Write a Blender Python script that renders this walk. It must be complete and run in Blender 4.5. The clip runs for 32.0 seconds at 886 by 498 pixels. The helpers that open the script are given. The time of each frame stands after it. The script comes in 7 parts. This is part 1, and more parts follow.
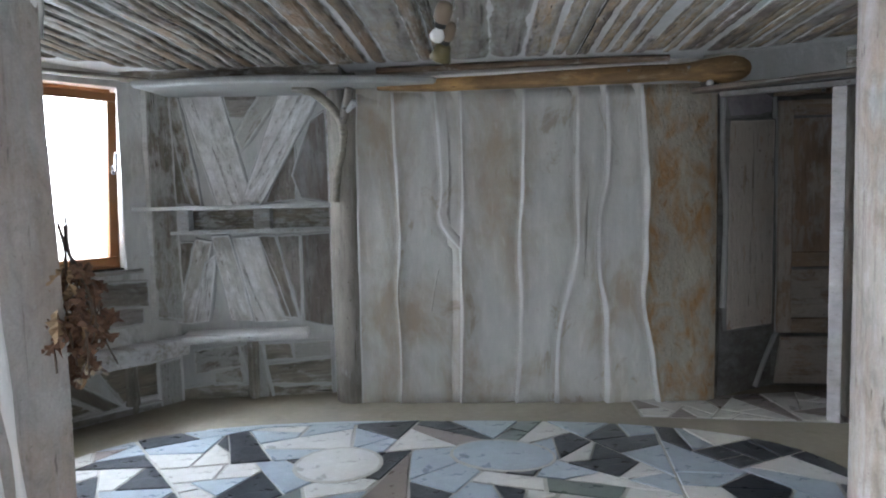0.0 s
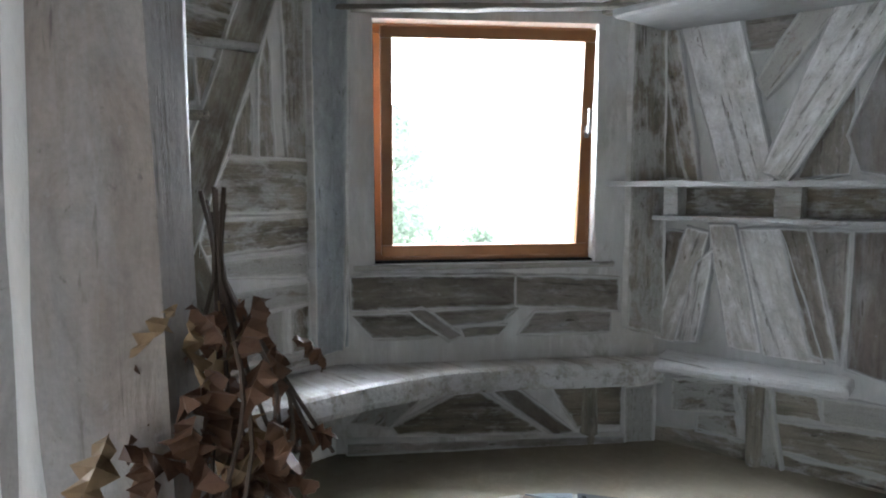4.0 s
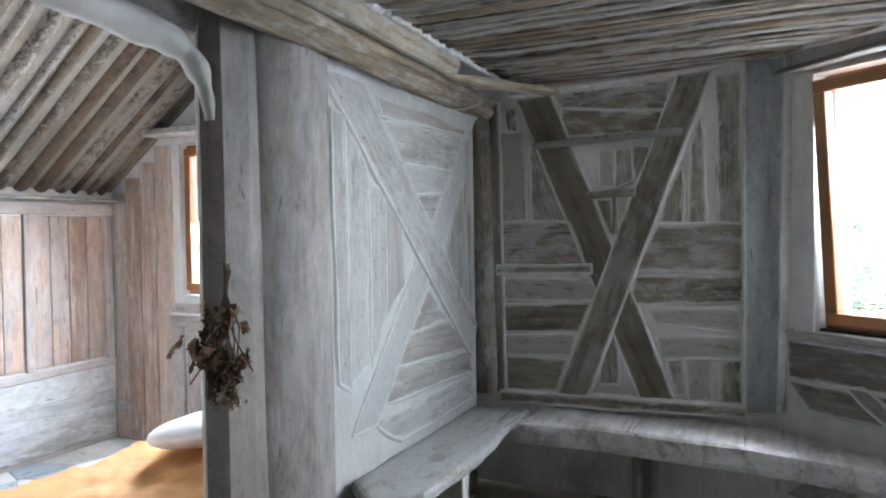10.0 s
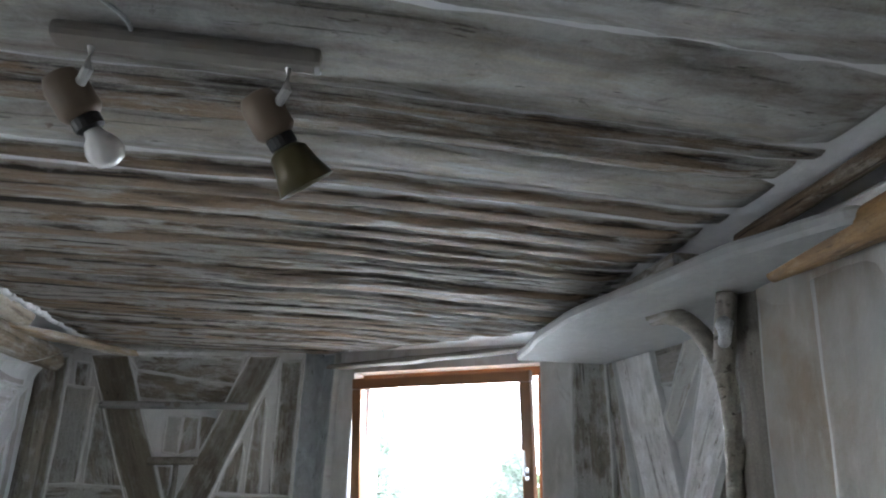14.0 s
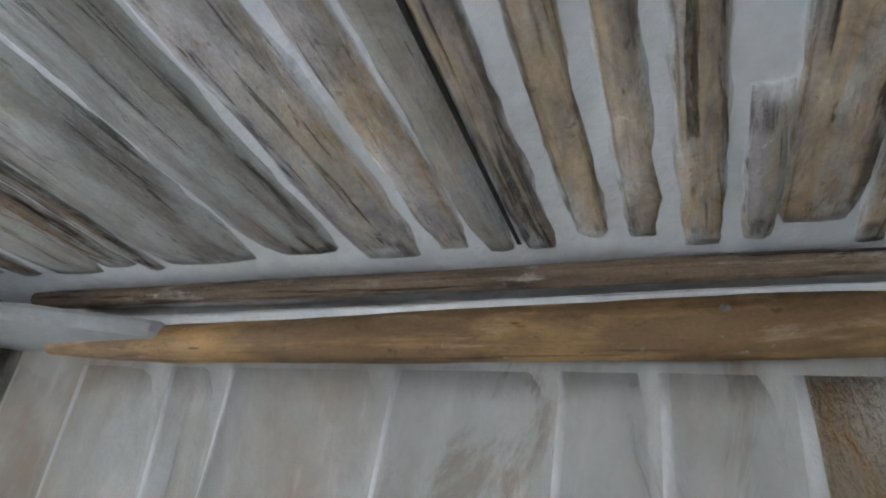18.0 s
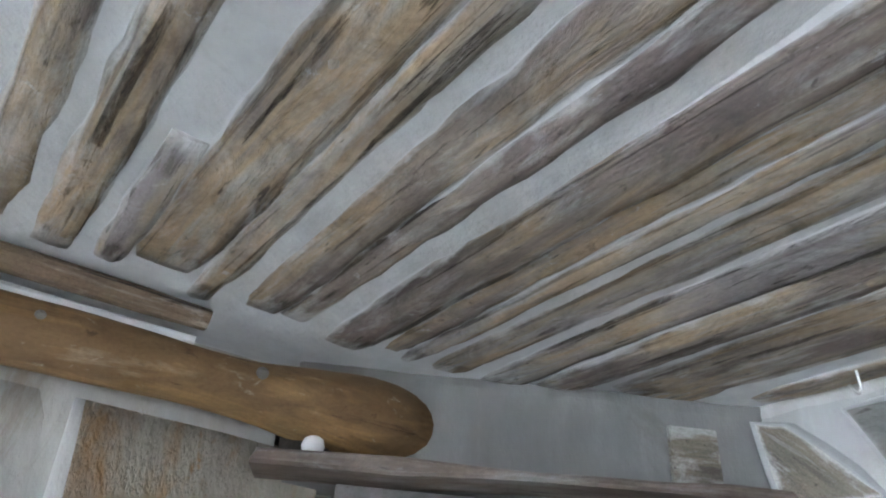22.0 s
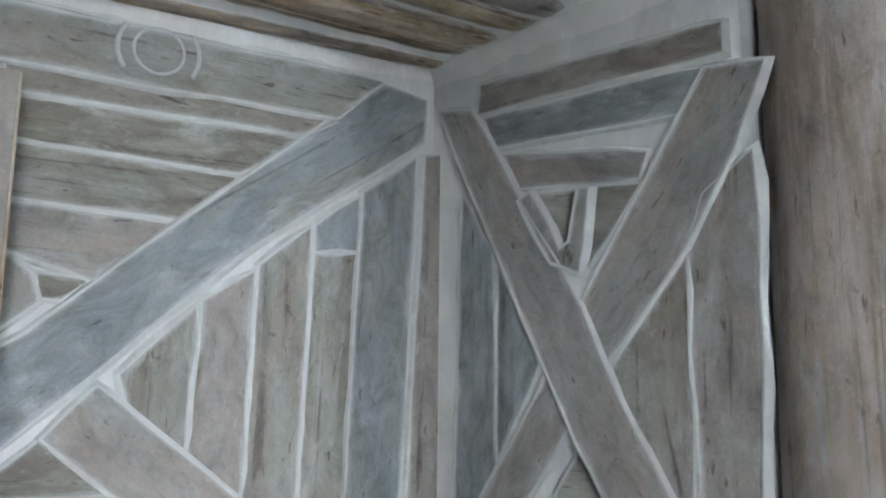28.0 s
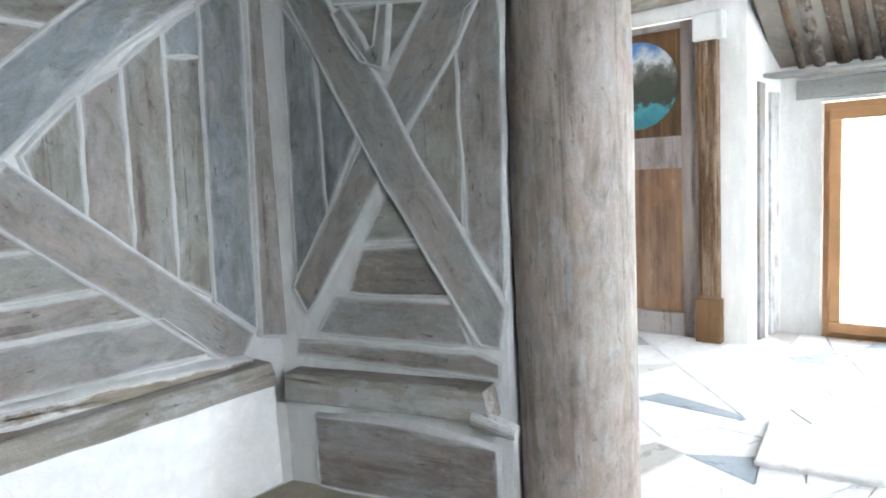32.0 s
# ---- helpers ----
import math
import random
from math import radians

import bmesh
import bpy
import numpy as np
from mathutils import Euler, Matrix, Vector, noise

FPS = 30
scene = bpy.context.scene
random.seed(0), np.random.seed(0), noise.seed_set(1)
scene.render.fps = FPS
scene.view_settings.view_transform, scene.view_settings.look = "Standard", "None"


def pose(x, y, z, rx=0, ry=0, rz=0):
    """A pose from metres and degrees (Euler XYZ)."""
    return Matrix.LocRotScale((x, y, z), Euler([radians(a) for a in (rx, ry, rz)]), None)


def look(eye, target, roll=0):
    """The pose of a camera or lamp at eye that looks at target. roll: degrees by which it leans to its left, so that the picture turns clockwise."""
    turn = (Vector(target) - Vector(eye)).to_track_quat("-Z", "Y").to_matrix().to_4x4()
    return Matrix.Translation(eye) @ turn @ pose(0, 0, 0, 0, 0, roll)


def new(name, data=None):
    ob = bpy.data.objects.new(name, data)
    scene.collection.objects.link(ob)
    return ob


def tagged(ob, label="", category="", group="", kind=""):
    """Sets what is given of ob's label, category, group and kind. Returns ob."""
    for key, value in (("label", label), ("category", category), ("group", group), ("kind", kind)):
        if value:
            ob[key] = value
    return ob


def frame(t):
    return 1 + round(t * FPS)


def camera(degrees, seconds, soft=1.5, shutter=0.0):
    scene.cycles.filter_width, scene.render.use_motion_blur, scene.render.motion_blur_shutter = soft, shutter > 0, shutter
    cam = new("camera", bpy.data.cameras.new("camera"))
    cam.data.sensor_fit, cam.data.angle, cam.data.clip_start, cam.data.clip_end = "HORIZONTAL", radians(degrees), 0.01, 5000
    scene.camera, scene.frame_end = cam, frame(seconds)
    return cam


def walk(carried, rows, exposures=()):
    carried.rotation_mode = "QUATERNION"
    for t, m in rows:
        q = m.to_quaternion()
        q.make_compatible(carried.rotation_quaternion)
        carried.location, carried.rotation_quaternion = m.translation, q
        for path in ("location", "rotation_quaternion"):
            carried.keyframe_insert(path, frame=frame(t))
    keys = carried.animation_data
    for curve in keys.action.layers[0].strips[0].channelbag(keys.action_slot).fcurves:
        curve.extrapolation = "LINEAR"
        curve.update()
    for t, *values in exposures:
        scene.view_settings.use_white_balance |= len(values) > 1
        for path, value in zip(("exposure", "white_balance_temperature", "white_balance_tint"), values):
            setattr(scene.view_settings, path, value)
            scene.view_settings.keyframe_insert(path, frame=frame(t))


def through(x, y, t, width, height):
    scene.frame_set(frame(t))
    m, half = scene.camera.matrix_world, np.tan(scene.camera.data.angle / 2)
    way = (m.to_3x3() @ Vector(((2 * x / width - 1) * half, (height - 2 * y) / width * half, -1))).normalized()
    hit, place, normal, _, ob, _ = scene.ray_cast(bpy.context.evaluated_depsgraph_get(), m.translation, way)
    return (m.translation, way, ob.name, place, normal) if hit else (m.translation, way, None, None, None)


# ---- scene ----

# ---------------- camera ----------------
cam = camera(66.2, 32.0, 2.0)
PATH = [
    (0, (2.732, 0.584, 1.377), (2.601, 2.574, 1.224), -1.4),
    (0.5, (2.711, 0.645, 1.353), (2.368, 2.61, 1.204), -2.0),
    (1, (2.69, 0.79, 1.345), (2.195, 2.721, 1.179), -1.3),
    (1.5, (2.656, 0.99, 1.331), (2.085, 2.9, 1.166), -1.4),
    (2, (2.632, 1.231, 1.345), (1.75, 3.019, 1.183), -2.4),
    (2.5, (2.504, 1.404, 1.334), (1.505, 3.128, 1.16), 0.2),
    (4.5, (2.339, 2.144, 1.375), (0.743, 3.335, 1.19), -1.1),
    (5, (2.345, 2.332, 1.394), (0.61, 3.309, 1.204), -1.4),
    (5.5, (2.289, 2.461, 1.395), (0.417, 3.117, 1.134), -1.3),
    (6, (2.215, 2.593, 1.38), (0.274, 3.017, 1.146), -0.8),
    (6.5, (2.204, 2.733, 1.425), (0.217, 2.855, 1.23), -2.2),
    (7, (2.248, 2.935, 1.45), (0.26, 2.792, 1.29), 1.2),
    (7.5, (2.275, 3.162, 1.472), (0.315, 2.8, 1.308), -0.0),
    (8, (2.473, 3.302, 1.468), (0.582, 2.656, 1.537), -1.8),
    (8.5, (2.64, 3.439, 1.463), (0.787, 2.687, 1.443), -1.5),
    (9, (2.865, 3.541, 1.442), (1.018, 2.777, 1.372), -1.3),
    (9.5, (3.083, 3.69, 1.429), (1.307, 2.772, 1.369), -2.3),
    (10, (3.25, 3.757, 1.432), (1.44, 2.908, 1.384), -0.9),
    (10.5, (3.403, 3.803, 1.413), (1.569, 3.006, 1.365), -1.5),
    (11, (3.507, 3.838, 1.429), (1.65, 3.096, 1.411), -0.9),
    (11.5, (3.604, 3.915, 1.484), (1.772, 3.134, 1.666), -0.0),
    (12, (3.682, 3.953, 1.51), (1.849, 3.197, 1.774), 0.9),
    (12.5, (3.708, 3.888, 1.527), (1.845, 3.287, 1.938), 2.2),
    (13, (3.723, 3.822, 1.526), (1.808, 3.533, 2.026), 2.0),
    (13.5, (3.688, 3.845, 1.535), (1.771, 3.866, 2.104), 0.8),
    (14, (3.631, 3.892, 1.537), (1.761, 4.163, 2.194), 1.7),
    (14.5, (3.538, 3.846, 1.541), (1.754, 4.46, 2.203), 2.8),
    (15, (3.487, 3.777, 1.574), (1.897, 4.794, 2.234), 0.8),
    (15.5, (3.502, 3.74, 1.59), (2.08, 4.98, 2.252), 2.2),
    (17.5, (3.54, 3.772, 1.655), (2.695, 5.389, 2.475), 5.9),
    (18, (3.573, 3.794, 1.689), (2.889, 5.467, 2.544), 7.0),
    (18.5, (3.569, 3.776, 1.705), (3.169, 5.523, 2.592), 7.5),
    (19, (3.548, 3.756, 1.708), (3.405, 5.521, 2.638), 7.0),
    (19.5, (3.545, 3.743, 1.717), (3.569, 5.503, 2.667), 7.2),
    (20, (3.577, 3.728, 1.723), (3.716, 5.474, 2.688), 8.4),
    (20.5, (3.59, 3.71, 1.73), (3.847, 5.446, 2.689), 7.9),
    (21, (3.573, 3.724, 1.728), (4.039, 5.402, 2.711), 6.1),
    (21.5, (3.561, 3.748, 1.716), (4.297, 5.301, 2.739), 5.5),
    (22, (3.549, 3.779, 1.714), (4.55, 5.166, 2.75), 4.2),
    (22.5, (3.577, 3.803, 1.719), (4.863, 5.066, 2.585), 2.1),
    (23, (3.607, 3.781, 1.712), (5.015, 4.974, 2.482), 2.5),
    (23.5, (3.62, 3.79, 1.704), (5.134, 4.86, 2.454), 1.9),
    (24, (3.621, 3.852, 1.704), (5.288, 4.685, 2.432), 1.3),
    (24.5, (3.618, 3.89, 1.677), (5.444, 4.347, 2.353), 0.4),
    (25, (3.597, 3.833, 1.665), (5.49, 4.063, 2.268), 1.2),
    (25.5, (3.533, 3.722, 1.674), (5.463, 3.784, 2.194), 0.4),
    (26, (3.488, 3.686, 1.64), (5.431, 3.583, 2.1), -0.3),
    (26.5, (3.443, 3.726, 1.626), (5.377, 3.393, 2.014), -0.1),
    (28.5, (3.108, 3.967, 1.337), (4.725, 2.802, 1.503), -0.1),
    (29, (3.121, 4.153, 1.301), (4.592, 2.798, 1.303), -1.0),
    (29.5, (3.057, 4.218, 1.295), (4.446, 2.782, 1.207), -1.5),
    (30, (2.985, 4.26, 1.273), (4.409, 2.859, 1.173), -1.6),
    (30.5, (2.888, 4.296, 1.246), (4.329, 2.913, 1.127), -1.5),
    (31, (2.843, 4.338, 1.232), (4.328, 3.007, 1.083), -1.1),
    (31.5, (2.821, 4.393, 1.228), (4.259, 3.016, 1.043), -2.0),
    (32, (2.744, 4.442, 1.215), (4.041, 2.936, 0.986), -3.1),
]
EXPOSURES = [(0, 2.35, 6200, 10), (2, 2.5, 6350, 10), (4.5, 2.22, 6350, 10), (6, 2.12, 6400, 10), (7, 2.14, 6450, 10), (9, 2.32, 6350, 10), (11, 2.3, 6300, 10), (13, 2.15, 6300, 10), (15, 2.1, 6250, 10), (17, 2.75, 6450, 10), (19, 3.03, 6020, 10), (20.5, 3.08, 6000, 10), (22, 3.36, 6150, 9), (24, 3.3, 6100, 7), (26, 3.2, 6350, 7), (29, 3.05, 6450, 9), (32, 3.05, 6450, 9)]
walk(cam, [(t, look(eye, target, roll)) for t, eye, target, roll in PATH], EXPOSURES)

# ---------------- tools ----------------
def nodes_of(name):
    m = bpy.data.materials.new(name)
    m.use_nodes = True
    nt = m.node_tree
    return m, nt, nt.nodes["Principled BSDF"]


def ramp(nt, fac, stops, interp="LINEAR"):
    r = nt.nodes.new("ShaderNodeValToRGB")
    r.color_ramp.interpolation = interp
    while len(r.color_ramp.elements) < len(stops):
        r.color_ramp.elements.new(0.5)
    for e, (p, c) in zip(r.color_ramp.elements, stops):
        e.position = p
        e.color = (c, c, c, 1) if isinstance(c, (int, float)) else (*c, 1)
    nt.links.new(fac, r.inputs[0])
    return r.outputs[0]


def mix(nt, fac, a, b, blend="MIX"):
    m = nt.nodes.new("ShaderNodeMix")
    m.data_type, m.blend_type = "RGBA", blend
    for sock, v in ((m.inputs[0], fac), (m.inputs[6], a), (m.inputs[7], b)):
        if isinstance(v, bpy.types.NodeSocket):
            nt.links.new(v, sock)
        elif isinstance(v, (int, float)):
            sock.default_value = v
        else:
            sock.default_value = (*v, 1)
    return m.outputs[2]


def maths(nt, op, a, b=0.0, clamp=False):
    m = nt.nodes.new("ShaderNodeMath")
    m.operation, m.use_clamp = op, clamp
    for sock, v in ((m.inputs[0], a), (m.inputs[1], b)):
        if isinstance(v, bpy.types.NodeSocket):
            nt.links.new(v, sock)
        else:
            sock.default_value = v
    return m.outputs[0]


def coords(nt, scale=(1, 1, 1), per_object=0.0, island=False):
    """Object coordinates, stretched, shifted at random from piece to piece."""
    tc = nt.nodes.new("ShaderNodeTexCoord")
    mp = nt.nodes.new("ShaderNodeMapping")
    mp.inputs["Scale"].default_value = scale
    nt.links.new(tc.outputs["Object"], mp.inputs["Vector"])
    rnd = None
    if per_object:
        if island:
            g = nt.nodes.new("ShaderNodeNewGeometry")
            rnd = g.outputs["Random Per Island"]
        else:
            oi = nt.nodes.new("ShaderNodeObjectInfo")
            rnd = oi.outputs["Random"]
        shift = maths(nt, "MULTIPLY", rnd, per_object)
        comb = nt.nodes.new("ShaderNodeCombineXYZ")
        for k in range(3):
            nt.links.new(shift, comb.inputs[k])
        nt.links.new(comb.outputs[0], mp.inputs["Location"])
    return mp.outputs[0], rnd


def noise_tex(nt, vec, scale, detail=4.0, rough=0.55, distort=0.0):
    n = nt.nodes.new("ShaderNodeTexNoise")
    n.inputs["Scale"].default_value = scale
    n.inputs["Detail"].default_value = detail
    n.inputs["Roughness"].default_value = rough
    n.inputs["Distortion"].default_value = distort
    nt.links.new(vec, n.inputs["Vector"])
    return n.outputs["Fac"]


def bumped(nt, bsdf, height, strength, distance):
    b = nt.nodes.new("ShaderNodeBump")
    b.inputs["Strength"].default_value = strength
    b.inputs["Distance"].default_value = distance
    nt.links.new(height, b.inputs["Height"])
    nt.links.new(b.outputs[0], bsdf.inputs["Normal"])


def limewood(name, dark, mid, wash, cover, warm=None, grain=1.0, island=False, spread=0.25, axis=0, size=1.0, strokes=0.6, stretch=1.0, swirl=1.0, crisp=1.0, cracks=0.0, bark=0.0):
    """Old timber rubbed with white wash: long grain along one local axis, wash left in worn patches and along the edges
    (where the mesh carries "lime"), grit, few cracks and pits. cover: how much of the wood the wash hides, 0 to 1."""
    m, nt, b = nodes_of(name)

    def lay(a, b):
        return tuple((a * stretch if k == axis else b) * size for k in range(3))

    patchy, rnd = coords(nt, lay(1.3, 2.4), 37.0, island)
    streak, _ = coords(nt, lay(0.7, 8.0), 61.0, island)
    fine, _ = coords(nt, lay(3.0, 46.0), 13.0, island)
    even, _ = coords(nt, (1, 1, 1), 5.0, island)
    tone = noise_tex(nt, streak, 2.2, 7, 0.66, 0.25 * swirl)
    big = noise_tex(nt, patchy, 1.7, 3, 0.5)
    cloud = noise_tex(nt, patchy, 4.2, 9, 0.68, 0.35 * swirl)
    dry = noise_tex(nt, streak, 3.4, 7, 0.68, 0.2 * swirl)
    hair = noise_tex(nt, fine, 1.3, 5, 0.7)
    lump = noise_tex(nt, patchy, 13.0, 5, 0.62)
    grit = noise_tex(nt, even, 210.0, 3, 0.7)
    t = maths(nt, "ADD", maths(nt, "MULTIPLY", tone, 0.45), maths(nt, "MULTIPLY", big, 0.55))
    wood = ramp(nt, t, [(0.40, dark), (0.51, mid), (0.62, tuple(min(1, 1.22 * c) for c in mid))])
    if warm:
        wood = mix(nt, ramp(nt, noise_tex(nt, patchy, 1.5, 6, 0.62), [(0.44, 0.0), (0.62, 0.8)]), wood, warm)
    wood = mix(nt, ramp(nt, hair, [(0.34, 0.26), (0.52, 0.0)]), wood, tuple(0.6 * c for c in dark))
    lift = maths(nt, "MULTIPLY", maths(nt, "SUBTRACT", rnd, 0.5), spread)
    k = maths(nt, "ADD", maths(nt, "MULTIPLY", cloud, 0.72), maths(nt, "MULTIPLY", dry, 0.28))
    k = maths(nt, "ADD", k, maths(nt, "ADD", lift, maths(nt, "MULTIPLY", maths(nt, "SUBTRACT", hair, 0.5), 0.16)))
    lo = 0.62 - 0.26 * cover
    hide = ramp(nt, k, [(lo - 0.05 * crisp, 0.02 + 0.20 * cover), (lo + 0.0, 0.28 + 0.32 * cover), (lo + 0.055 * crisp, 0.82 + 0.14 * cover)])
    washc = mix(nt, lump, wash, tuple(0.76 * c for c in wash))
    col = mix(nt, hide, wood, washc)
    col = mix(nt, ramp(nt, dry, [(0.59, 0.0), (0.67, 0.75 * strokes)]), col, tuple(min(0.8, 1.14 * c) for c in wash))
    crack, _ = coords(nt, lay(0.8, 24), 23.0, island)
    ck = maths(nt, "MULTIPLY", ramp(nt, noise_tex(nt, crack, 1.2, 4, 0.65, 0.2), [(0.62, 0.0), (0.66, 1.0)]), ramp(nt, big, [(0.48 - 0.12 * cracks, 0.0), (0.58 - 0.12 * cracks, 0.85)]))
    col = mix(nt, ck, col, tuple(0.45 * c for c in dark))
    pits = noise_tex(nt, coords(nt, lay(5.0, 8), 91.0, island)[0], 5.5, 3, 0.55)
    col = mix(nt, ramp(nt, pits, [(0.67, 0.0), (0.72, 0.65)]), col, tuple(0.4 * c for c in dark))
    at = nt.nodes.new("ShaderNodeAttribute")
    at.attribute_name = "lime"
    rim = maths(nt, "ADD", at.outputs["Fac"], maths(nt, "MULTIPLY", maths(nt, "SUBTRACT", cloud, 0.5), 2.6))
    rim = maths(nt, "MULTIPLY", ramp(nt, rim, [(0.35, 0.0), (0.85, 0.85)]), ramp(nt, at.outputs["Fac"], [(0.0, 0.0), (0.25, 1.0)]))
    # ragged dark lines along the edges: bark and its shadow, painted in
    if bark:
        edge = maths(nt, "MULTIPLY", ramp(nt, at.outputs["Fac"], [(0.02, 0.0), (0.2, 1.0), (0.65, 1.0), (0.9, 0.0)]), ramp(nt, noise_tex(nt, fine, 0.5, 6, 0.75), [(0.47, 0.0), (0.56, bark)]))
        col = mix(nt, edge, col, tuple(0.55 * c for c in dark))
    col = mix(nt, rim, col, tuple(min(0.72, 1.12 * c + 0.02) for c in wash))
    col = mix(nt, 0.55, col, mix(nt, 1.0, col, ramp(nt, grit, [(0.3, 0.62), (0.7, 1.3)]), "MULTIPLY"))
    nt.links.new(col, b.inputs["Base Color"])
    nt.links.new(ramp(nt, cloud, [(0.3, 0.62), (0.7, 0.85)]), b.inputs["Roughness"])
    b.inputs["Specular IOR Level"].default_value = 0.3
    h = maths(nt, "ADD", maths(nt, "MULTIPLY", dry, 0.6), maths(nt, "MULTIPLY", hair, 0.16))
    h = maths(nt, "ADD", h, maths(nt, "MULTIPLY", lump, 0.7))
    h = maths(nt, "ADD", h, maths(nt, "MULTIPLY", grit, 0.07))
    h = maths(nt, "SUBTRACT", h, ck)
    bumped(nt, b, h, min(1.0, 0.75 * grain), 0.014)
    return m


def distemper(name, tones, wash, dark, cover=0.4, axis=0, size=1.0, stretch=0.4, flecks=0.5, island=False, spread=0.3, relief=0.5, grime=0.5, bark=0.0):
    """Timber rubbed with thin coloured distemper: soft smeared patches of several tones, wash dabbed over them, a few
    dark flecks and hairline grain, washed rims (where the mesh carries "lime")."""
    m, nt, b = nodes_of(name)

    def lay(a, b):
        return tuple((a * stretch if k == axis else b) * size for k in range(3))

    soft, rnd = coords(nt, lay(1.0, 1.0), 41.0, island)
    smear, _ = coords(nt, lay(1.0, 2.6), 17.0, island)
    long_, _ = coords(nt, lay(0.6, 9.0), 29.0, island)
    even, _ = coords(nt, (1, 1, 1), 5.0, island)
    n1 = noise_tex(nt, soft, 3.2, 5, 0.55, 0.6)
    n2 = noise_tex(nt, smear, 5.5, 7, 0.62, 0.7)
    n3 = noise_tex(nt, soft, 11.0, 8, 0.68, 0.5)
    n4 = noise_tex(nt, long_, 2.6, 7, 0.66, 0.3)
    n5 = noise_tex(nt, even, 150.0, 3, 0.6)
    lift = maths(nt, "MULTIPLY", maths(nt, "SUBTRACT", rnd, 0.5), spread)
    k = maths(nt, "ADD", maths(nt, "ADD", maths(nt, "MULTIPLY", n1, 0.6), maths(nt, "MULTIPLY", n2, 0.4)), lift)
    col = ramp(nt, k, [(0.36 + 0.28 * q / (len(tones) - 1), c) for q, c in enumerate(tones)])
    w = maths(nt, "ADD", maths(nt, "MULTIPLY", n3, 0.6), maths(nt, "MULTIPLY", n2, 0.4))
    lo = 0.66 - 0.26 * cover
    col = mix(nt, ramp(nt, w, [(lo - 0.06, 0.04), (lo + 0.02, 0.35), (lo + 0.11, 0.9)]), col, wash)
    fl = maths(nt, "MULTIPLY", ramp(nt, n4, [(0.585, 0.0), (0.64, flecks)]), ramp(nt, n3, [(0.44, 1.0), (0.56, 0.1)]))
    col = mix(nt, fl, col, dark)
    pit, _ = coords(nt, lay(4.0, 7.0), 83.0, island)
    pits = ramp(nt, noise_tex(nt, pit, 4.5, 3, 0.6), [(0.66, 0.0), (0.71, 0.75)])
    col = mix(nt, pits, col, dark)
    speck = noise_tex(nt, coords(nt, tuple((0.6 if k == axis else 1.0) for k in range(3)), 71.0, island)[0], 34.0, 5, 0.7, 0.6)
    col = mix(nt, ramp(nt, speck, [(0.62, 0.0), (0.70, 0.55)]), col, dark)
    col = mix(nt, ramp(nt, speck, [(0.29, 0.6), (0.37, 0.0)]), col, wash)
    rub = noise_tex(nt, coords(nt, tuple((1.6 if k == axis else 3.0) for k in range(3)), 53.0, island)[0], 4.5, 9, 0.72, 0.9)
    col = mix(nt, grime, col, mix(nt, 1.0, col, ramp(nt, rub, [(0.34, 0.52), (0.5, 1.0), (0.66, 1.32)]), "MULTIPLY"))
    at = nt.nodes.new("ShaderNodeAttribute")
    at.attribute_name = "lime"
    rim = maths(nt, "ADD", at.outputs["Fac"], maths(nt, "MULTIPLY", maths(nt, "SUBTRACT", n3, 0.5), 2.4))
    rim = maths(nt, "MULTIPLY", ramp(nt, rim, [(0.40, 0.0), (0.95, 0.75)]), ramp(nt, at.outputs["Fac"], [(0.0, 0.0), (0.25, 1.0)]))
    # dark broken edge lines put the shadow of the bark into the colour
    if bark:
        edge = maths(nt, "MULTIPLY", ramp(nt, at.outputs["Fac"], [(0.03, 0.0), (0.22, 1.0), (0.62, 1.0), (0.88, 0.0)]), ramp(nt, noise_tex(nt, long_, 1.4, 8, 0.74, 0.4), [(0.50, 0.0), (0.57, bark)]))
        col = mix(nt, edge, col, dark)
    col = mix(nt, rim, col, tuple(min(0.74, 1.15 * c) for c in wash))
    col = mix(nt, 0.35, col, mix(nt, 1.0, col, ramp(nt, n5, [(0.3, 0.75), (0.7, 1.22)]), "MULTIPLY"))
    nt.links.new(col, b.inputs["Base Color"])
    nt.links.new(ramp(nt, n3, [(0.3, 0.6), (0.7, 0.85)]), b.inputs["Roughness"])
    b.inputs["Specular IOR Level"].default_value = 0.3
    h = maths(nt, "ADD", maths(nt, "MULTIPLY", n3, 0.8), maths(nt, "MULTIPLY", n4, 0.35))
    h = maths(nt, "ADD", h, maths(nt, "ADD", maths(nt, "MULTIPLY", n5, 0.05), maths(nt, "MULTIPLY", rub, 0.4)))
    bumped(nt, b, maths(nt, "SUBTRACT", h, fl), relief, 0.012)
    return m


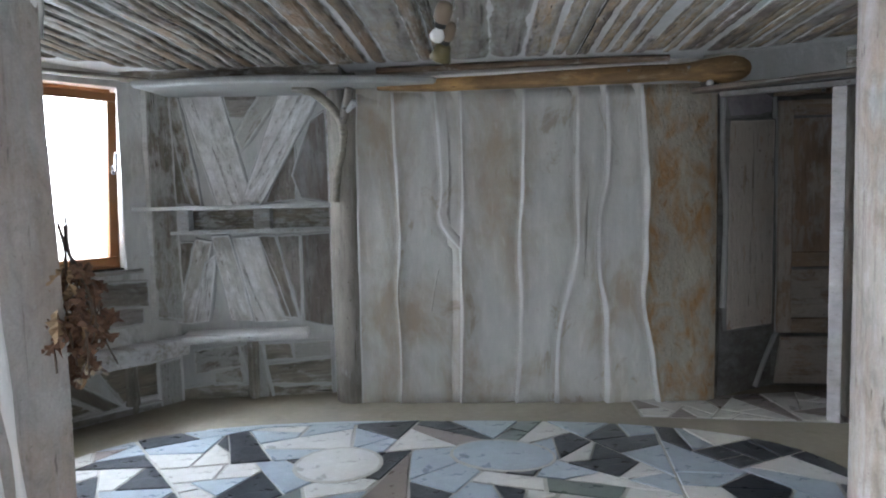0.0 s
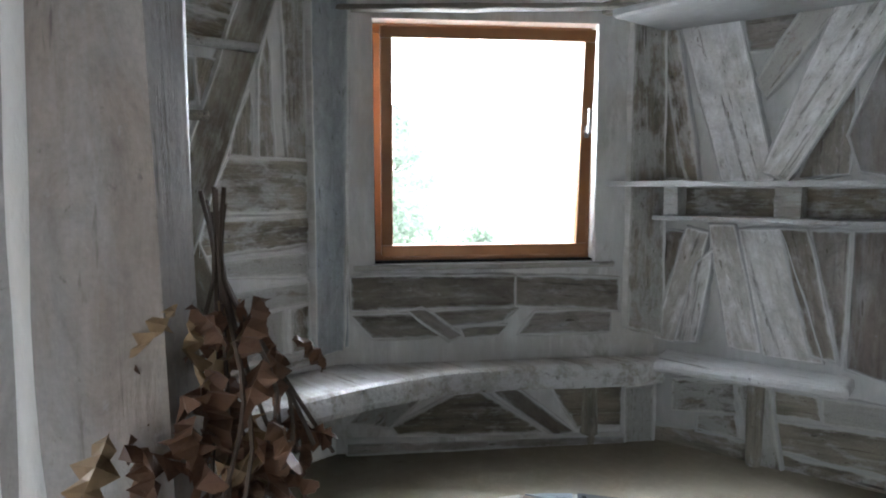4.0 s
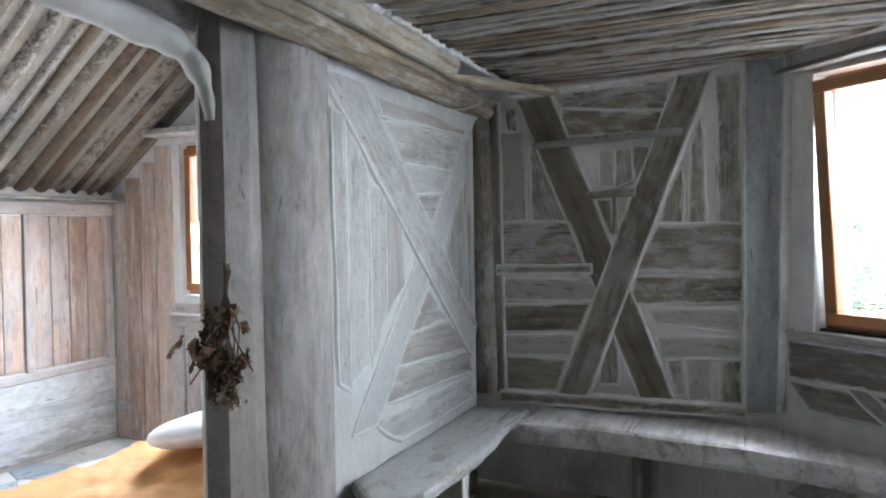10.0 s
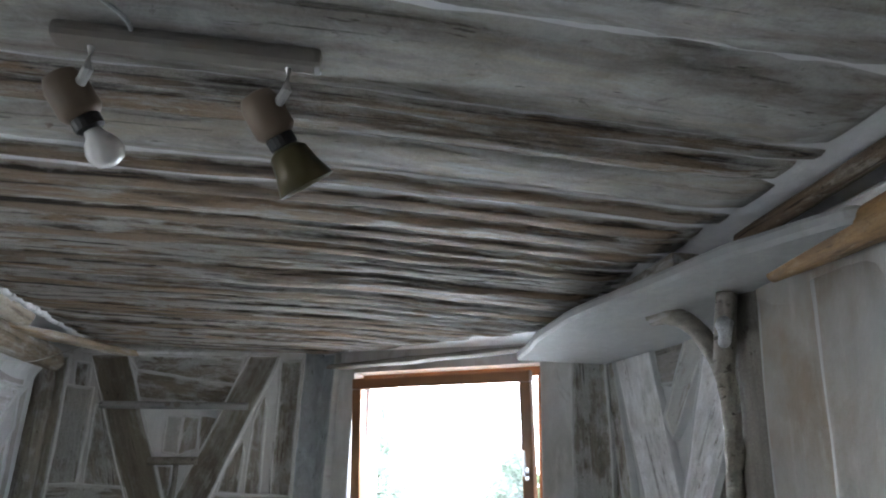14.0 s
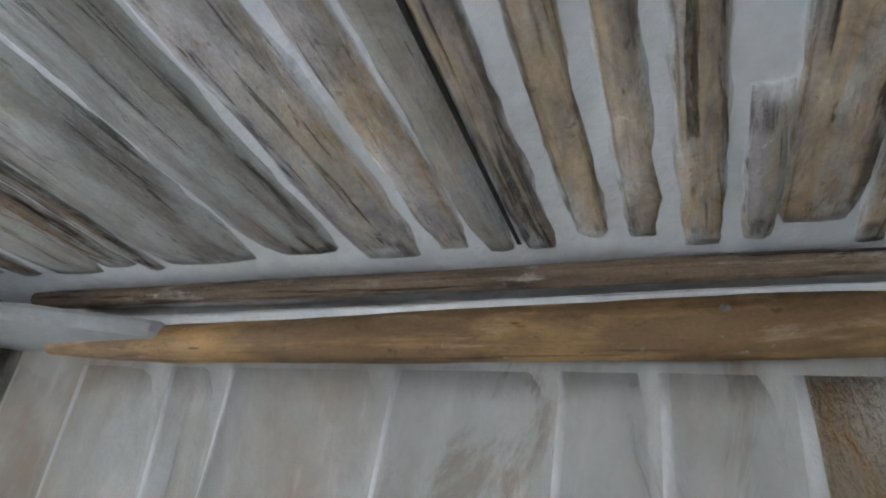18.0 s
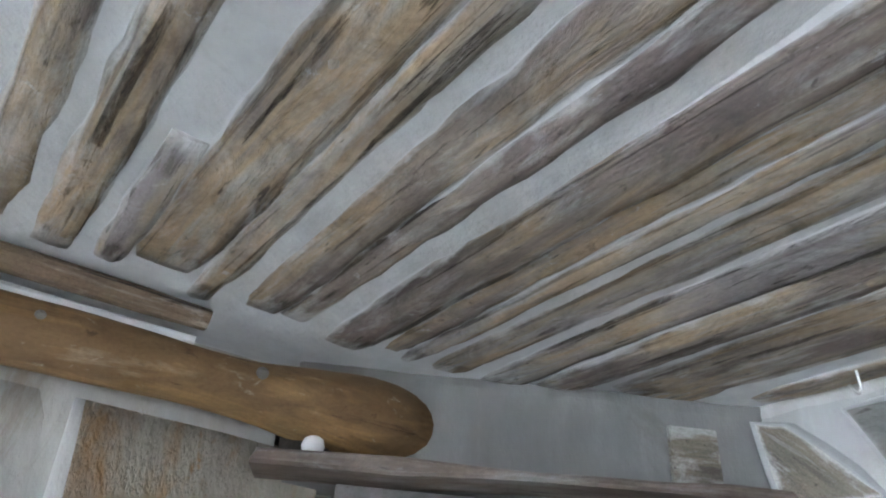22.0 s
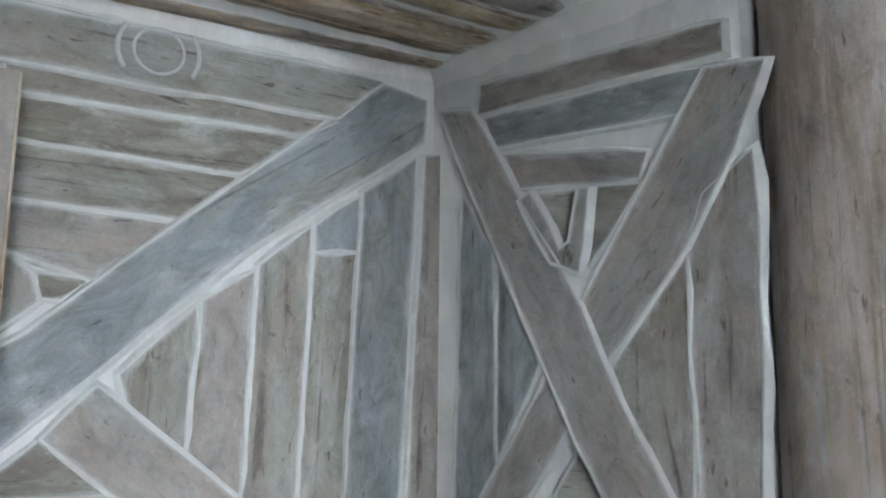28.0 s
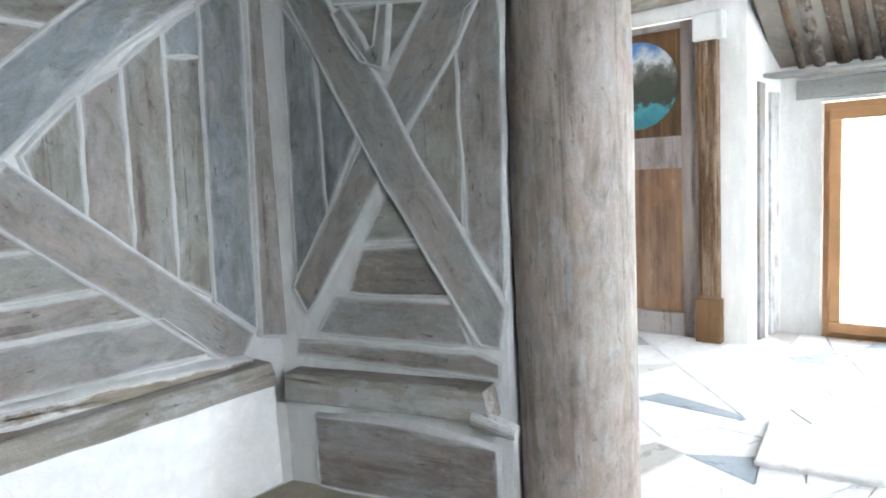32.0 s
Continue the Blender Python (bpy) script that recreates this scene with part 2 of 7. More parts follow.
def limeplaster(name, base, stain, amount=0.35, rough_scale=1.0, size=1.0):
    """Hand-smoothed lime plaster: cloudy, brushed, with faint ochre or grey stains."""
    m, nt, b = nodes_of(name)
    v, _ = coords(nt, (size, size, 0.5 * size))
    n1 = noise_tex(nt, v, 2.1, 7, 0.62, 0.5)
    n2 = noise_tex(nt, v, 7.0, 6, 0.66)
    n3 = noise_tex(nt, v, 38.0, 4, 0.6)
    brush, _ = coords(nt, (14, 14, 3))
    n4 = noise_tex(nt, brush, 1.5, 5, 0.65)
    col = mix(nt, ramp(nt, n1, [(0.46, 0.0), (0.64, amount)]), base, stain)
    col = mix(nt, ramp(nt, n2, [(0.35, 0.35), (0.62, 0.0)]), col, tuple(0.72 * c for c in base))
    col = mix(nt, ramp(nt, n4, [(0.3, 0.22), (0.6, 0.0)]), col, tuple(0.6 * c for c in base))
    col = mix(nt, ramp(nt, n4, [(0.56, 0.0), (0.72, 0.45)]), col, tuple(min(0.82, 1.18 * c) for c in base))
    nb = noise_tex(nt, v, 3.4, 8, 0.72, 0.8)
    col = mix(nt, ramp(nt, nb, [(0.58, 0.0), (0.66, 0.75 * amount)]), col, tuple(0.75 * c for c in stain))
    nt.links.new(col, b.inputs["Base Color"])
    nt.links.new(ramp(nt, n2, [(0.3, 0.6), (0.7, 0.82)]), b.inputs["Roughness"])
    b.inputs["Specular IOR Level"].default_value = 0.3
    h = maths(nt, "ADD", maths(nt, "MULTIPLY", n2, 0.9), maths(nt, "MULTIPLY", n3, 0.35))
    bumped(nt, b, h, 0.6 * rough_scale, 0.016)
    return m


def plain(name, color, rough=0.5, metal=0.0, vary=0.12, scale=8.0, bump=0.0):
    m, nt, b = nodes_of(name)
    v, rnd = coords(nt, (1, 1, 1), 17.0)
    n = noise_tex(nt, v, scale, 4, 0.6)
    col = mix(nt, ramp(nt, n, [(0.3, vary * 2), (0.7, 0.0)]), color, tuple(0.55 * c for c in color))
    nt.links.new(col, b.inputs["Base Color"])
    b.inputs["Roughness"].default_value = rough
    b.inputs["Metallic"].default_value = metal
    if bump:
        bumped(nt, b, n, bump, 0.01)
    return m


def part(name, bm, material, parent=None, label="", at=None, smooth=False):
    """Links a bmesh as one mesh object under a thing or a part."""
    me = bpy.data.meshes.new(name)
    bmesh.ops.recalc_face_normals(bm, faces=bm.faces)
    bm.to_mesh(me)
    bm.free()
    for mat in material if isinstance(material, (list, tuple)) else (material,):
        me.materials.append(mat)
    if smooth:
        me.shade_smooth()
    ob = new(name, me)
    if at is not None:
        ob.matrix_world = at
    if parent:
        ob.parent = parent
        ob.matrix_parent_inverse = parent.matrix_world.inverted()
    if label:
        ob["label"] = label
    return ob


def thing(name, place, label, category, group="", kind="", turn=0.0):
    ob = new(name)
    ob.empty_display_size = 0.1
    ob.matrix_world = pose(*place, 0, 0, turn)
    return tagged(ob, label, category, group, kind)


class Wall:
    """A wall's inner face: u metres along it from a to b, v up, w out of it into the room (the room lies to the right of a to b)."""

    def __init__(self, a, b):
        self.a, self.b = Vector((*a, 0)), Vector((*b, 0))
        self.along = (self.b - self.a).normalized()
        self.length = (self.b - self.a).length
        self.out = Vector((self.along.y, -self.along.x, 0))

    def p(self, u, v, w=0.0):
        return self.a + self.along * u + Vector((0, 0, v)) + self.out * w

    def basis(self, u, v, w, du=1.0, dv=0.0):
        """A matrix with x along (du, dv) on the wall, z out of the wall."""
        x = (self.along * du + Vector((0, 0, dv))).normalized()
        z = self.out
        y = z.cross(x)
        m = Matrix((x, y, z)).transposed().to_4x4()
        m.translation = self.p(u, v, w)
        return m


def outline(pts, step, wob, seed):
    """A closed outline, its sides cut into steps and made slightly uneven, as hewn timber is."""
    out = []
    for i, a in enumerate(pts):
        a, b = Vector(a), Vector(pts[(i + 1) % len(pts)])
        d = b - a
        n = max(1, int(d.length / step))
        nor = Vector((-d.y, d.x)).normalized() if d.length else Vector((0, 0))
        for k in range(n):
            q = a + d * (k / n)
            j = noise.noise(Vector((q.x * 5 + seed * 3.7, q.y * 5 - seed, seed * 1.3))) * wob * (0 if k == 0 else 1)
            out.append(q + nor * j)
    return out


def slab_bm(pts, depth, chamfer=0.004, step=0.12, wob=0.006, seed=0.0, back=0.0):
    """A flat piece: an outline in its own plane, depth thick, with a worn edge."""
    o = outline(pts, step, wob, seed)
    area = sum(o[i - 1].x * o[i].y - o[i].x * o[i - 1].y for i in range(len(o)))
    if area < 0:
        o.reverse()
    bm = bmesh.new()
    n = len(o)
    inner = []
    for i in range(n):
        t = (o[(i + 1) % n] - o[i - 1])
        nor = Vector((-t.y, t.x))
        nor = nor.normalized() if nor.length > 1e-9 else Vector((0, 0))
        inner.append(o[i] + nor * chamfer)
    lo = [bm.verts.new((q.x, q.y, -back)) for q in o]
    mi = [bm.verts.new((q.x, q.y, depth - chamfer)) for q in o]
    hi = [bm.verts.new((q.x, q.y, depth)) for q in inner]
    for i in range(n):
        j = (i + 1) % n
        bm.faces.new((lo[i], lo[j], mi[j], mi[i]))
        bm.faces.new((mi[i], mi[j], hi[j], hi[i]))
    bm.faces.new(hi)
    return bm


PIECE = [0]


def bedded_bm(pts, depth, seed=0.0, lip=0.005, grow=0.004):
    """A timber bedded in plaster: its flat face, washed over along its edge, and round it an uneven ridge of plaster falling to the wall."""
    o = outline(pts, 0.06, 0.006, seed)
    area = sum(o[i - 1].x * o[i].y - o[i].x * o[i - 1].y for i in range(len(o)))
    if area < 0:
        o.reverse()
    n = len(o)
    bm = bmesh.new()
    lime = bm.verts.layers.float.new("lime")
    rings = []
    for off, z, white in ((-0.020, depth - 0.001, 0.0), (-0.004, depth - 0.001, 0.7), (0.0, depth, 1.0), (0.004, depth + lip, 1.0), (0.009, depth + lip * 0.5, 1.0), (0.017, -0.001, 1.0)):
        ring = []
        for i in range(n):
            t = o[(i + 1) % n] - o[i - 1]
            nor = Vector((t.y, -t.x))
            nor = nor.normalized() if nor.length > 1e-9 else Vector((0, 0))
            j = 1 + 0.7 * noise.noise(Vector((o[i].x * 7 + seed, o[i].y * 7, off * 90)))
            v = bm.verts.new((*(o[i] + nor * (off * j + grow)), z + (lip * 0.5 * (j - 1) if off > 0.001 and z > 0 else 0)))
            v[lime] = white
            ring.append(v)
        rings.append(ring)
    for q, (a, b) in enumerate(zip(rings, rings[1:])):
        for i in range(n):
            f = bm.faces.new((a[i], a[(i + 1) % n], b[(i + 1) % n], b[i]))
            f.material_index, f.smooth = (1 if q > 1 else 0), q > 1
    bm.faces.new(rings[0])
    return bm


def on_wall(name, wall, pts, depth, material, parent, along=None, w=0.0, chamfer=0.005, wob=0.006, label="", bed=None, lip=0.005):
    """A board or brace on a wall, from its corners in u and v; its grain follows its longest side."""
    PIECE[0] += 1
    if along is None:
        best = max(range(len(pts)), key=lambda i: (Vector(pts[(i + 1) % len(pts)]) - Vector(pts[i])).length)
        along = Vector(pts[(best + 1) % len(pts)]) - Vector(pts[best])
    d = Vector(along).normalized()
    o = Vector(pts[0])
    loc = [((Vector(q) - o).dot(d), (Vector(q) - o).dot(Vector((-d.y, d.x)))) for q in pts]
    if bed:
        bm = bedded_bm(loc, depth, PIECE[0] * 0.71, lip)
    else:
        bm = slab_bm(loc, depth, chamfer, 0.13, wob, PIECE[0] * 0.71)
    return part(name, bm, [material, bed] if bed else material, parent, label, at=wall.basis(o.x, o.y, w, d.x, d.y))


def box_bm(x0, x1, y0, y1, z0, z1, bevel=0.0):
    bm = bmesh.new()
    bmesh.ops.create_cube(bm, size=1)
    for v in bm.verts:
        v.co = Vector(((x0 + x1) / 2 + v.co.x * (x1 - x0), (y0 + y1) / 2 + v.co.y * (y1 - y0), (z0 + z1) / 2 + v.co.z * (z1 - z0)))
    if bevel:
        bmesh.ops.bevel(bm, geom=bm.edges[:], offset=bevel, segments=2, affect="EDGES", profile=0.6)
    return bm


def cyl_bm(r0, r1, h, seg=20, cap=True):
    bm = bmesh.new()
    bmesh.ops.create_cone(bm, cap_ends=cap, segments=seg, radius1=r0, radius2=r1, depth=h)
    bmesh.ops.translate(bm, verts=bm.verts, vec=(0, 0, h / 2))
    return bm


def join_bm(*bms):
    out = bmesh.new()
    for b in bms:
        me = bpy.data.meshes.new("tmp")
        b.to_mesh(me)
        b.free()
        out.from_mesh(me)
        bpy.data.meshes.remove(me)
    return out


def lathe_bm(profile, seg=24):
    """A turned shape from (radius, height) pairs."""
    bm = bmesh.new()
    rings = []
    for r, z in profile:
        rings.append([bm.verts.new((r * math.cos(2 * math.pi * k / seg), r * math.sin(2 * math.pi * k / seg), z)) for k in range(seg)])
    for a, b in zip(rings, rings[1:]):
        for k in range(seg):
            bm.faces.new((a[k], a[(k + 1) % seg], b[(k + 1) % seg], b[k]))
    bm.faces.new(rings[0][::-1])
    bm.faces.new(rings[-1])
    return bm


def tube_bm(pts, radii, seg=8):
    """A bent round stick through the given points."""
    bm = bmesh.new()
    pts = [Vector(q) for q in pts]
    if isinstance(radii, (int, float)):
        radii = [radii] * len(pts)
    rings, up = [], Vector((0.31, 0.17, 0.93))
    for i, q in enumerate(pts):
        t = (pts[min(i + 1, len(pts) - 1)] - pts[max(i - 1, 0)]).normalized()
        x = t.cross(up)
        if x.length < 0.1:
            x = t.cross(Vector((1, 0, 0)))
        x.normalize()
        y = t.cross(x)
        rings.append([bm.verts.new(q + (x * math.cos(2 * math.pi * k / seg) + y * math.sin(2 * math.pi * k / seg)) * radii[i]) for k in range(seg)])
    for a, b in zip(rings, rings[1:]):
        for k in range(seg):
            bm.faces.new((a[k], a[(k + 1) % seg], b[(k + 1) % seg], b[k]))
    bm.faces.new(rings[0][::-1])
    bm.faces.new(rings[-1])
    return bm


def smooth_path(pts, n=6):
    """More points along a line of points, smoothly (Catmull-Rom)."""
    q = [Vector(p) for p in pts]
    out = []
    for i in range(len(q) - 1):
        a, b, c, d = q[max(i - 1, 0)], q[i], q[i + 1], q[min(i + 2, len(q) - 1)]
        for k in range(n):
            t = k / n
            out.append(0.5 * (2 * b + (c - a) * t + (2 * a - 5 * b + 4 * c - d) * t * t + (3 * b - a - 3 * c + d) * t ** 3))
    return out + [q[-1]]


def log_bm(length, r0, r1, squash=1.0, seg=14, wob=0.08, seed=0.0, rings=10):
    """A round timber along local x, uneven, its ends rounded off."""
    bm = bmesh.new()
    rows = []
    for i in range(rings + 1):
        f = i / rings
        r = r0 + (r1 - r0) * f
        end = 0.9 if i in (0, rings) else 1.0
        row = []
        for k in range(seg):
            a = 2 * math.pi * k / seg
            j = 1 + wob * noise.noise(Vector((f * length * 2.2 + seed, math.cos(a) * 1.1, math.sin(a) * 1.1 + seed)))
            row.append(bm.verts.new((f * length, math.cos(a) * r * end * j, math.sin(a) * r * end * j * squash)))
        rows.append(row)
    for a, b in zip(rows, rows[1:]):
        for k in range(seg):
            bm.faces.new((a[k], a[(k + 1) % seg], b[(k + 1) % seg], b[k]))
    bm.faces.new(rows[0][::-1])
    bm.faces.new(rows[-1])
    return bm

# ---------------- light ----------------
world = bpy.data.worlds.new("overcast_sky")
scene.world = world
world.use_nodes = True
wnt = world.node_tree
sky = wnt.nodes.new("ShaderNodeTexSky")
sky.sky_type = "NISHITA"
sky.sun_disc = False
sky.sun_elevation, sky.sun_rotation = radians(48), radians(100)
sky.dust_density, sky.air_density = 2.0, 1.0
wnt.links.new(sky.outputs[0], wnt.nodes["Background"].inputs[0])
wnt.nodes["Background"].inputs[1].default_value = 0.15
sun = new("sun", bpy.data.lights.new("sun", "SUN"))
sun.data.energy, sun.data.angle, sun.data.color = 5.0, radians(4), (1.0, 0.97, 0.93)
sun.matrix_world = look((0, 0, 20), (-10, 2, 8))


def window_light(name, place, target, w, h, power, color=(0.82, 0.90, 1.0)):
    """An area lamp for the sky's light at a window."""
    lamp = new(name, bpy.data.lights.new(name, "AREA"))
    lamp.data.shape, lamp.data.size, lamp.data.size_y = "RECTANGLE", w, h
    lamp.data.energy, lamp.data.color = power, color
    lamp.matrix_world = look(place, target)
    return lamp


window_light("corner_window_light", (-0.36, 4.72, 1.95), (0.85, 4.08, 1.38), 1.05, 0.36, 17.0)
# added lamp, unseen outside above the window, to brighten bench and floor
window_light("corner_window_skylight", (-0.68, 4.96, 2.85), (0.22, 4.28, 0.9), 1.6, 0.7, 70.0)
window_light("hall_window_light", (3.1, -0.52, 0.8), (3.1, 3.0, 1.0), 1.3, 1.4, 4.8)
window_light("bed_window_light", (-0.32, 0.56, 1.55), (0.9, 1.45, 0.45), 0.6, 0.9, 25.0)

# ---------------- materials ----------------
M = {}


def leaf_material(name, color, through):
    """Foliage that lets part of the light through."""
    m, nt, b = nodes_of(name)
    g = nt.nodes.new("ShaderNodeNewGeometry")
    col = mix(nt, g.outputs["Random Per Island"], color, tuple(1.5 * c for c in color))
    nt.links.new(col, b.inputs["Base Color"])
    b.inputs["Roughness"].default_value = 0.6
    t = nt.nodes.new("ShaderNodeBsdfTranslucent")
    t.inputs["Color"].default_value = (*through, 1)
    ms = nt.nodes.new("ShaderNodeMixShader")
    ms.inputs[0].default_value = 0.5
    nt.links.new(b.outputs[0], ms.inputs[1])
    nt.links.new(t.outputs[0], ms.inputs[2])
    nt.links.new(ms.outputs[0], nt.nodes["Material Output"].inputs["Surface"])
    return m


WASH = (0.60, 0.605, 0.59)
M["wood_grey"] = limewood("limed_grey_wood", (0.12, 0.10, 0.075), (0.235, 0.21, 0.165), (0.43, 0.425, 0.40), 0.50, size=1.4, strokes=0.35)
M["wood_dark"] = limewood("limed_dark_wood", (0.075, 0.058, 0.04), (0.20, 0.168, 0.122), (0.45, 0.445, 0.42), 0.48, size=1.5, strokes=0.4)
M["wood_pale"] = limewood("limed_pale_wood", (0.13, 0.112, 0.09), (0.22, 0.198, 0.168), (0.325, 0.328, 0.318), 0.48, strokes=0.3)
M["wood_lime"] = limewood("grey_white_limed_wood", (0.16, 0.148, 0.128), (0.25, 0.238, 0.215), (0.365, 0.37, 0.365), 0.55, strokes=0.35)
M["wood_white"] = limewood("white_limed_wood", (0.20, 0.18, 0.15), (0.34, 0.32, 0.285), (0.52, 0.53, 0.53), 0.62, strokes=0.45, grain=1.5, size=1.5)
# lighter copy of wood_white; stands in for window light falling on the seats
M["bench_white"] = limewood("brightened_white_bench_wood", (0.20, 0.175, 0.145), (0.35, 0.325, 0.285), (0.60, 0.605, 0.605), 0.52, strokes=0.4, grain=1.3)
for n in M["bench_white"].node_tree.nodes:
    if n.type == "BSDF_PRINCIPLED":
        n.inputs["Coat Weight"].default_value, n.inputs["Coat Roughness"].default_value = 0.5, 0.38
M["wood_flat"] = distemper("grey_limed_timber", [(0.14, 0.125, 0.112), (0.172, 0.166, 0.158), (0.195, 0.19, 0.185), (0.18, 0.155, 0.135)], (0.25, 0.25, 0.246), (0.07, 0.06, 0.05), 0.4, size=1.2, stretch=0.28, flecks=0.4, relief=0.4, grime=0.45)
M["wash_green"] = distemper("grey_green_distempered_board", [(0.134, 0.122, 0.101), (0.182, 0.178, 0.156), (0.2, 0.206, 0.187), (0.174, 0.155, 0.132)], (0.267, 0.276, 0.263), (0.05, 0.042, 0.034), 0.32, size=1.4, flecks=0.6, grime=0.6)
M["wash_rose"] = distemper("rosy_grey_distempered_board", [(0.142, 0.125, 0.109), (0.187, 0.173, 0.156), (0.202, 0.178, 0.158), (0.187, 0.185, 0.175)], (0.267, 0.271, 0.263), (0.055, 0.043, 0.034), 0.32, size=1.4, flecks=0.6, grime=0.6)
M["wash_blue"] = distemper("blue_grey_distempered_timber", [(0.118, 0.125, 0.121), (0.163, 0.173, 0.167), (0.167, 0.187, 0.197), (0.187, 0.187, 0.169)], (0.263, 0.28, 0.285), (0.055, 0.058, 0.06), 0.36, size=1.4, flecks=0.6, grime=0.65)
M["post_blue"] = distemper("pale_blue_grey_post", [(0.20, 0.215, 0.215), (0.26, 0.28, 0.285), (0.28, 0.305, 0.315)], (0.40, 0.42, 0.43), (0.10, 0.10, 0.10), 0.36, size=1.1, flecks=0.3)
M["brace_white"] = distemper("rough_white_limed_brace", [(0.36, 0.335, 0.30), (0.46, 0.45, 0.43), (0.55, 0.55, 0.545)], (0.74, 0.75, 0.75), (0.14, 0.115, 0.09), 0.45, size=1.5, stretch=0.45, flecks=0.45, relief=1.0, grime=0.45)
M["board_grey"] = distemper("brown_grey_limed_board", [(0.14, 0.118, 0.095), (0.20, 0.178, 0.152), (0.245, 0.228, 0.208)], (0.40, 0.405, 0.40), (0.06, 0.048, 0.038), 0.32, size=1.6, stretch=0.4, flecks=0.6, relief=0.8, grime=0.55)
M["wash_white"] = distemper("blue_white_washed_board", [(0.36, 0.36, 0.35), (0.50, 0.52, 0.54), (0.58, 0.60, 0.62)], (0.72, 0.74, 0.76), (0.13, 0.11, 0.095), 0.45, size=1.3, stretch=0.25, flecks=0.7, relief=0.5, grime=0.5)
M["wash_mauve"] = distemper("mauve_white_painted_panel", [(0.40, 0.36, 0.345), (0.47, 0.44, 0.43), (0.52, 0.50, 0.50)], (0.62, 0.61, 0.62), (0.2, 0.16, 0.14), 0.4, size=1.2, stretch=0.4, flecks=0.3, relief=0.3, grime=0.35)
M["wood_brace"] = limewood("smooth_brown_brace", (0.085, 0.070, 0.048), (0.155, 0.132, 0.096), (0.27, 0.26, 0.232), 0.32, strokes=0.12, grain=0.6)
M["wood_ochre"] = distemper("rubbed_ochre_timber", [(0.18, 0.105, 0.047), (0.35, 0.205, 0.08), (0.47, 0.27, 0.09), (0.38, 0.26, 0.13)], (0.47, 0.41, 0.31), (0.045, 0.027, 0.015), 0.16, size=1.6, stretch=0.3, flecks=0.8, relief=0.6, grime=0.45)
M["beam_ochre"] = distemper("worn_ochre_beam", [(0.19, 0.145, 0.095), (0.27, 0.21, 0.145), (0.33, 0.235, 0.13), (0.30, 0.265, 0.22)], (0.45, 0.448, 0.435), (0.07, 0.05, 0.035), 0.46, size=1.6, stretch=0.3, flecks=0.8, relief=0.8, grime=0.6)
M["beam_pale"] = distemper("pale_limed_log", [(0.22, 0.18, 0.135), (0.32, 0.275, 0.215), (0.36, 0.30, 0.22)], (0.48, 0.478, 0.465), (0.09, 0.07, 0.05), 0.5, size=1.6, stretch=0.3, flecks=0.7, relief=0.8, grime=0.6)
M["wood_rose"] = distemper("rosy_grey_post_wood", [(0.13, 0.107, 0.092), (0.17, 0.15, 0.135), (0.197, 0.19, 0.186), (0.18, 0.15, 0.128), (0.197, 0.196, 0.193)], (0.262, 0.264, 0.264), (0.065, 0.05, 0.04), 0.36, size=1.2, stretch=0.28, flecks=0.4, relief=0.4, grime=0.5)
M["post_brown"] = distemper("rosy_brown_round_post", [(0.15, 0.112, 0.09), (0.215, 0.172, 0.142), (0.265, 0.235, 0.215), (0.23, 0.178, 0.143), (0.27, 0.258, 0.246)], (0.34, 0.332, 0.322), (0.07, 0.053, 0.042), 0.34, size=1.5, stretch=0.28, flecks=0.5, relief=0.4, grime=0.6)
M["post_dark"] = limewood("dark_grey_log", (0.025, 0.021, 0.016), (0.075, 0.064, 0.05), (0.20, 0.19, 0.17), 0.22, strokes=0.2)
# brown raised in colour to make up for light missing in the vestibule
M["vest_brown"] = limewood("lightened_brown_panel_wood", (0.19, 0.14, 0.10), (0.39, 0.30, 0.215), (0.58, 0.53, 0.47), 0.36, warm=(0.43, 0.28, 0.18), strokes=0.25)
M["purple_stone"] = limeplaster("purple_grey_stone", (0.40, 0.37, 0.39), (0.26, 0.235, 0.26), 0.7, 1.2, size=2.0)
M["wood_umber"] = limewood("dark_umber_pole", (0.035, 0.022, 0.014), (0.17, 0.115, 0.072), (0.40, 0.36, 0.31), 0.26, strokes=0.4, size=1.6, cracks=1.0, crisp=0.7)
M["log"] = distemper("ceiling_slab_wood", [(0.20, 0.16, 0.145), (0.31, 0.258, 0.21), (0.45, 0.33, 0.205), (0.41, 0.355, 0.285), (0.31, 0.275, 0.265)], (0.62, 0.62, 0.62), (0.04, 0.03, 0.025), 0.40, axis=1, size=1.9, stretch=0.28, flecks=0.75, island=True, spread=0.24, relief=0.9, grime=0.75, bark=0.6)
M["log_west"] = limewood("brown_waney_slab_wood", (0.045, 0.033, 0.024), (0.215, 0.165, 0.12), (0.41, 0.395, 0.37), 0.36, warm=(0.28, 0.18, 0.1), island=True, spread=0.22, grain=1.6, axis=1, size=2.0, stretch=0.45, strokes=0.45, cracks=1.2, crisp=0.8, bark=0.9)
M["log_limed"] = distemper("thickly_limed_slab_wood", [(0.21, 0.185, 0.16), (0.29, 0.272, 0.248), (0.33, 0.28, 0.21), (0.32, 0.312, 0.30)], (0.40, 0.397, 0.39), (0.06, 0.05, 0.04), 0.62, axis=1, size=1.5, stretch=0.3, flecks=0.6, island=True, spread=0.12, relief=0.9, grime=0.5, bark=0.2)
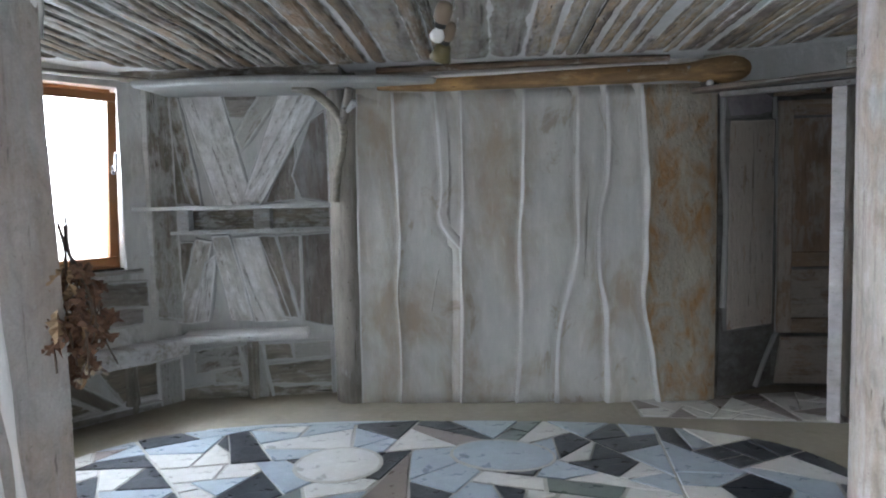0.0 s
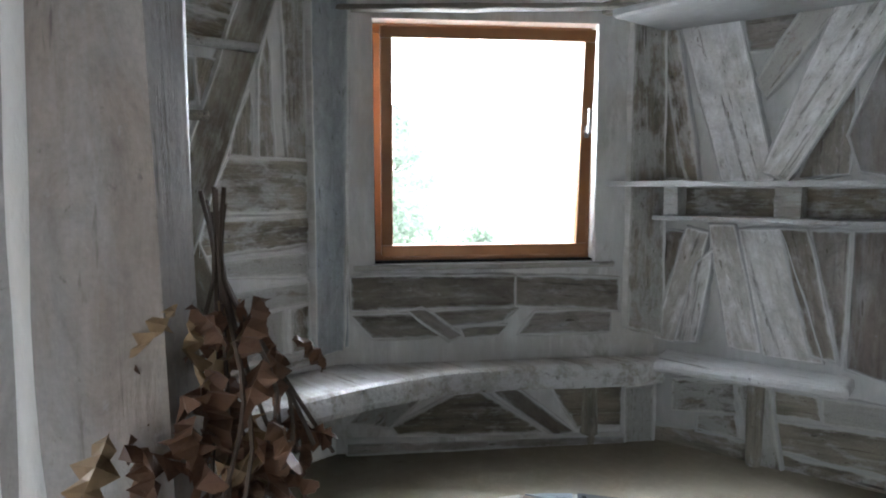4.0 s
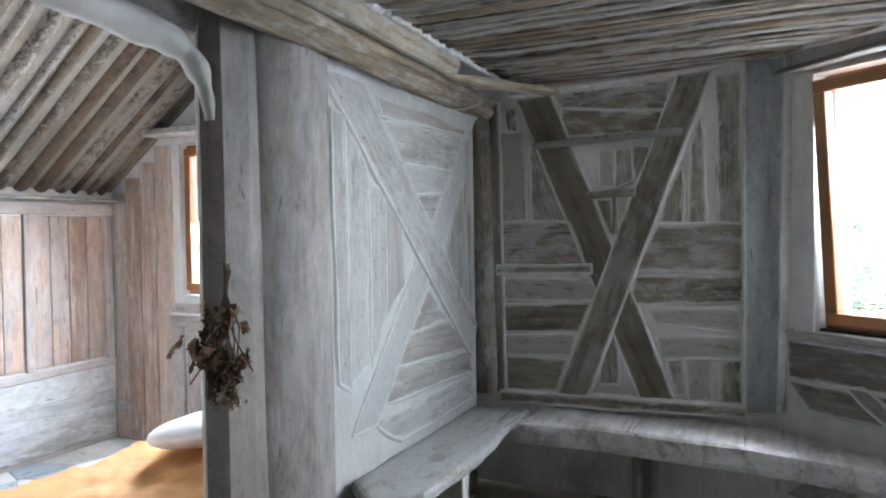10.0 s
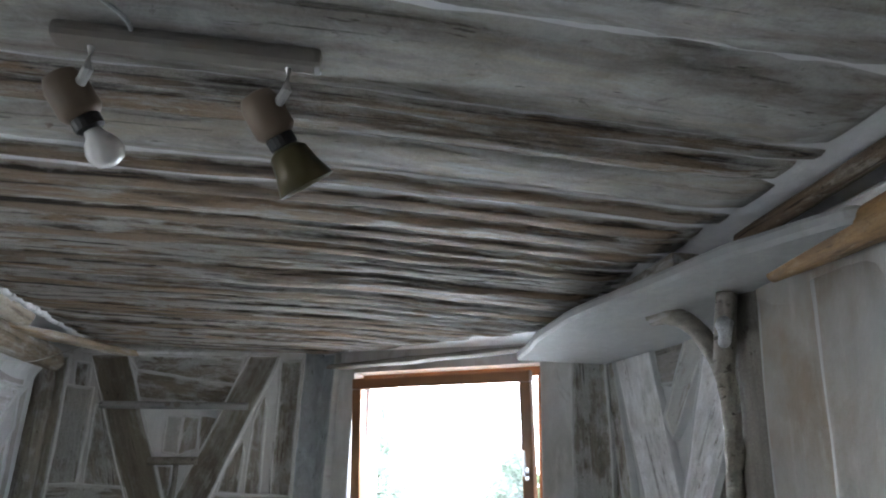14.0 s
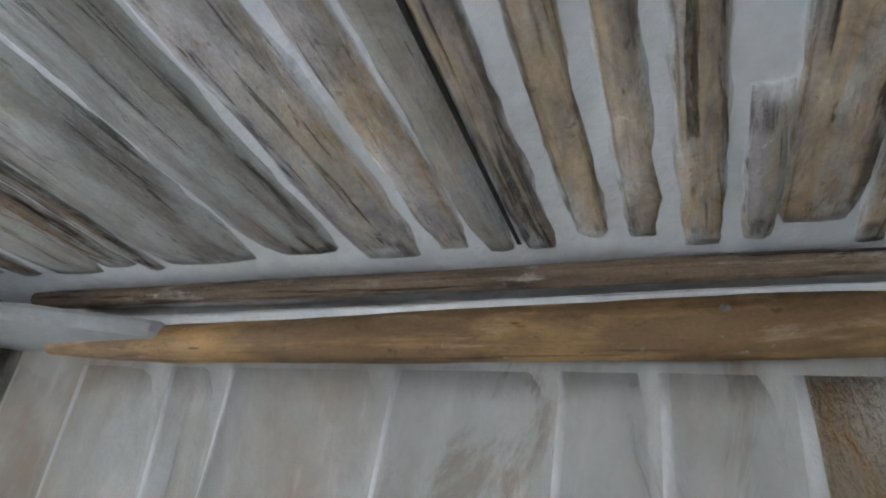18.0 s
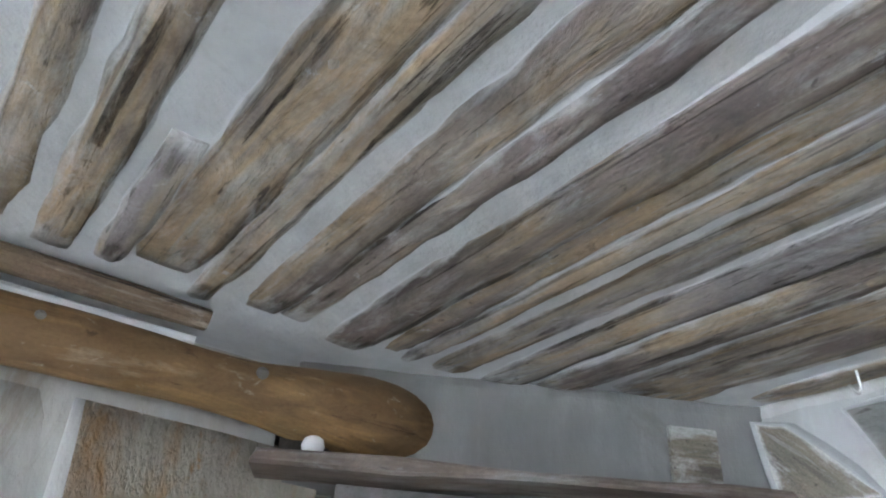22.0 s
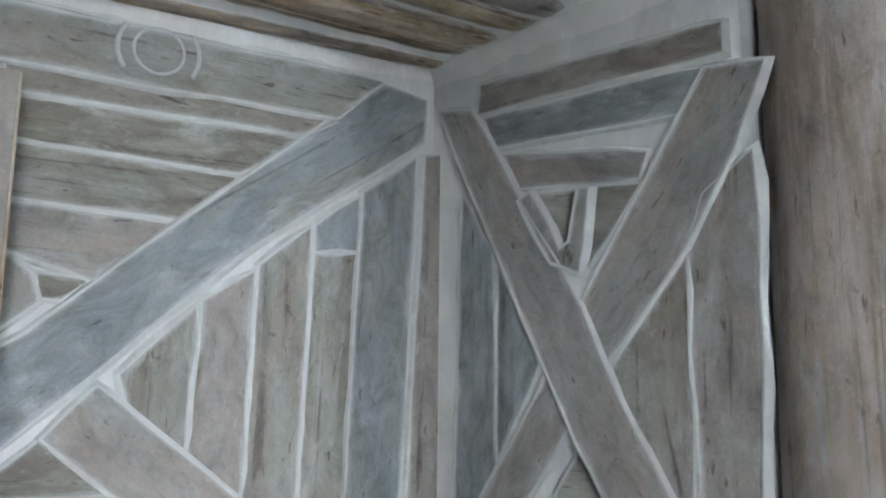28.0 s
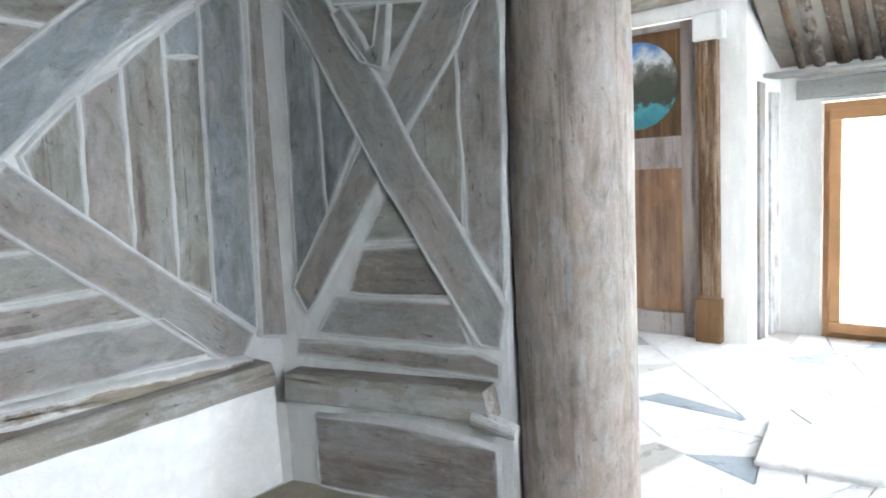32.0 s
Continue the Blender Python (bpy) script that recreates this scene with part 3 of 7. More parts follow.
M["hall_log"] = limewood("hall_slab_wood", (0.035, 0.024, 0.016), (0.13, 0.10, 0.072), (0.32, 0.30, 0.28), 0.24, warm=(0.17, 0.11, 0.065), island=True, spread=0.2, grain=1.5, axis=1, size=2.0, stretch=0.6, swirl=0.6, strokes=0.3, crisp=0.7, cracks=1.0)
M["ceiling_plaster"] = limeplaster("white_ceiling_plaster", (0.77, 0.78, 0.795), (0.62, 0.60, 0.57), 0.3)
M["door_wood"] = distemper("pale_door_wood", [(0.19, 0.158, 0.122), (0.225, 0.198, 0.16), (0.235, 0.19, 0.156), (0.21, 0.197, 0.172)], (0.265, 0.255, 0.23), (0.11, 0.085, 0.062), 0.35, axis=2, size=1.5, stretch=0.45, flecks=0.25, relief=0.2, grime=0.3)
M["door_panel"] = distemper("rubbed_door_panel_wood", [(0.20, 0.165, 0.128), (0.23, 0.20, 0.162), (0.245, 0.198, 0.16)], (0.27, 0.255, 0.225), (0.10, 0.07, 0.05), 0.25, axis=0, size=1.6, stretch=0.3, flecks=0.7, relief=0.2, grime=0.3)
M["old_door"] = limewood("old_brown_door_wood", (0.11, 0.062, 0.04), (0.25, 0.148, 0.088), (0.38, 0.30, 0.25), 0.2, warm=(0.29, 0.155, 0.075), axis=2, strokes=0.12, stretch=0.6, swirl=0.4)
M["old_stile"] = limewood("old_mauve_stile_wood", (0.15, 0.112, 0.098), (0.25, 0.205, 0.185), (0.36, 0.325, 0.315), 0.4, axis=2, strokes=0.25, stretch=0.6, swirl=0.4)
M["moulding"] = distemper("pinkish_white_moulding", [(0.21, 0.19, 0.18), (0.255, 0.242, 0.238)], (0.30, 0.295, 0.30), (0.13, 0.10, 0.09), 0.5, axis=2, relief=0.2, grime=0.3)
M["door_edge"] = limewood("tan_door_edge_wood", (0.20, 0.14, 0.085), (0.34, 0.255, 0.17), (0.46, 0.41, 0.34), 0.35, axis=2)
M["old_orange"] = limewood("old_orange_wood", (0.05, 0.025, 0.011), (0.145, 0.077, 0.032), (0.33, 0.25, 0.18), 0.12, warm=(0.17, 0.085, 0.027), axis=2, strokes=0.3, stretch=0.5, swirl=0.4)
M["pink_board"] = distemper("rosy_wall_board", [(0.37, 0.265, 0.205), (0.46, 0.36, 0.305), (0.50, 0.43, 0.39), (0.44, 0.39, 0.37), (0.50, 0.375, 0.295)], (0.64, 0.62, 0.62), (0.19, 0.13, 0.10), 0.42, axis=0, size=1.6, stretch=0.2, flecks=0.5, relief=0.4, grime=0.4)
M["frame_wood"] = plain("varnished_window_wood", (0.30, 0.125, 0.045), 0.35, vary=0.3, scale=5)
M["frame_pale"] = plain("pale_larch_frame", (0.50, 0.27, 0.12), 0.45, vary=0.25, scale=5)
M["plaster"] = limeplaster("lime_plaster", (0.70, 0.71, 0.715), (0.50, 0.48, 0.44))
M["grey_plaster"] = limeplaster("dull_grey_plaster", (0.60, 0.60, 0.585), (0.30, 0.27, 0.22), 0.6)
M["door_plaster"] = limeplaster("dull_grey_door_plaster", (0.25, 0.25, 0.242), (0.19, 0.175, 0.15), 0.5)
# darker and browner than the other plasters, for the hall ceiling
M["hall_plaster"] = limeplaster("dark_brown_hall_plaster", (0.27, 0.25, 0.22), (0.18, 0.155, 0.125), 0.6)
M["white_plaster"] = limeplaster("white_hall_plaster", (0.74, 0.74, 0.72), (0.62, 0.58, 0.52), 0.3)
M["panel"] = limeplaster("smooth_lime_panel", (0.49, 0.48, 0.455), (0.30, 0.215, 0.125), 0.72, 0.6, size=1.3)
M["rough"] = limeplaster("flaking_ochre_plaster", (0.38, 0.34, 0.28), (0.33, 0.175, 0.06), 1.0, 2.4, size=3.6)
M["ridge"] = limeplaster("pale_plaster_ridge", (0.47, 0.475, 0.47), (0.38, 0.35, 0.30), 0.4)
M["rib_ridge"] = limeplaster("white_rib_plaster", (0.55, 0.55, 0.54), (0.42, 0.38, 0.32), 0.4)
M["lime_wall"] = limeplaster("grey_limed_wall", (0.40, 0.405, 0.40), (0.31, 0.29, 0.25), 0.4)
M["post_rose"] = distemper("rosy_brown_post_wood", [(0.15, 0.105, 0.08), (0.225, 0.165, 0.135), (0.27, 0.205, 0.175), (0.245, 0.215, 0.20)], (0.33, 0.315, 0.305), (0.07, 0.05, 0.04), 0.25, size=1.3, stretch=0.25, flecks=0.5, relief=0.4, grime=0.4)
M["cement"] = limeplaster("smooth_cement_border", (0.30, 0.27, 0.21), (0.21, 0.18, 0.13), 0.5, 0.4)
M["grout"] = limeplaster("pale_grout", (0.44, 0.425, 0.385), (0.30, 0.28, 0.24), 0.5, 0.6)
M["metal"] = plain("brushed_metal", (0.62, 0.62, 0.60), 0.32, 1.0)
M["chrome"] = plain("satin_chrome", (0.72, 0.72, 0.72), 0.22, 1.0, vary=0.03)
M["white_glass"] = plain("frosted_bulb", (0.75, 0.75, 0.74), 0.25, vary=0.03)
M["lamp_tan"] = plain("tan_lamp_enamel", (0.20, 0.15, 0.105), 0.5, vary=0.1)
M["lamp_olive"] = plain("olive_lamp_shade", (0.10, 0.082, 0.03), 0.4, vary=0.15)
M["lamp_grey"] = plain("grey_lamp_bar", (0.21, 0.19, 0.17), 0.5, vary=0.15)
M["black"] = plain("black_plastic", (0.015, 0.015, 0.015), 0.5)
M["gap"] = plain("dark_gap", (0.012, 0.010, 0.008), 0.9)
M["leaf_brown"] = plain("dried_brown_leaf", (0.105, 0.048, 0.022), 0.75, vary=0.4, scale=30, bump=0.3)
M["leaf_tan"] = plain("dried_tan_leaf", (0.20, 0.13, 0.065), 0.75, vary=0.35, scale=30, bump=0.3)
M["stem"] = plain("dry_stem", (0.055, 0.036, 0.024), 0.8)
M["flower"] = plain("dry_white_flower", (0.36, 0.31, 0.24), 0.9, vary=0.3, scale=60)
M["orange_cloth"] = plain("orange_bedspread", (0.78, 0.41, 0.16), 0.9, vary=0.2, scale=9, bump=0.35)
M["rag"] = plain("mottled_grey_rag", (0.62, 0.61, 0.60), 0.95, vary=0.3, scale=26, bump=0.5)
M["white_cloth"] = plain("white_cotton", (0.72, 0.71, 0.73), 0.9, vary=0.06, scale=14, bump=0.3)
# needle green lifted in colour to stand in for outdoor glare
M["spruce"] = leaf_material("glare_pale_needles", (0.15, 0.225, 0.155), (0.25, 0.35, 0.22))
M["bark"] = plain("spruce_bark", (0.09, 0.065, 0.045), 0.9, vary=0.3, scale=12)
# meadow coloured far too pale, so that it washes out like glare
M["grass"] = plain("glare_white_ground", (0.50, 0.50, 0.46), 0.95, vary=0.3, scale=1.5)
M["rock"] = plain("pale_garden_stone", (0.42, 0.41, 0.38), 0.85, vary=0.3, scale=4)
M["slate"] = limeplaster("dark_blue_slate", (0.035, 0.04, 0.047), (0.022, 0.024, 0.028), 0.6, 0.4)
M["slate_blue"] = limeplaster("blue_grey_stone", (0.30, 0.345, 0.39), (0.22, 0.25, 0.28), 0.6, 0.3)
M["marble"] = limeplaster("cream_marble", (0.48, 0.475, 0.45), (0.44, 0.40, 0.34), 0.5, 0.3)
M["stone_green"] = limeplaster("green_grey_stone", (0.13, 0.16, 0.145), (0.09, 0.11, 0.10), 0.5, 0.3)
M["stone_brown"] = limeplaster("brown_stone", (0.20, 0.165, 0.145), (0.15, 0.12, 0.10), 0.5, 0.3)
# whiter copy of flag: the hall's strong light is put into its colour
M["hall_flag"] = limeplaster("light_bleached_hall_flagstone", (0.70, 0.695, 0.68), (0.60, 0.57, 0.52), 0.4, 0.4)
M["flag"] = limeplaster("pale_flagstone", (0.50, 0.49, 0.46), (0.42, 0.39, 0.34), 0.5, 0.4)
for key in ("slate", "slate_blue", "marble", "stone_green", "stone_brown", "flag"):
    M[key].node_tree.nodes["Principled BSDF"].inputs["Specular IOR Level"].default_value = 0.5
    for nd in M[key].node_tree.nodes:
        if nd.type == "VALTORGB" and nd.outputs[0].links and nd.outputs[0].links[0].to_socket.name == "Roughness":
            nd.color_ramp.elements[0].color = (0.22, 0.22, 0.22, 1)
            nd.color_ramp.elements[1].color = (0.42, 0.42, 0.42, 1)


def glass_material():
    """Clear glass with a faint uneven translucent veil, put in for glare against the sky."""
    m, nt, b = nodes_of("window_glass")
    b.inputs["Base Color"].default_value = (1, 1, 1, 1)
    b.inputs["Roughness"].default_value = 0.0
    b.inputs["Transmission Weight"].default_value = 1.0
    b.inputs["IOR"].default_value = 1.02
    tc = nt.nodes.new("ShaderNodeTexCoord")
    t = nt.nodes.new("ShaderNodeBsdfTranslucent")
    t.inputs["Color"].default_value = (0.85, 0.9, 0.95, 1)
    ms = nt.nodes.new("ShaderNodeMixShader")
    # veil strength: the glare over the view is mixed into the pane
    nt.links.new(ramp(nt, noise_tex(nt, tc.outputs["Object"], 5.0, 5, 0.6), [(0.35, 0.012), (0.65, 0.03)]), ms.inputs[0])
    nt.links.new(b.outputs[0], ms.inputs[1])
    nt.links.new(t.outputs[0], ms.inputs[2])
    nt.links.new(ms.outputs[0], nt.nodes["Material Output"].inputs["Surface"])
    return m


M["glass"] = glass_material()
hz, hz_nt, hz_b = nodes_of("bright_hazy_sky")
hz_b.inputs["Base Color"].default_value = (0.8, 0.85, 0.9, 1)
hz_b.inputs["Emission Color"].default_value = (0.93, 0.97, 1.0, 1)
hz_b.inputs["Emission Strength"].default_value = 1.0
M["haze"] = hz


def painting_material():
    """A small oil painting: sky, cloud, dark wooded rocks and turquoise water."""
    m, nt, b = nodes_of("landscape_painting")
    tc = nt.nodes.new("ShaderNodeTexCoord")
    sep = nt.nodes.new("ShaderNodeSeparateXYZ")
    nt.links.new(tc.outputs["Object"], sep.inputs[0])
    n = noise_tex(nt, tc.outputs["Object"], 9.0, 5, 0.6)
    v = maths(nt, "ADD", maths(nt, "MULTIPLY", sep.outputs[1], -1.7), maths(nt, "MULTIPLY", maths(nt, "SUBTRACT", n, 0.5), 0.55))
    col = ramp(nt, maths(nt, "ADD", v, 0.5), [(0.08, (0.02, 0.16, 0.20)), (0.24, (0.05, 0.26, 0.30)), (0.30, (0.035, 0.04, 0.03)), (0.52, (0.05, 0.055, 0.035)), (0.66, (0.12, 0.12, 0.10)), (0.76, (0.55, 0.57, 0.58)), (0.92, (0.08, 0.20, 0.45))])
    nt.links.new(col, b.inputs["Base Color"])
    b.inputs["Roughness"].default_value = 0.4
    return m


M["painting"] = painting_material()

# ---------------- the plan ----------------
CEIL = 2.25
A = Wall((1.45, 2.27), (-0.27, 2.30))
B = Wall((-0.38, 2.22), (-0.41, 3.81))
C = Wall((-0.41, 3.81), (0.585, 5.15))
D = Wall((0.585, 5.15), (1.80, 5.32))
E = Wall((1.853, 5.065), (4.10, 5.065))
H = Wall((4.10, 5.00), (4.97, 4.52))
F = Wall((4.97, 4.52), (4.97, 2.87))
G = Wall((4.97, 2.87), (3.95, 2.60))


def wall_solid(name, wall, holes=(), thick=0.25, low=-0.02, high=2.6, label="", material=None, u0=0.0, u1=None, kind="structure"):
    """A wall with thickness behind its inner face; holes as (u0, u1, v0, v1) go right through."""
    u1 = wall.length if u1 is None else u1
    us = sorted({u0, u1, *(h[0] for h in holes), *(h[1] for h in holes)})
    vs = sorted({low, high, *(h[2] for h in holes), *(h[3] for h in holes)})
    solid = {}
    for i in range(len(us) - 1):
        for j in range(len(vs) - 1):
            cu, cv = (us[i] + us[i + 1]) / 2, (vs[j] + vs[j + 1]) / 2
            solid[i, j] = not any(h[0] < cu < h[1] and h[2] < cv < h[3] for h in holes)
    bm = bmesh.new()
    seen = {}

    def vert(i, j, k):
        if (i, j, k) not in seen:
            seen[i, j, k] = bm.verts.new(wall.p(us[i], vs[j], -thick * k))
        return seen[i, j, k]

    for (i, j), on in solid.items():
        if not on:
            continue
        bm.faces.new([vert(i, j, 0), vert(i + 1, j, 0), vert(i + 1, j + 1, 0), vert(i, j + 1, 0)])
        bm.faces.new([vert(i, j, 1), vert(i, j + 1, 1), vert(i + 1, j + 1, 1), vert(i + 1, j, 1)])
        for di, dj, (p, q) in ((-1, 0, ((i, j), (i, j + 1))), (1, 0, ((i + 1, j + 1), (i + 1, j))), (0, -1, ((i + 1, j), (i, j))), (0, 1, ((i, j + 1), (i + 1, j + 1)))):
            if not solid.get((i + di, j + dj), False):
                bm.faces.new([vert(*p, 0), vert(*q, 0), vert(*q, 1), vert(*p, 1)])
    ob = part(name, bm, material or M["plaster"])
    return tagged(ob, label, "wall", kind=kind)


wall_a = wall_solid("wall_south", A, label="white-limed half-timbered wall with crossed braces", u0=0.3, material=M["lime_wall"])
wall_b = wall_solid("wall_west", B, label="limed half-timbered wall with dark crossed braces", u0=-0.2, material=M["grey_plaster"])
WIN = (0.20, 1.32, 0.95, 2.13)
wall_c = wall_solid("wall_window", C, [WIN], thick=0.30, label="limed timber wall under and around the window", material=M["grey_plaster"])
wall_d = wall_solid("wall_shelves", D, label="white-limed half-timbered wall behind the shelves", material=M["ridge"], u1=D.length + 0.05)
wall_e = wall_solid("wall_north", E, label="smooth grey lime plaster wall with wavy ribs", thick=0.28, material=M["panel"])
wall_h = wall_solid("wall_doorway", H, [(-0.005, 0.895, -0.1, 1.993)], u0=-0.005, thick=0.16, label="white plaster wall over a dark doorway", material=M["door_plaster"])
wall_f = wall_solid("wall_east", F, label="pale limed half-timbered wall with large braces", material=M["ridge"])
wall_g = wall_solid("wall_southeast", G, label="pale limed half-timbered wall with crossed braces", material=M["ridge"], u1=G.length - 0.1)

# the vestibule behind the doorway
V1 = Wall((4.12, 5.07), (4.70, 5.42))
V2 = Wall((4.70, 5.42), (5.75, 5.36))
V3 = Wall((5.75, 5.36), (5.60, 4.40))
wall_v1 = wall_solid("wall_vestibule_west", V1, label="dark limed wall of the vestibule", thick=0.12, material=M["wood_flat"])
wall_v2 = wall_solid("wall_vestibule_north", V2, label="dark boarded wall of the vestibule", thick=0.12, material=M["wood_flat"])
wall_v3 = wall_solid("wall_vestibule_east", V3, label="dark boarded side wall of the vestibule", thick=0.12, material=M["wood_flat"])

vroof = part("ceiling_vestibule", box_bm(4.15, 6.0, 4.58, 5.7, 2.26, 2.4), M["wood_flat"])
tagged(vroof, "dark boarded ceiling of the vestibule", "ceiling", kind="structure")
V4 = Wall((5.60, 4.40), (5.1, 4.40))
wall_v4 = wall_solid("wall_vestibule_south", V4, label="dark end wall of the vestibule", thick=0.12, material=M["wood_flat"])

# the hall with the bed
HS = Wall((5.40, 0.00), (4.05, 0.00))
HR = Wall((4.05, 0.00), (3.98, -0.45))
HW = Wall((3.98, -0.45), (-0.15, -0.45))
HX = Wall((-0.15, -0.45), (-0.15, 2.15))
HE = Wall((5.40, 2.60), (5.40, 0.00))
HN = Wall((5.40, 2.62), (3.95, 2.45))
wall_hs = wall_solid("wall_hall_door", HS, [(0.20, 1.04, -0.1, 2.10)], thick=0.2, high=3.2, label="white plaster hall wall round an old door")
wall_hr = wall_solid("wall_hall_return", HR, thick=0.2, high=3.2, label="white plaster return beside the glazed door")
wall_hw = wall_solid("wall_hall_south", HW, [(0.24, 1.62, -0.1, 1.52)], thick=0.2, high=3.2, label="white plaster hall wall with a low glazed opening")
wall_hx = wall_solid("wall_hall_west", HX, [(0.66, 1.36, 1.03, 2.06)], thick=0.2, high=3.2, label="rosy boarded wall behind the bed")
wall_he = wall_solid("wall_hall_east", HE, thick=0.2, high=3.2, label="white plaster hall wall")
wall_hn = wall_solid("wall_hall_north", HN, thick=0.1, high=3.2, label="white plaster back of the brace wall")
AB = Wall((-0.15, 1.98), (1.12, 1.98))
wall_ab = wall_solid("wall_hall_northwest", AB, thick=0.15, high=3.2, label="limed back of the half-timbered wall")

floor = part("floor", box_bm(-1.0, 6.2, -0.9, 6.0, -0.15, 0.0), M["cement"])
tagged(floor, "beige cement floor round a stone mosaic", "floor", kind="structure")


# ---------------- ceiling of waney slabs ----------------
def sag(y):
    """How far the ceiling comes down towards the north wall."""
    return 0.030 * max(0.0, y - 3.9)


def slab_strip(bm, x0, x1, y0, y1, z, drop, seed, mat=1):
    """A half-round slab along y under the ceiling, with ragged limed edges and rounded ends."""
    lime = bm.verts.layers.float.get("lime") or bm.verts.layers.float.new("lime")
    n = max(4, int((y1 - y0) / 0.04))
    prof = [(-1.20, 0.0, 1), (-1.04, 0.40, 0.9), (-0.93, 0.70, 0.5), (-0.64, 0.92, 0.0), (-0.25, 0.98, 0), (0.2, 1.0, 0), (0.6, 0.92, 0.0), (0.93, 0.68, 0.5), (1.04, 0.38, 0.9), (1.20, 0.0, 1)]
    if mat == 3:
        prof = [(-1.30, 0.0, 1), (-1.12, 0.16, 0.9), (-0.92, 0.42, 0.6), (-0.66, 0.72, 0.15), (-0.3, 0.95, 0), (0.1, 1.0, 0), (0.5, 0.86, 0.0), (0.82, 0.54, 0.4), (1.08, 0.2, 0.9), (1.30, 0.0, 1)]
    rows = []
    y1 += 0.03 * noise.noise(Vector((seed, 7.0, 0.5)))
    for i in range(n + 1):
        y = y0 + (y1 - y0) * i / n
        taper = min(1.0, 0.40 + 0.6 * min(i, n - i) / 2.6)
        cx = (x0 + x1) / 2 + 0.010 * noise.noise(Vector((seed, y * 1.3, 0.3)))
        hw = (x1 - x0) / 2 * (1 + 0.14 * noise.noise(Vector((seed + 9, y * 1.4, 1.1)))) * (0.72 + 0.28 * taper)
        dp = drop * (1 + 0.35 * noise.noise(Vector((seed + 4, y * 2.1, 2.2)))) * taper
        row = []
        for px, pz, white in prof:
            rag = 0.009 * (abs(px) > 0.8) * noise.noise(Vector((y * 15, px * 9, seed + 3)))
            v = bm.verts.new((cx + hw * px + rag + 0.002 * noise.noise(Vector((y * 9, px * 3, seed))), y, z - sag(y) + 0.004 - dp * pz * (1 + 0.25 * noise.noise(Vector((px * 4 + seed, y * 5, 7.7))))))
            v[lime] = max(white, 0.9 if min(i, n - i) == 0 else (0.45 if min(i, n - i) == 1 else 0))
            row.append(v)
        rows.append(row)
    for a, b in zip(rows, rows[1:]):
        for k in range(len(prof) - 1):
            f = bm.faces.new((a[k], a[k + 1], b[k + 1], b[k]))
            f.material_index, f.smooth = (mat if 0 < k < len(prof) - 2 else 0), True
    for row in (rows[0], rows[-1]):
        f = bm.faces.new(row)
        f.material_index = mat


cbm = bmesh.new()
nx, ny = 58, 30
grid = [[cbm.verts.new((-0.7 + 6.0 * i / nx, 2.15 + 3.3 * j / ny, CEIL - sag(2.15 + 3.3 * j / ny) + 0.006 * noise.noise(Vector((i * 0.9, j * 0.5, 3))))) for j in range(ny + 1)] for i in range(nx + 1)]
for i in range(nx):
    for j in range(ny):
        cbm.faces.new((grid[i][j], grid[i][j + 1], grid[i + 1][j + 1], grid[i + 1][j])).smooth = True
top = [cbm.verts.new((x, y, CEIL + 0.25)) for x, y in ((-0.7, 2.15), (5.3, 2.15), (5.3, 5.45), (-0.7, 5.45))]
cbm.faces.new(top)
# each slab: its two edges in x, and its look (1 tan, 3 thickly limed, 4 brown)
EAST_SLABS = [(2.06, 2.13, 4), (2.155, 2.335, 3), (2.35, 2.43, 4), (2.445, 2.488, 4), (2.50, 2.74, 3), (2.775, 2.945, 3), (2.985, 3.10, 1), (3.145, 3.205, 1), (3.225, 3.282, 3), (3.306, 3.355, 1), (3.40, 3.45, 1), (3.485, 3.525, 1), (3.56, 3.615, 1),
              (3.70, 3.795, 1), (3.808, 3.845, 1), (3.89, 3.965, 1), (3.972, 4.02, 1), (4.07, 4.16, 1), (4.175, 4.215, 1), (4.23, 4.27, 1), (4.30, 4.375, 1), (4.41, 4.50, 1), (4.51, 4.605, 1), (4.635, 4.83, 1), (4.885, 4.95, 1)]
for k, (x0, x1, look_) in enumerate(EAST_SLABS):
    y1 = 4.845 + 0.02 * math.sin(k * 2.3) if x0 < 4.40 else 4.85 - (x0 - 4.40) * 0.75
    y0 = 2.50 if x1 < 3.95 else 2.70 + (x1 - 3.95) * 0.15
    slab_strip(cbm, x0 - 0.004, x1 + 0.004, y0, y1, CEIL, (0.014 + 0.008 * ((k * 7) % 5) / 5) * (1.15 if look_ == 3 else 1.5 if look_ == 4 else 0.72), k * 3.1, look_)
slab_strip(cbm, 3.645, 3.69, 4.48, 4.84, CEIL, 0.024, 77.0)
rng = random.Random(4)
slab_strip(cbm, 1.935, 2.02, 2.50, 4.84, CEIL, 0.028, 51.0, 4)
slab_strip(cbm, 1.80, 1.925, 2.50, 4.84, CEIL, 0.026, 58.0, 4)
x = -0.36
while x < 1.76:
    w = rng.uniform(0.045, 0.105)
    y1 = 4.84 if x > 0.75 else 3.85 + (x + 0.36) * 0.95
    slab_strip(cbm, x, min(x + w, 1.785), 2.50 + rng.uniform(-0.03, 0.03), y1 + rng.uniform(-0.03, 0.02), CEIL, rng.uniform(0.022, 0.036), x * 17, 4)
    x += w + rng.uniform(0.008, 0.03)
gapf = [cbm.verts.new((gx_, gy_, CEIL - 0.008 - sag(gy_))) for gx_, gy_ in ((3.290, 2.6), (3.290, 3.9), (3.291, 4.82), (3.299, 4.82), (3.301, 3.9), (3.300, 2.6))]
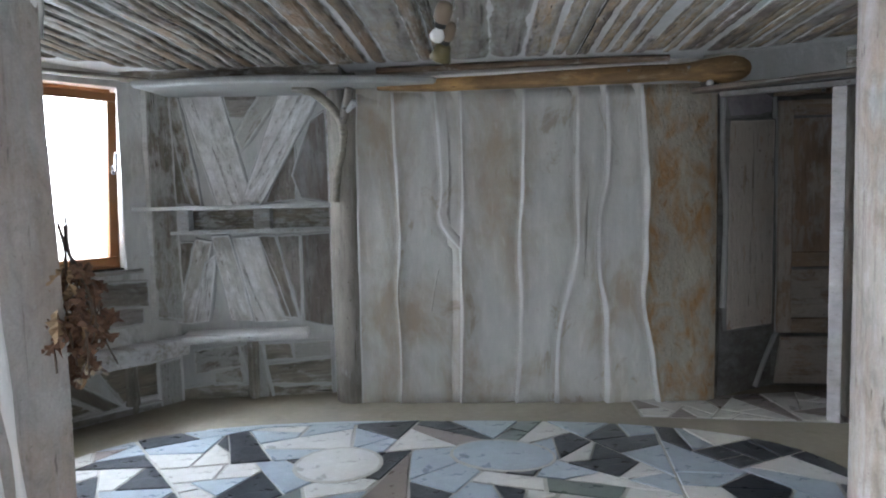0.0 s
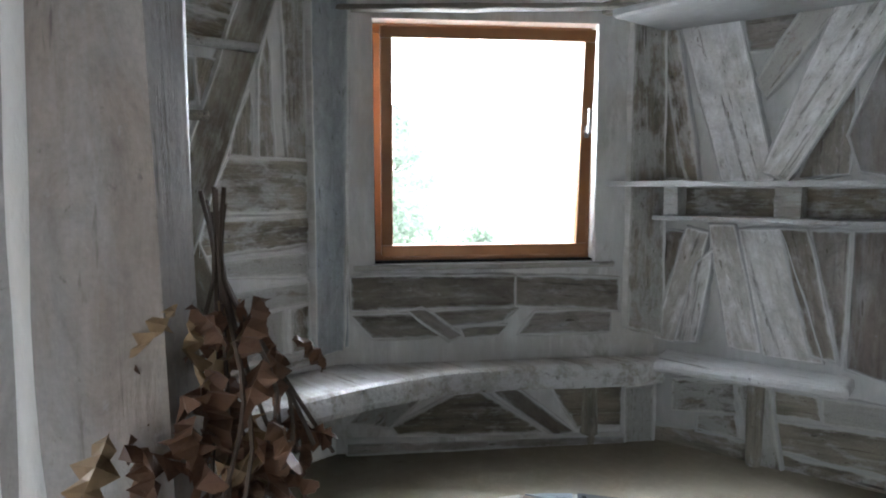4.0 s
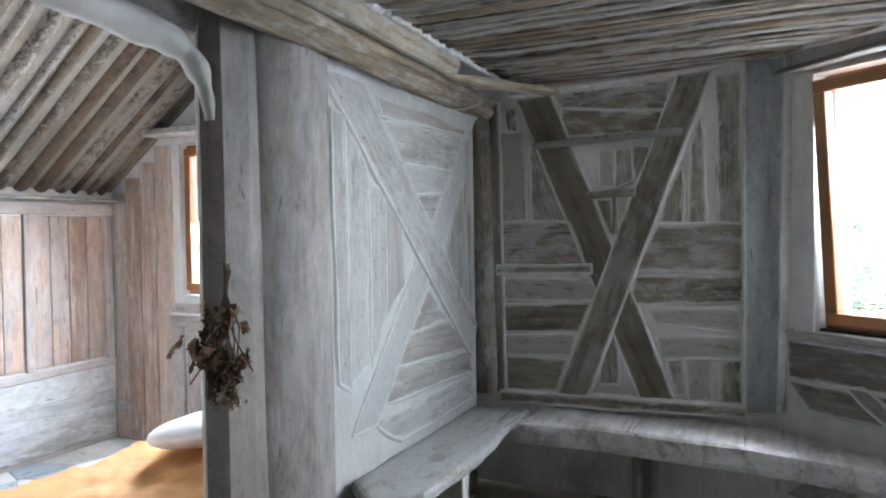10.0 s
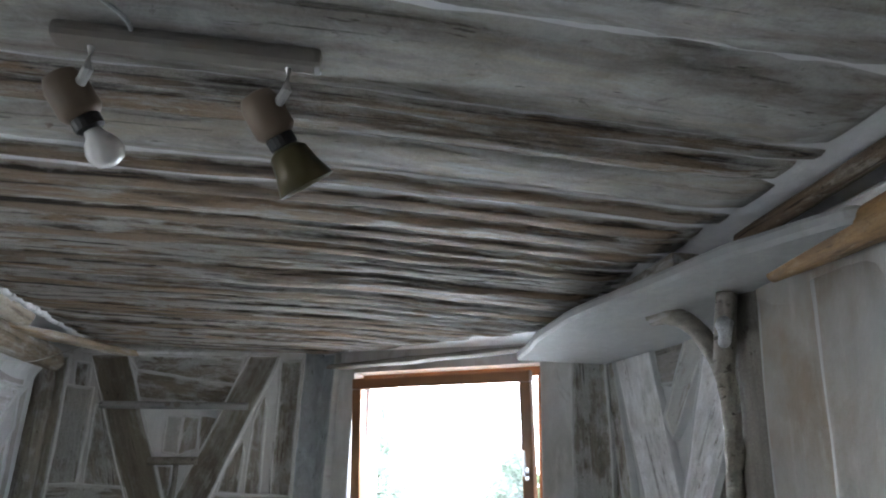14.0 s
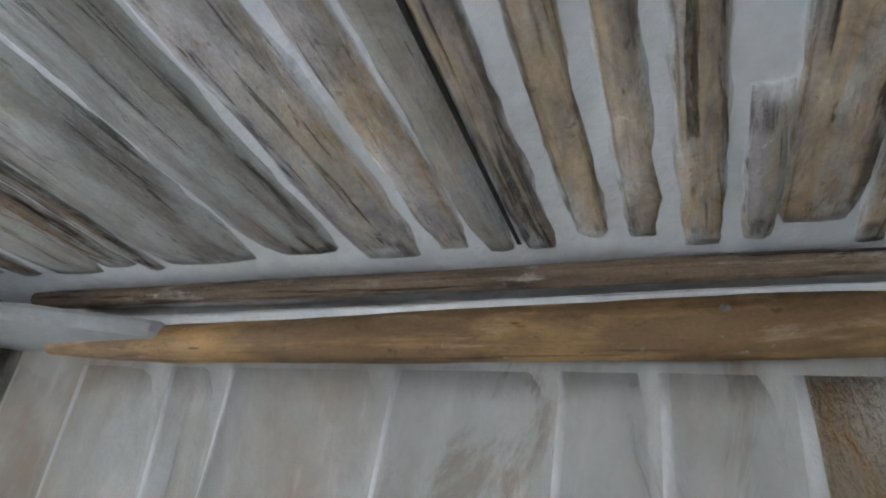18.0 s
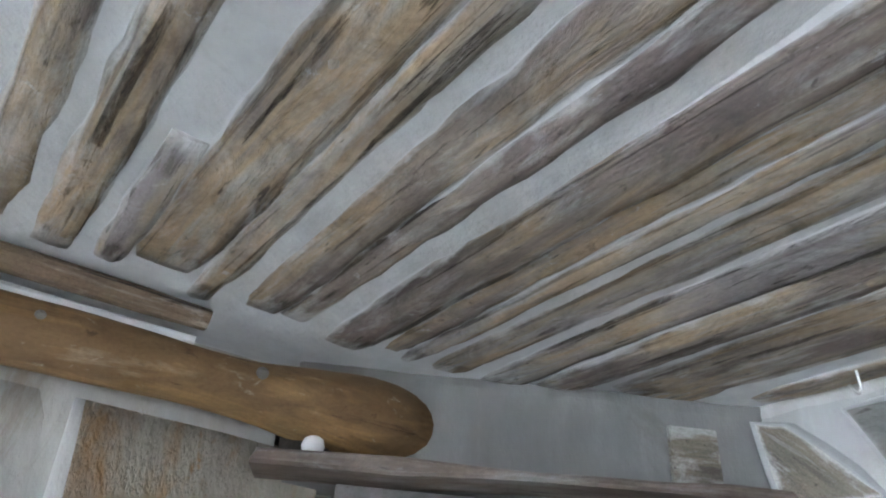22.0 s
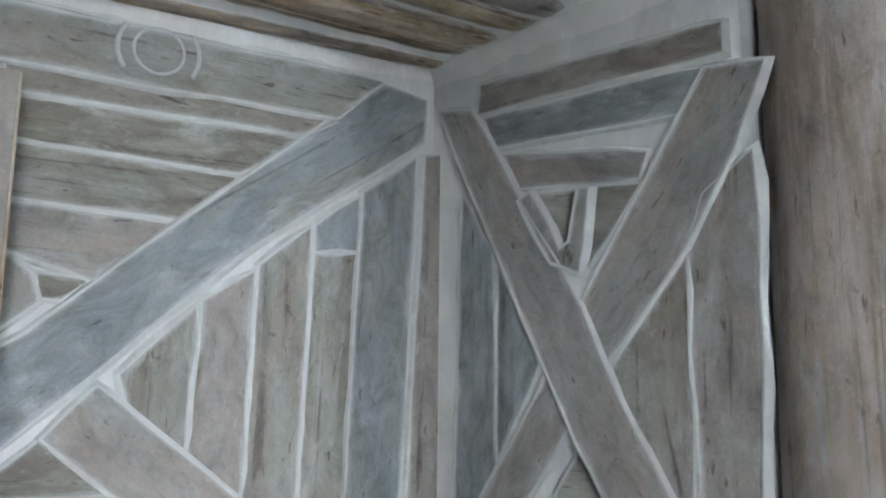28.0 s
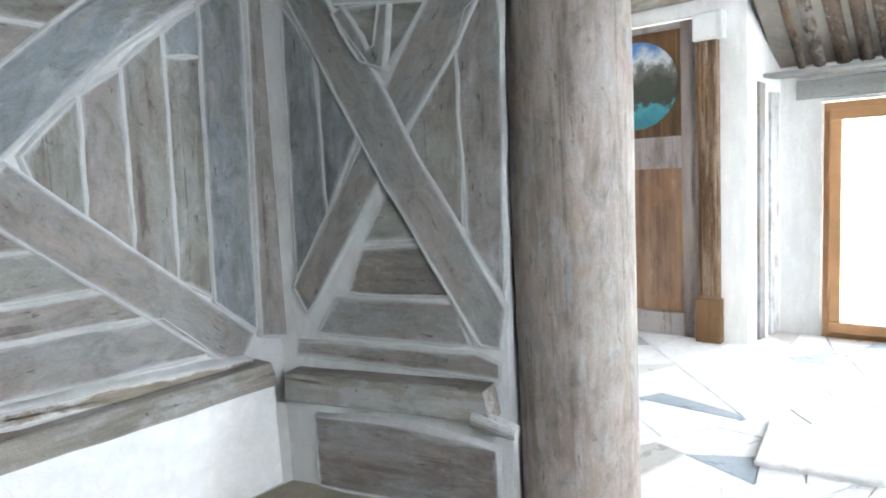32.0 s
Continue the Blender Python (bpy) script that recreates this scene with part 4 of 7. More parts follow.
for k in (0, 1):
    cbm.faces.new((gapf[k], gapf[k + 1], gapf[4 - k], gapf[5 - k])).material_index = 2
rk = random.Random(17)
for k in range(34):
    x0, x1 = EAST_SLABS[k % len(EAST_SLABS)][:2]
    cx, cy = rk.uniform(0.7 * x0 + 0.3 * x1, 0.3 * x0 + 0.7 * x1), rk.uniform(2.85, 4.3 if x0 > 4.4 else 4.7)
    r = rk.uniform(0.003, 0.005) if k % 3 == 0 else rk.uniform(0.008, 0.014)
    rim = [cbm.verts.new((cx + r * math.cos(a * 0.785) * rk.uniform(0.7, 1.2), cy + 1.6 * r * math.sin(a * 0.785) * rk.uniform(0.7, 1.2), CEIL - 0.012)) for a in range(8)]
    tip = cbm.verts.new((cx, cy, CEIL - 0.026))
    for a in range(8):
        f = cbm.faces.new((rim[a], rim[(a + 1) % 8], tip))
        f.material_index, f.smooth = (2 if k % 3 == 0 else 1), True
ceiling = part("ceiling", cbm, [M["ceiling_plaster"], M["log"], M["gap"], M["log_limed"], M["log_west"]])
tagged(ceiling, "white plaster ceiling with rows of brown waney slabs", "ceiling", kind="structure")


# ---------------- plaster ribs of the north wall ----------------
def rib_panel(name, left, right, depth, material, owner, label=""):
    """A broad plastered plank with wavy sides between two joint lines, given as (u, v) from top to bottom."""
    a = smooth_path([(u, v, 0) for u, v in left], 5)
    b = smooth_path([(u, v, 0) for u, v in right], 5)
    n = 26
    bm = bmesh.new()

    def at(line, v):
        for p, q in zip(line, line[1:]):
            if p.y >= v >= q.y:
                f = (p.y - v) / max(1e-6, p.y - q.y)
                return p.x + (q.x - p.x) * f
        return line[0].x if v > line[0].y else line[-1].x

    prof = [(0.0, 0.0), (0.0, 0.5), (0.003, 0.75), (0.010, 0.98), (0.020, 1.04), (0.032, 0.92), (0.065, 0.66), (0.5, 0.56), (0.925, 0.50), (0.95, 0.40), (0.972, 0.24), (0.99, 0.06), (1.0, 0.0)]
    rows = []
    top, low = 2.06, 0.0
    for i in range(n + 1):
        v = top + (low - top) * i / n
        u0, u1 = at(a, v) + 0.004, at(b, v) - 0.004
        fade = min(1.0, 0.10 + 1.8 * (top - v)) * (0.85 + 0.5 * noise.noise(Vector((u0 * 3, v * 2.3, 1.0))))
        row = []
        for f, w in prof:
            wide = 0.9 + 0.9 * noise.noise(Vector((u0 * 5 + 2, v * 3.1, 6.0)))
            uu = u0 + (u1 - u0) * f if f in (0.0, 0.5, 1.0) else (u0 + f * wide if f < 0.5 else u1 - (1 - f))
            row.append(bm.verts.new(E.p(uu, v, -0.002 + depth * w * fade * (1 + 0.2 * noise.noise(Vector((uu * 4, v * 3, depth * 50)))))))
        rows.append(row)
    for p, q in zip(rows, rows[1:]):
        for k in range(len(prof) - 1):
            f = bm.faces.new((p[k], p[k + 1], q[k + 1], q[k]))
            # white ridge plaster on the window-side faces only, painting their lit side
            f.smooth, f.material_index = True, 1 if k < 4 else 0
    bm.faces.new(rows[0])
    bm.faces.new(rows[-1])
    return part(name, bm, [material, M["rib_ridge"]], owner, label)


J0 = [(0.02, 2.06), (0.0, 0.0)]
J1 = [(0.26, 2.06), (0.27, 1.64), (0.29, 1.19), (0.27, 0.81), (0.275, 0.28), (0.27, 0.0)]
J2A = [(0.54, 2.06), (0.575, 1.45), (0.55, 1.24), (0.62, 1.10), (0.685, 1.03), (0.685, 0.58), (0.67, 0.0)]
J2 = [(0.71, 2.06), (0.715, 1.55), (0.71, 1.39), (0.69, 1.0), (0.69, 0.58), (0.675, 0.0)]
J3 = [(1.12, 2.06), (1.10, 1.43), (1.07, 0.99), (1.08, 0.61), (1.04, 0.0)]
J4 = [(1.47, 2.06), (1.45, 1.42), (1.46, 1.06), (1.38, 0.72), (1.32, 0.42), (1.30, 0.0)]
J5 = [(1.65, 2.06), (1.65, 1.53), (1.60, 1.27), (1.59, 0.87), (1.63, 0.57), (1.63, 0.0)]
J6 = [(1.87, 2.06), (1.89, 1.34), (1.89, 0.97), (1.87, 0.71), (1.91, 0.41), (1.96, 0.0)]
J7 = [(2.36, 2.06), (2.36, 1.15), (2.35, 0.0)]
for lft, rgt, dp in ((J0, J1, 0.03), (J1, J2A, 0.05), (J2, J3, 0.055), (J3, J4, 0.055), (J4, J5, 0.065), (J5, J6, 0.065)):
    rib_panel("plastered_plank", lft, rgt, dp, M["panel"], wall_e)
rib_panel("plastered_plank", J2A, J2, 0.035, M["panel"], wall_e)
rib_panel("rough_pillar", J6, J7, 0.085, M["rough"], wall_e, "flaking ochre and grey rough plaster pillar")
twig = part("rib_twig", tube_bm(smooth_path([E.p(0.555, 0.90, 0.03), E.p(0.53, 0.80, 0.034), E.p(0.50, 0.62, 0.03)], 5), [0.006] * 11, 6), M["panel"], wall_e)


# ---------------- plaster coves under the ceiling ----------------
def cove(wall, owner, u0, u1, r, material, top=CEIL):
    """A hollow plaster fillet between a wall and the ceiling."""
    bm = bmesh.new()
    rows = []
    n = max(2, int((u1 - u0) / 0.025))
    for i in range(n + 1):
        u = u0 + (u1 - u0) * i / n
        q = r * (1 + 0.3 * noise.noise(Vector((u * 4 + wall.a.x, wall.a.y, 2.0))) + 0.25 * noise.noise(Vector((u * 17, wall.a.x, 6.0))))
        rows.append([bm.verts.new(wall.p(u, top + 0.004 - q + q * math.sin(a), 0.002 + q - q * math.cos(a))) for a in [k * math.pi / 10 for k in range(6)]])
    for p, q in zip(rows, rows[1:]):
        for k in range(5):
            bm.faces.new((p[k], p[k + 1], q[k + 1], q[k])).smooth = True
    return part("cove", bm, material, owner)


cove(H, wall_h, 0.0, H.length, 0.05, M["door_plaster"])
cove(F, wall_f, 0.0, F.length, 0.045, M["rib_ridge"])
cove(G, wall_g, 0.0, G.length - 0.15, 0.06, M["rib_ridge"])
cove(B, wall_b, 0.0, B.length, 0.04, M["grey_plaster"])


# ---------------- posts and beams ----------------
def round_post(name, place, r, height, material, label, seg=36, lean=(0, 0), squash=1.0):
    bm = bmesh.new()
    rows = []
    n = 26
    for i in range(n + 1):
        z = height * i / n
        row = []
        for k in range(seg):
            a = 2 * math.pi * k / seg
            q = r * (1 + 0.035 * noise.noise(Vector((math.cos(a) * 1.6, math.sin(a) * 1.6, z * 0.9 + place[0]))) + 0.012 * noise.noise(Vector((math.cos(a) * 7, math.sin(a) * 7, z * 1.3))))
            row.append(bm.verts.new((z, q * math.cos(a) + lean[0] * z, q * squash * math.sin(a) + lean[1] * z)))
        rows.append(row)
    for p, q in zip(rows, rows[1:]):
        for k in range(seg):
            bm.faces.new((p[k], p[(k + 1) % seg], q[(k + 1) % seg], q[k])).smooth = True
    bm.faces.new(rows[0][::-1])
    bm.faces.new(rows[-1])
    m = Matrix(((0, 1, 0, place[0]), (0, 0, 1, place[1]), (1, 0, 0, place[2]), (0, 0, 0, 1)))
    ob = part(name, bm, material, at=m)
    return tagged(ob, label, "post", kind="structure")


round_post("post", (3.91, 2.405, 0.0), 0.207, 2.32, M["post_brown"], "thick round limed post of rosy grey wood")
round_post("post", (1.31, 2.19, 0.0), 0.23, 2.30, M["wood_rose"], "thick rounded limed post of rosy grey wood", squash=0.75)
fbm = bmesh.new()
rows = []
for i in range(25):
    z = 2.28 * i / 24
    row = []
    for k, (px, py) in enumerate(((1.30, 2.30), (1.30, 1.99), (1.455, 1.975), (1.49, 2.005), (1.51, 2.035), (1.545, 2.07), (1.60, 2.12), (1.66, 2.19), (1.62, 2.245), (1.535, 2.275))):
        j = 0.010 * noise.noise(Vector((k * 1.7, z * 1.6, 5.0)))
        row.append(fbm.verts.new((z, px + j + 0.022 * (1 - z / 2.28), py + 0.6 * j + 0.015 * (1 - z / 2.28))))
    rows.append(row)
for p, q in zip(rows, rows[1:]):
    for k in range(10):
        fbm.faces.new((p[k], p[(k + 1) % 10], q[(k + 1) % 10], q[k])).material_index = 1 if k < 3 else 0
fbm.faces.new(rows[0])
fbm.faces.new(rows[-1])
wp = part("post", fbm, [M["wood_flat"], M["post_rose"]], at=Matrix(((0, 1, 0, 0), (0, 0, 1, 0), (1, 0, 0, 0), (0, 0, 0, 1))))
tagged(wp, "white-limed flat timber at the end of a wall", "post", kind="structure")
for k, (px, py, r) in enumerate(((1.526, 2.078, 0.024), (1.562, 2.106, 0.020))):
    ridge_path = []
    for i in range(32):
        z = 0.072 * i
        d = 1 - z / 2.28
        ridge_path.append((px + 0.022 * d + 0.020 * noise.noise(Vector((z * 1.9, k * 0.6, 1.5))) - 0.004 * (k == 1) * max(0.0, z - 1.2), py + 0.015 * d + 0.017 * noise.noise(Vector((z * 1.9, k * 0.6, 1.5))) - 0.004 * (k == 1) * max(0.0, z - 1.2), z))
    part("plaster_ridge", tube_bm(ridge_path, [r * (1 + 0.35 * noise.noise(Vector((i * 0.33, k * 2.0, 8.0)))) for i in range(32)], 10), M["ridge"], wp, smooth=True)



def log(name, a, b, r0, r1, material, label, squash=1.0, seed=0.0, wob=0.14):
    a, b = Vector(a), Vector(b)
    d = (b - a).normalized()
    y = Vector((0, 0, 1)).cross(d).normalized()
    m = Matrix((d, y, d.cross(y))).transposed().to_4x4()
    m.translation = a
    bm = log_bm((b - a).length, r0, r1, squash, 16, wob, seed, 18)
    ob = part(name, bm, material, at=m, smooth=False)
    return tagged(ob, label, "beam", kind="structure")


nb_a, nb_b = Vector((2.04, 5.02, 2.095)), Vector((4.46, 4.93, 2.118))
nb_d = (nb_b - nb_a).normalized()
nb_y = Vector((0, 0, 1)).cross(nb_d).normalized()
nbm = bmesh.new()
rows = []
for i in range(61):
    f = i / 60
    r = 0.046 + 0.014 * f + 0.024 * math.exp(-((f - 0.905) / 0.06) ** 2) - 0.007 * math.exp(-((f - 0.77) / 0.05) ** 2)
    r *= min(1.0, 0.45 + 3.2 * f)
    if f > 0.94:
        r *= math.sqrt(max(0.06, 1 - ((f - 0.94) / 0.061) ** 2))
    row = []
    for k in range(22):
        a = 2 * math.pi * k / 22
        j = 1 + 0.10 * noise.noise(Vector((f * 6 + 2, math.cos(a), math.sin(a)))) + 0.04 * noise.noise(Vector((f * 24, math.cos(a) * 2, math.sin(a) * 2)))
        row.append(nbm.verts.new((f * (nb_b - nb_a).length, math.cos(a) * r * j, math.sin(a) * r * j)))
    rows.append(row)
for p, q in zip(rows, rows[1:]):
    for k in range(22):
        nbm.faces.new((p[k], p[(k + 1) % 22], q[(k + 1) % 22], q[k])).smooth = True
nbm.faces.new(rows[0][::-1])
nbm.faces.new(rows[-1])
nb_m = Matrix((nb_d, nb_y, nb_d.cross(nb_y))).transposed().to_4x4()
nb_m.translation = nb_a
tagged(part("beam", nbm, M["wood_ochre"], at=nb_m), "rubbed ochre round beam with a thick knotty end", "beam", kind="structure")
log("beam", (2.05, 4.935, 2.185), (3.86, 4.885, 2.19), 0.028, 0.026, M["wood_umber"], "dark rough pole along the top of the beam", seed=5.0, squash=0.8)
log("beam", (1.95, 4.985, 2.135), (3.86, 4.935, 2.165), 0.012, 0.010, M["plaster"], "white plaster bead between pole and beam", seed=6.0, wob=0.6)
log("beam", (4.6, 2.45, 2.15), (-0.33, 2.345, 2.125), 0.085, 0.066, M["beam_ochre"], "ochre beam over the opening, half hidden by white wash", seed=8.0, wob=0.22)
log("beam", (4.6, 2.535, 2.215), (0.30, 2.43, 2.215), 0.062, 0.050, M["beam_pale"], "pale limed log between the beam and the ceiling", seed=9.0, wob=0.22)
lumps = bmesh.new()
for k in range(150):
    f = k / 149
    lump_x = 3.9 - 4.15 * f
    rr = 0.020 + 0.010 * noise.noise(Vector((k * 0.37, 2.0, 0.0)))
    res = bmesh.ops.create_icosphere(lumps, subdivisions=1, radius=rr)
    bmesh.ops.translate(lumps, verts=res["verts"], vec=(lump_x, 2.575 - 0.085 * f + 0.012 * noise.noise(Vector((k * 0.6, 0, 5))), 2.242))
tagged(part("plaster_seam", lumps, M["ceiling_plaster"], smooth=True), "lumpy white plaster seam between beam and ceiling slabs", "plaster", kind="structure")
fil = bmesh.new()
rows = []
for i in range(41):
    u = 0.28 + 1.42 * i / 40
    q = 1 + 0.3 * noise.noise(Vector((u * 3, 1.0, 4.0)))
    rows.append([fil.verts.new(A.p(u, 2.11 - 0.02 * u + dv * q, w)) for dv, w in ((-0.09, 0.002), (-0.055, 0.012), (-0.02, 0.035), (0.02, 0.06), (0.06, 0.075))])
for p, q in zip(rows, rows[1:]):
    for k in range(4):
        fil.faces.new((p[k], p[k + 1], q[k + 1], q[k])).smooth = True
part("cove", fil, M["lime_wall"], wall_a)
log("beam", (4.7, 2.12, 2.16), (-0.1, 2.06, 2.13), 0.10, 0.09, M["wood_white"], "white-limed lintel log over the opening", seed=11.0)


north_beam = next(o for o in bpy.data.objects if o.name.startswith("beam"))
for k, (x, y, z, r) in enumerate(((3.62, 4.905, 2.125, 0.016), (3.98, 4.885, 2.13, 0.022), (4.16, 4.905, 2.075, 0.02), (3.3, 4.925, 2.09, 0.012), (2.75, 4.955, 2.10, 0.010))):
    db = bmesh.new()
    bmesh.ops.create_icosphere(db, subdivisions=2, radius=r * 0.55)
    for v in db.verts:
        v.co *= 1 + 0.3 * noise.noise(v.co * 40 + Vector((k, 0, 0)))
        v.co.y *= 0.5
    part("plaster_dab", db, M["wood_rose"], north_beam, at=Matrix.Translation((x, y + 0.004, z)), smooth=True)


def plank(name, a, b, height, thick, material, label, category="plank", kind="", seed=0.0, wob=0.008, tip=0.02):
    """An upright plank from a to b (its lower edge), with height and thickness."""
    a, b = Vector(a), Vector(b)
    d = (b - a).normalized()
    z = Vector((d.y, -d.x, 0)).normalized()
    y = z.cross(d)
    m = Matrix((d, y, z)).transposed().to_4x4()
    m.translation = a
    n = (b - a).length
    ob = part(name, slab_bm([(0, 0), (n, 0.004), (n - tip * 0.3, height * 0.5), (n - tip, height), (0.01, height)], thick, 0.006, 0.12, wob, seed), material, at=m)
    return tagged(ob, label, category, kind=kind)


plank("trim", (0.35, 2.33, 2.15), (-0.33, 2.72, 2.155), 0.03, 0.09, M["beam_ochre"], "pale plank end under the ceiling", kind="structure", seed=4.5)
plank("trim", (-0.40, 3.86, 2.15), (0.62, 4.80, 2.13), 0.026, 0.07, M["wood_pale"], "white-limed board over the window", kind="structure", seed=6.5)
soffit = part("soffit", box_bm(0.4, 1.82, 4.85, 5.5, 2.165, 2.3), M["wood_dark"])
tagged(soffit, "dark boarded soffit over the shelf recess", "ceiling", kind="structure")
round_post("post", (1.80, 5.17, 0.0), 0.13, 2.2, M["wood_pale"], "squared grey limed post beside the shelves", squash=1.1)
round_post("post", (4.135, 4.985, 2.012), 0.055, 0.06, M["post_dark"], "dark log stub between shelf and beam", seg=18)

# hall ceiling: sloping over the south side, flat over the opening
hbm = bmesh.new()
for quad in (((-0.2, -0.5, 1.72), (4.0, -0.5, 1.72), (4.0, 0.75, 2.62), (-0.2, 0.75, 2.62)), ((-0.2, 0.75, 2.62), (4.0, 0.75, 2.62), (4.0, 2.3, 2.62), (-0.2, 2.3, 2.62)), ((4.0, -0.3, 2.62), (5.5, -0.3, 2.62), (5.5, 2.3, 2.62), (4.0, 2.3, 2.62))):
    lo = [hbm.verts.new(v) for v in quad]
    hi = [hbm.verts.new((v[0], v[1], v[2] + 0.15)) for v in quad]
    hbm.faces.new(lo)
    hbm.faces.new(hi)
    for k in range(4):
        hbm.faces.new((lo[k], lo[(k + 1) % 4], hi[(k + 1) % 4], hi[k]))
hbm.faces.new([hbm.verts.new(v) for v in ((4.0, -0.5, 1.72), (4.0, 0.75, 2.62), (4.0, -0.5, 2.75))])
x = -0.1
while x < 3.9:
    w = rng.uniform(0.05, 0.1)
    row = []
    prof = ((-1, 0), (-0.8, 0.6), (0, 1), (0.8, 0.6), (1, 0))
    for i in range(15):
        f = i / 14
        row.append([hbm.verts.new((x + w / 2 + w / 2 * px * (1 + 0.15 * noise.noise(Vector((x * 9, f * 5, 1)))), -0.5 + 1.25 * f, 1.72 + 0.9 * f + 0.003 - 0.03 * pz)) for px, pz in prof])
    for p, q in zip(row, row[1:]):
        for k in range(4):
            fc = hbm.faces.new((p[k], p[k + 1], q[k + 1], q[k]))
            fc.material_index, fc.smooth = 1, True
    x += w + rng.uniform(0.02, 0.06)
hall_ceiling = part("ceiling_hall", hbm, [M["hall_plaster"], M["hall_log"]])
tagged(hall_ceiling, "sloping plaster ceiling with brown waney slabs", "ceiling", kind="structure")

# ---------------- timber on the walls ----------------
W_OF = {'A': (A, wall_a), 'B': (B, wall_b), 'C': (C, wall_c), 'D': (D, wall_d), 'F': (F, wall_f), 'G': (G, wall_g)}


def timber(which, name, mat, depth, *pts):
    wall, owner = W_OF[which]
    return on_wall(name, wall, pts, depth, M[mat], owner, w=-0.004, bed=M["grey_plaster" if which in "BC" else "ridge" if which == "D" else "lime_wall"], lip=0.002 if which == "A" else 0.004)


part("corner_pole", log_bm(1.56, 0.075, 0.066, 0.75, 18, 0.10, 6.0, 24), M["wood_grey"], wall_b, "grey-brown limed corner pole", at=B.basis(0.10, 0.52, 0.03, -0.012, 1.0), smooth=True)
timber("B", "post", "wood_grey", 0.02, (0.02, 2.16), (0.19, 2.15), (0.21, 0.52), (0.0, 0.52))
timber("B", "post", "post_blue", 0.05, (1.47, 2.24), (1.64, 2.24), (1.64, 0.55), (1.47, 0.53))
timber("B", "plate", "wood_dark", 0.05, (0.27, 2.19), (1.35, 2.24), (1.35, 2.36), (0.28, 2.40))
timber("B", "brace", "wood_brace", 0.018, (0.31, 2.16), (0.49, 2.17), (1.13, 0.53), (0.98, 0.52))
timber("B", "brace", "wood_brace", 0.032, (1.16, 2.20), (1.31, 2.21), (0.68, 0.55), (0.53, 0.54))
timber("B", "board", "wood_grey", 0.012, (0.20, 1.99), (0.34, 1.98), (0.34, 1.49), (0.21, 1.49))
timber("B", "board", "wood_grey", 0.012, (0.38, 1.89), (0.46, 1.88), (0.57, 1.49), (0.39, 1.49))
timber("B", "board", "wood_dark", 0.014, (0.24, 2.12), (0.30, 2.11), (0.31, 1.99), (0.25, 1.99))
timber("B", "board", "wood_dark", 0.016, (0.22, 1.48), (0.59, 1.47), (0.67, 1.25), (0.21, 1.24))
timber("B", "ledge", "wood_grey", 0.035, (0.18, 1.23), (0.71, 1.24), (0.71, 1.21), (0.18, 1.20))
timber("B", "board", "wood_grey", 0.012, (0.19, 1.17), (0.73, 1.15), (0.73, 1.06), (0.20, 1.05))
timber("B", "board", "wood_dark", 0.012, (0.21, 1.01), (0.69, 1.03), (0.63, 0.89), (0.22, 0.87))
timber("B", "board", "wood_dark", 0.014, (0.22, 0.84), (0.61, 0.86), (0.59, 0.76), (0.22, 0.74))
timber("B", "board", "wood_grey", 0.012, (0.23, 0.72), (0.56, 0.72), (0.51, 0.56), (0.23, 0.53))
timber("B", "board", "wood_dark", 0.014, (0.51, 2.17), (1.12, 2.19), (1.09, 2.05), (0.56, 2.10))
timber("B", "board", "wood_dark", 0.012, (0.56, 2.09), (1.08, 2.03), (1.05, 1.93), (0.57, 1.95))
timber("B", "board", "wood_dark", 0.012, (0.76, 1.85), (0.83, 1.85), (0.83, 1.66), (0.76, 1.67))
timber("B", "board", "wood_grey", 0.012, (0.85, 1.85), (0.93, 1.85), (0.92, 1.69), (0.84, 1.66))
timber("B", "board", "wood_dark", 0.016, (0.93, 1.86), (1.04, 1.85), (0.95, 1.64), (0.94, 1.73))
timber("B", "board", "wood_dark", 0.008, (0.74, 1.59), (0.81, 1.59), (0.82, 1.40), (0.77, 1.50))
timber("B", "board", "wood_grey", 0.014, (1.34, 2.18), (1.44, 2.19), (1.44, 1.46), (1.35, 1.46))
timber("B", "board", "wood_grey", 0.012, (1.22, 1.84), (1.26, 1.99), (1.28, 1.46), (1.21, 1.47))
timber("B", "board", "wood_grey", 0.012, (1.10, 1.59), (1.17, 1.74), (1.17, 1.47), (1.07, 1.47))
timber("B", "board", "wood_grey", 0.016, (1.06, 1.45), (1.45, 1.45), (1.44, 1.22), (0.95, 1.23))
timber("B", "board", "wood_dark", 0.014, (0.94, 1.18), (1.45, 1.19), (1.44, 1.07), (0.92, 1.05))
timber("B", "board", "wood_dark", 0.014, (1.01, 1.01), (1.44, 1.02), (1.44, 0.92), (1.04, 0.95))
timber("B", "board", "wood_grey", 0.012, (1.05, 0.87), (1.44, 0.88), (1.44, 0.79), (1.07, 0.77))
timber("B", "board", "wood_grey", 0.012, (1.10, 0.75), (1.16, 0.76), (1.18, 0.59), (1.14, 0.58))
timber("B", "board", "wood_grey", 0.012, (1.19, 0.76), (1.30, 0.77), (1.30, 0.57), (1.20, 0.56))
timber("B", "board", "wood_dark", 0.012, (1.35, 0.76), (1.44, 0.77), (1.44, 0.57), (1.35, 0.56))
timber("B", "board", "wood_grey", 0.01, (0.77, 0.86), (0.83, 0.90), (0.84, 0.62), (0.75, 0.61))
timber("B", "rail", "wood_dark", 0.05, (0.20, 0.52), (0.98, 0.54), (1.46, 0.54), (1.46, 0.51), (0.20, 0.48))
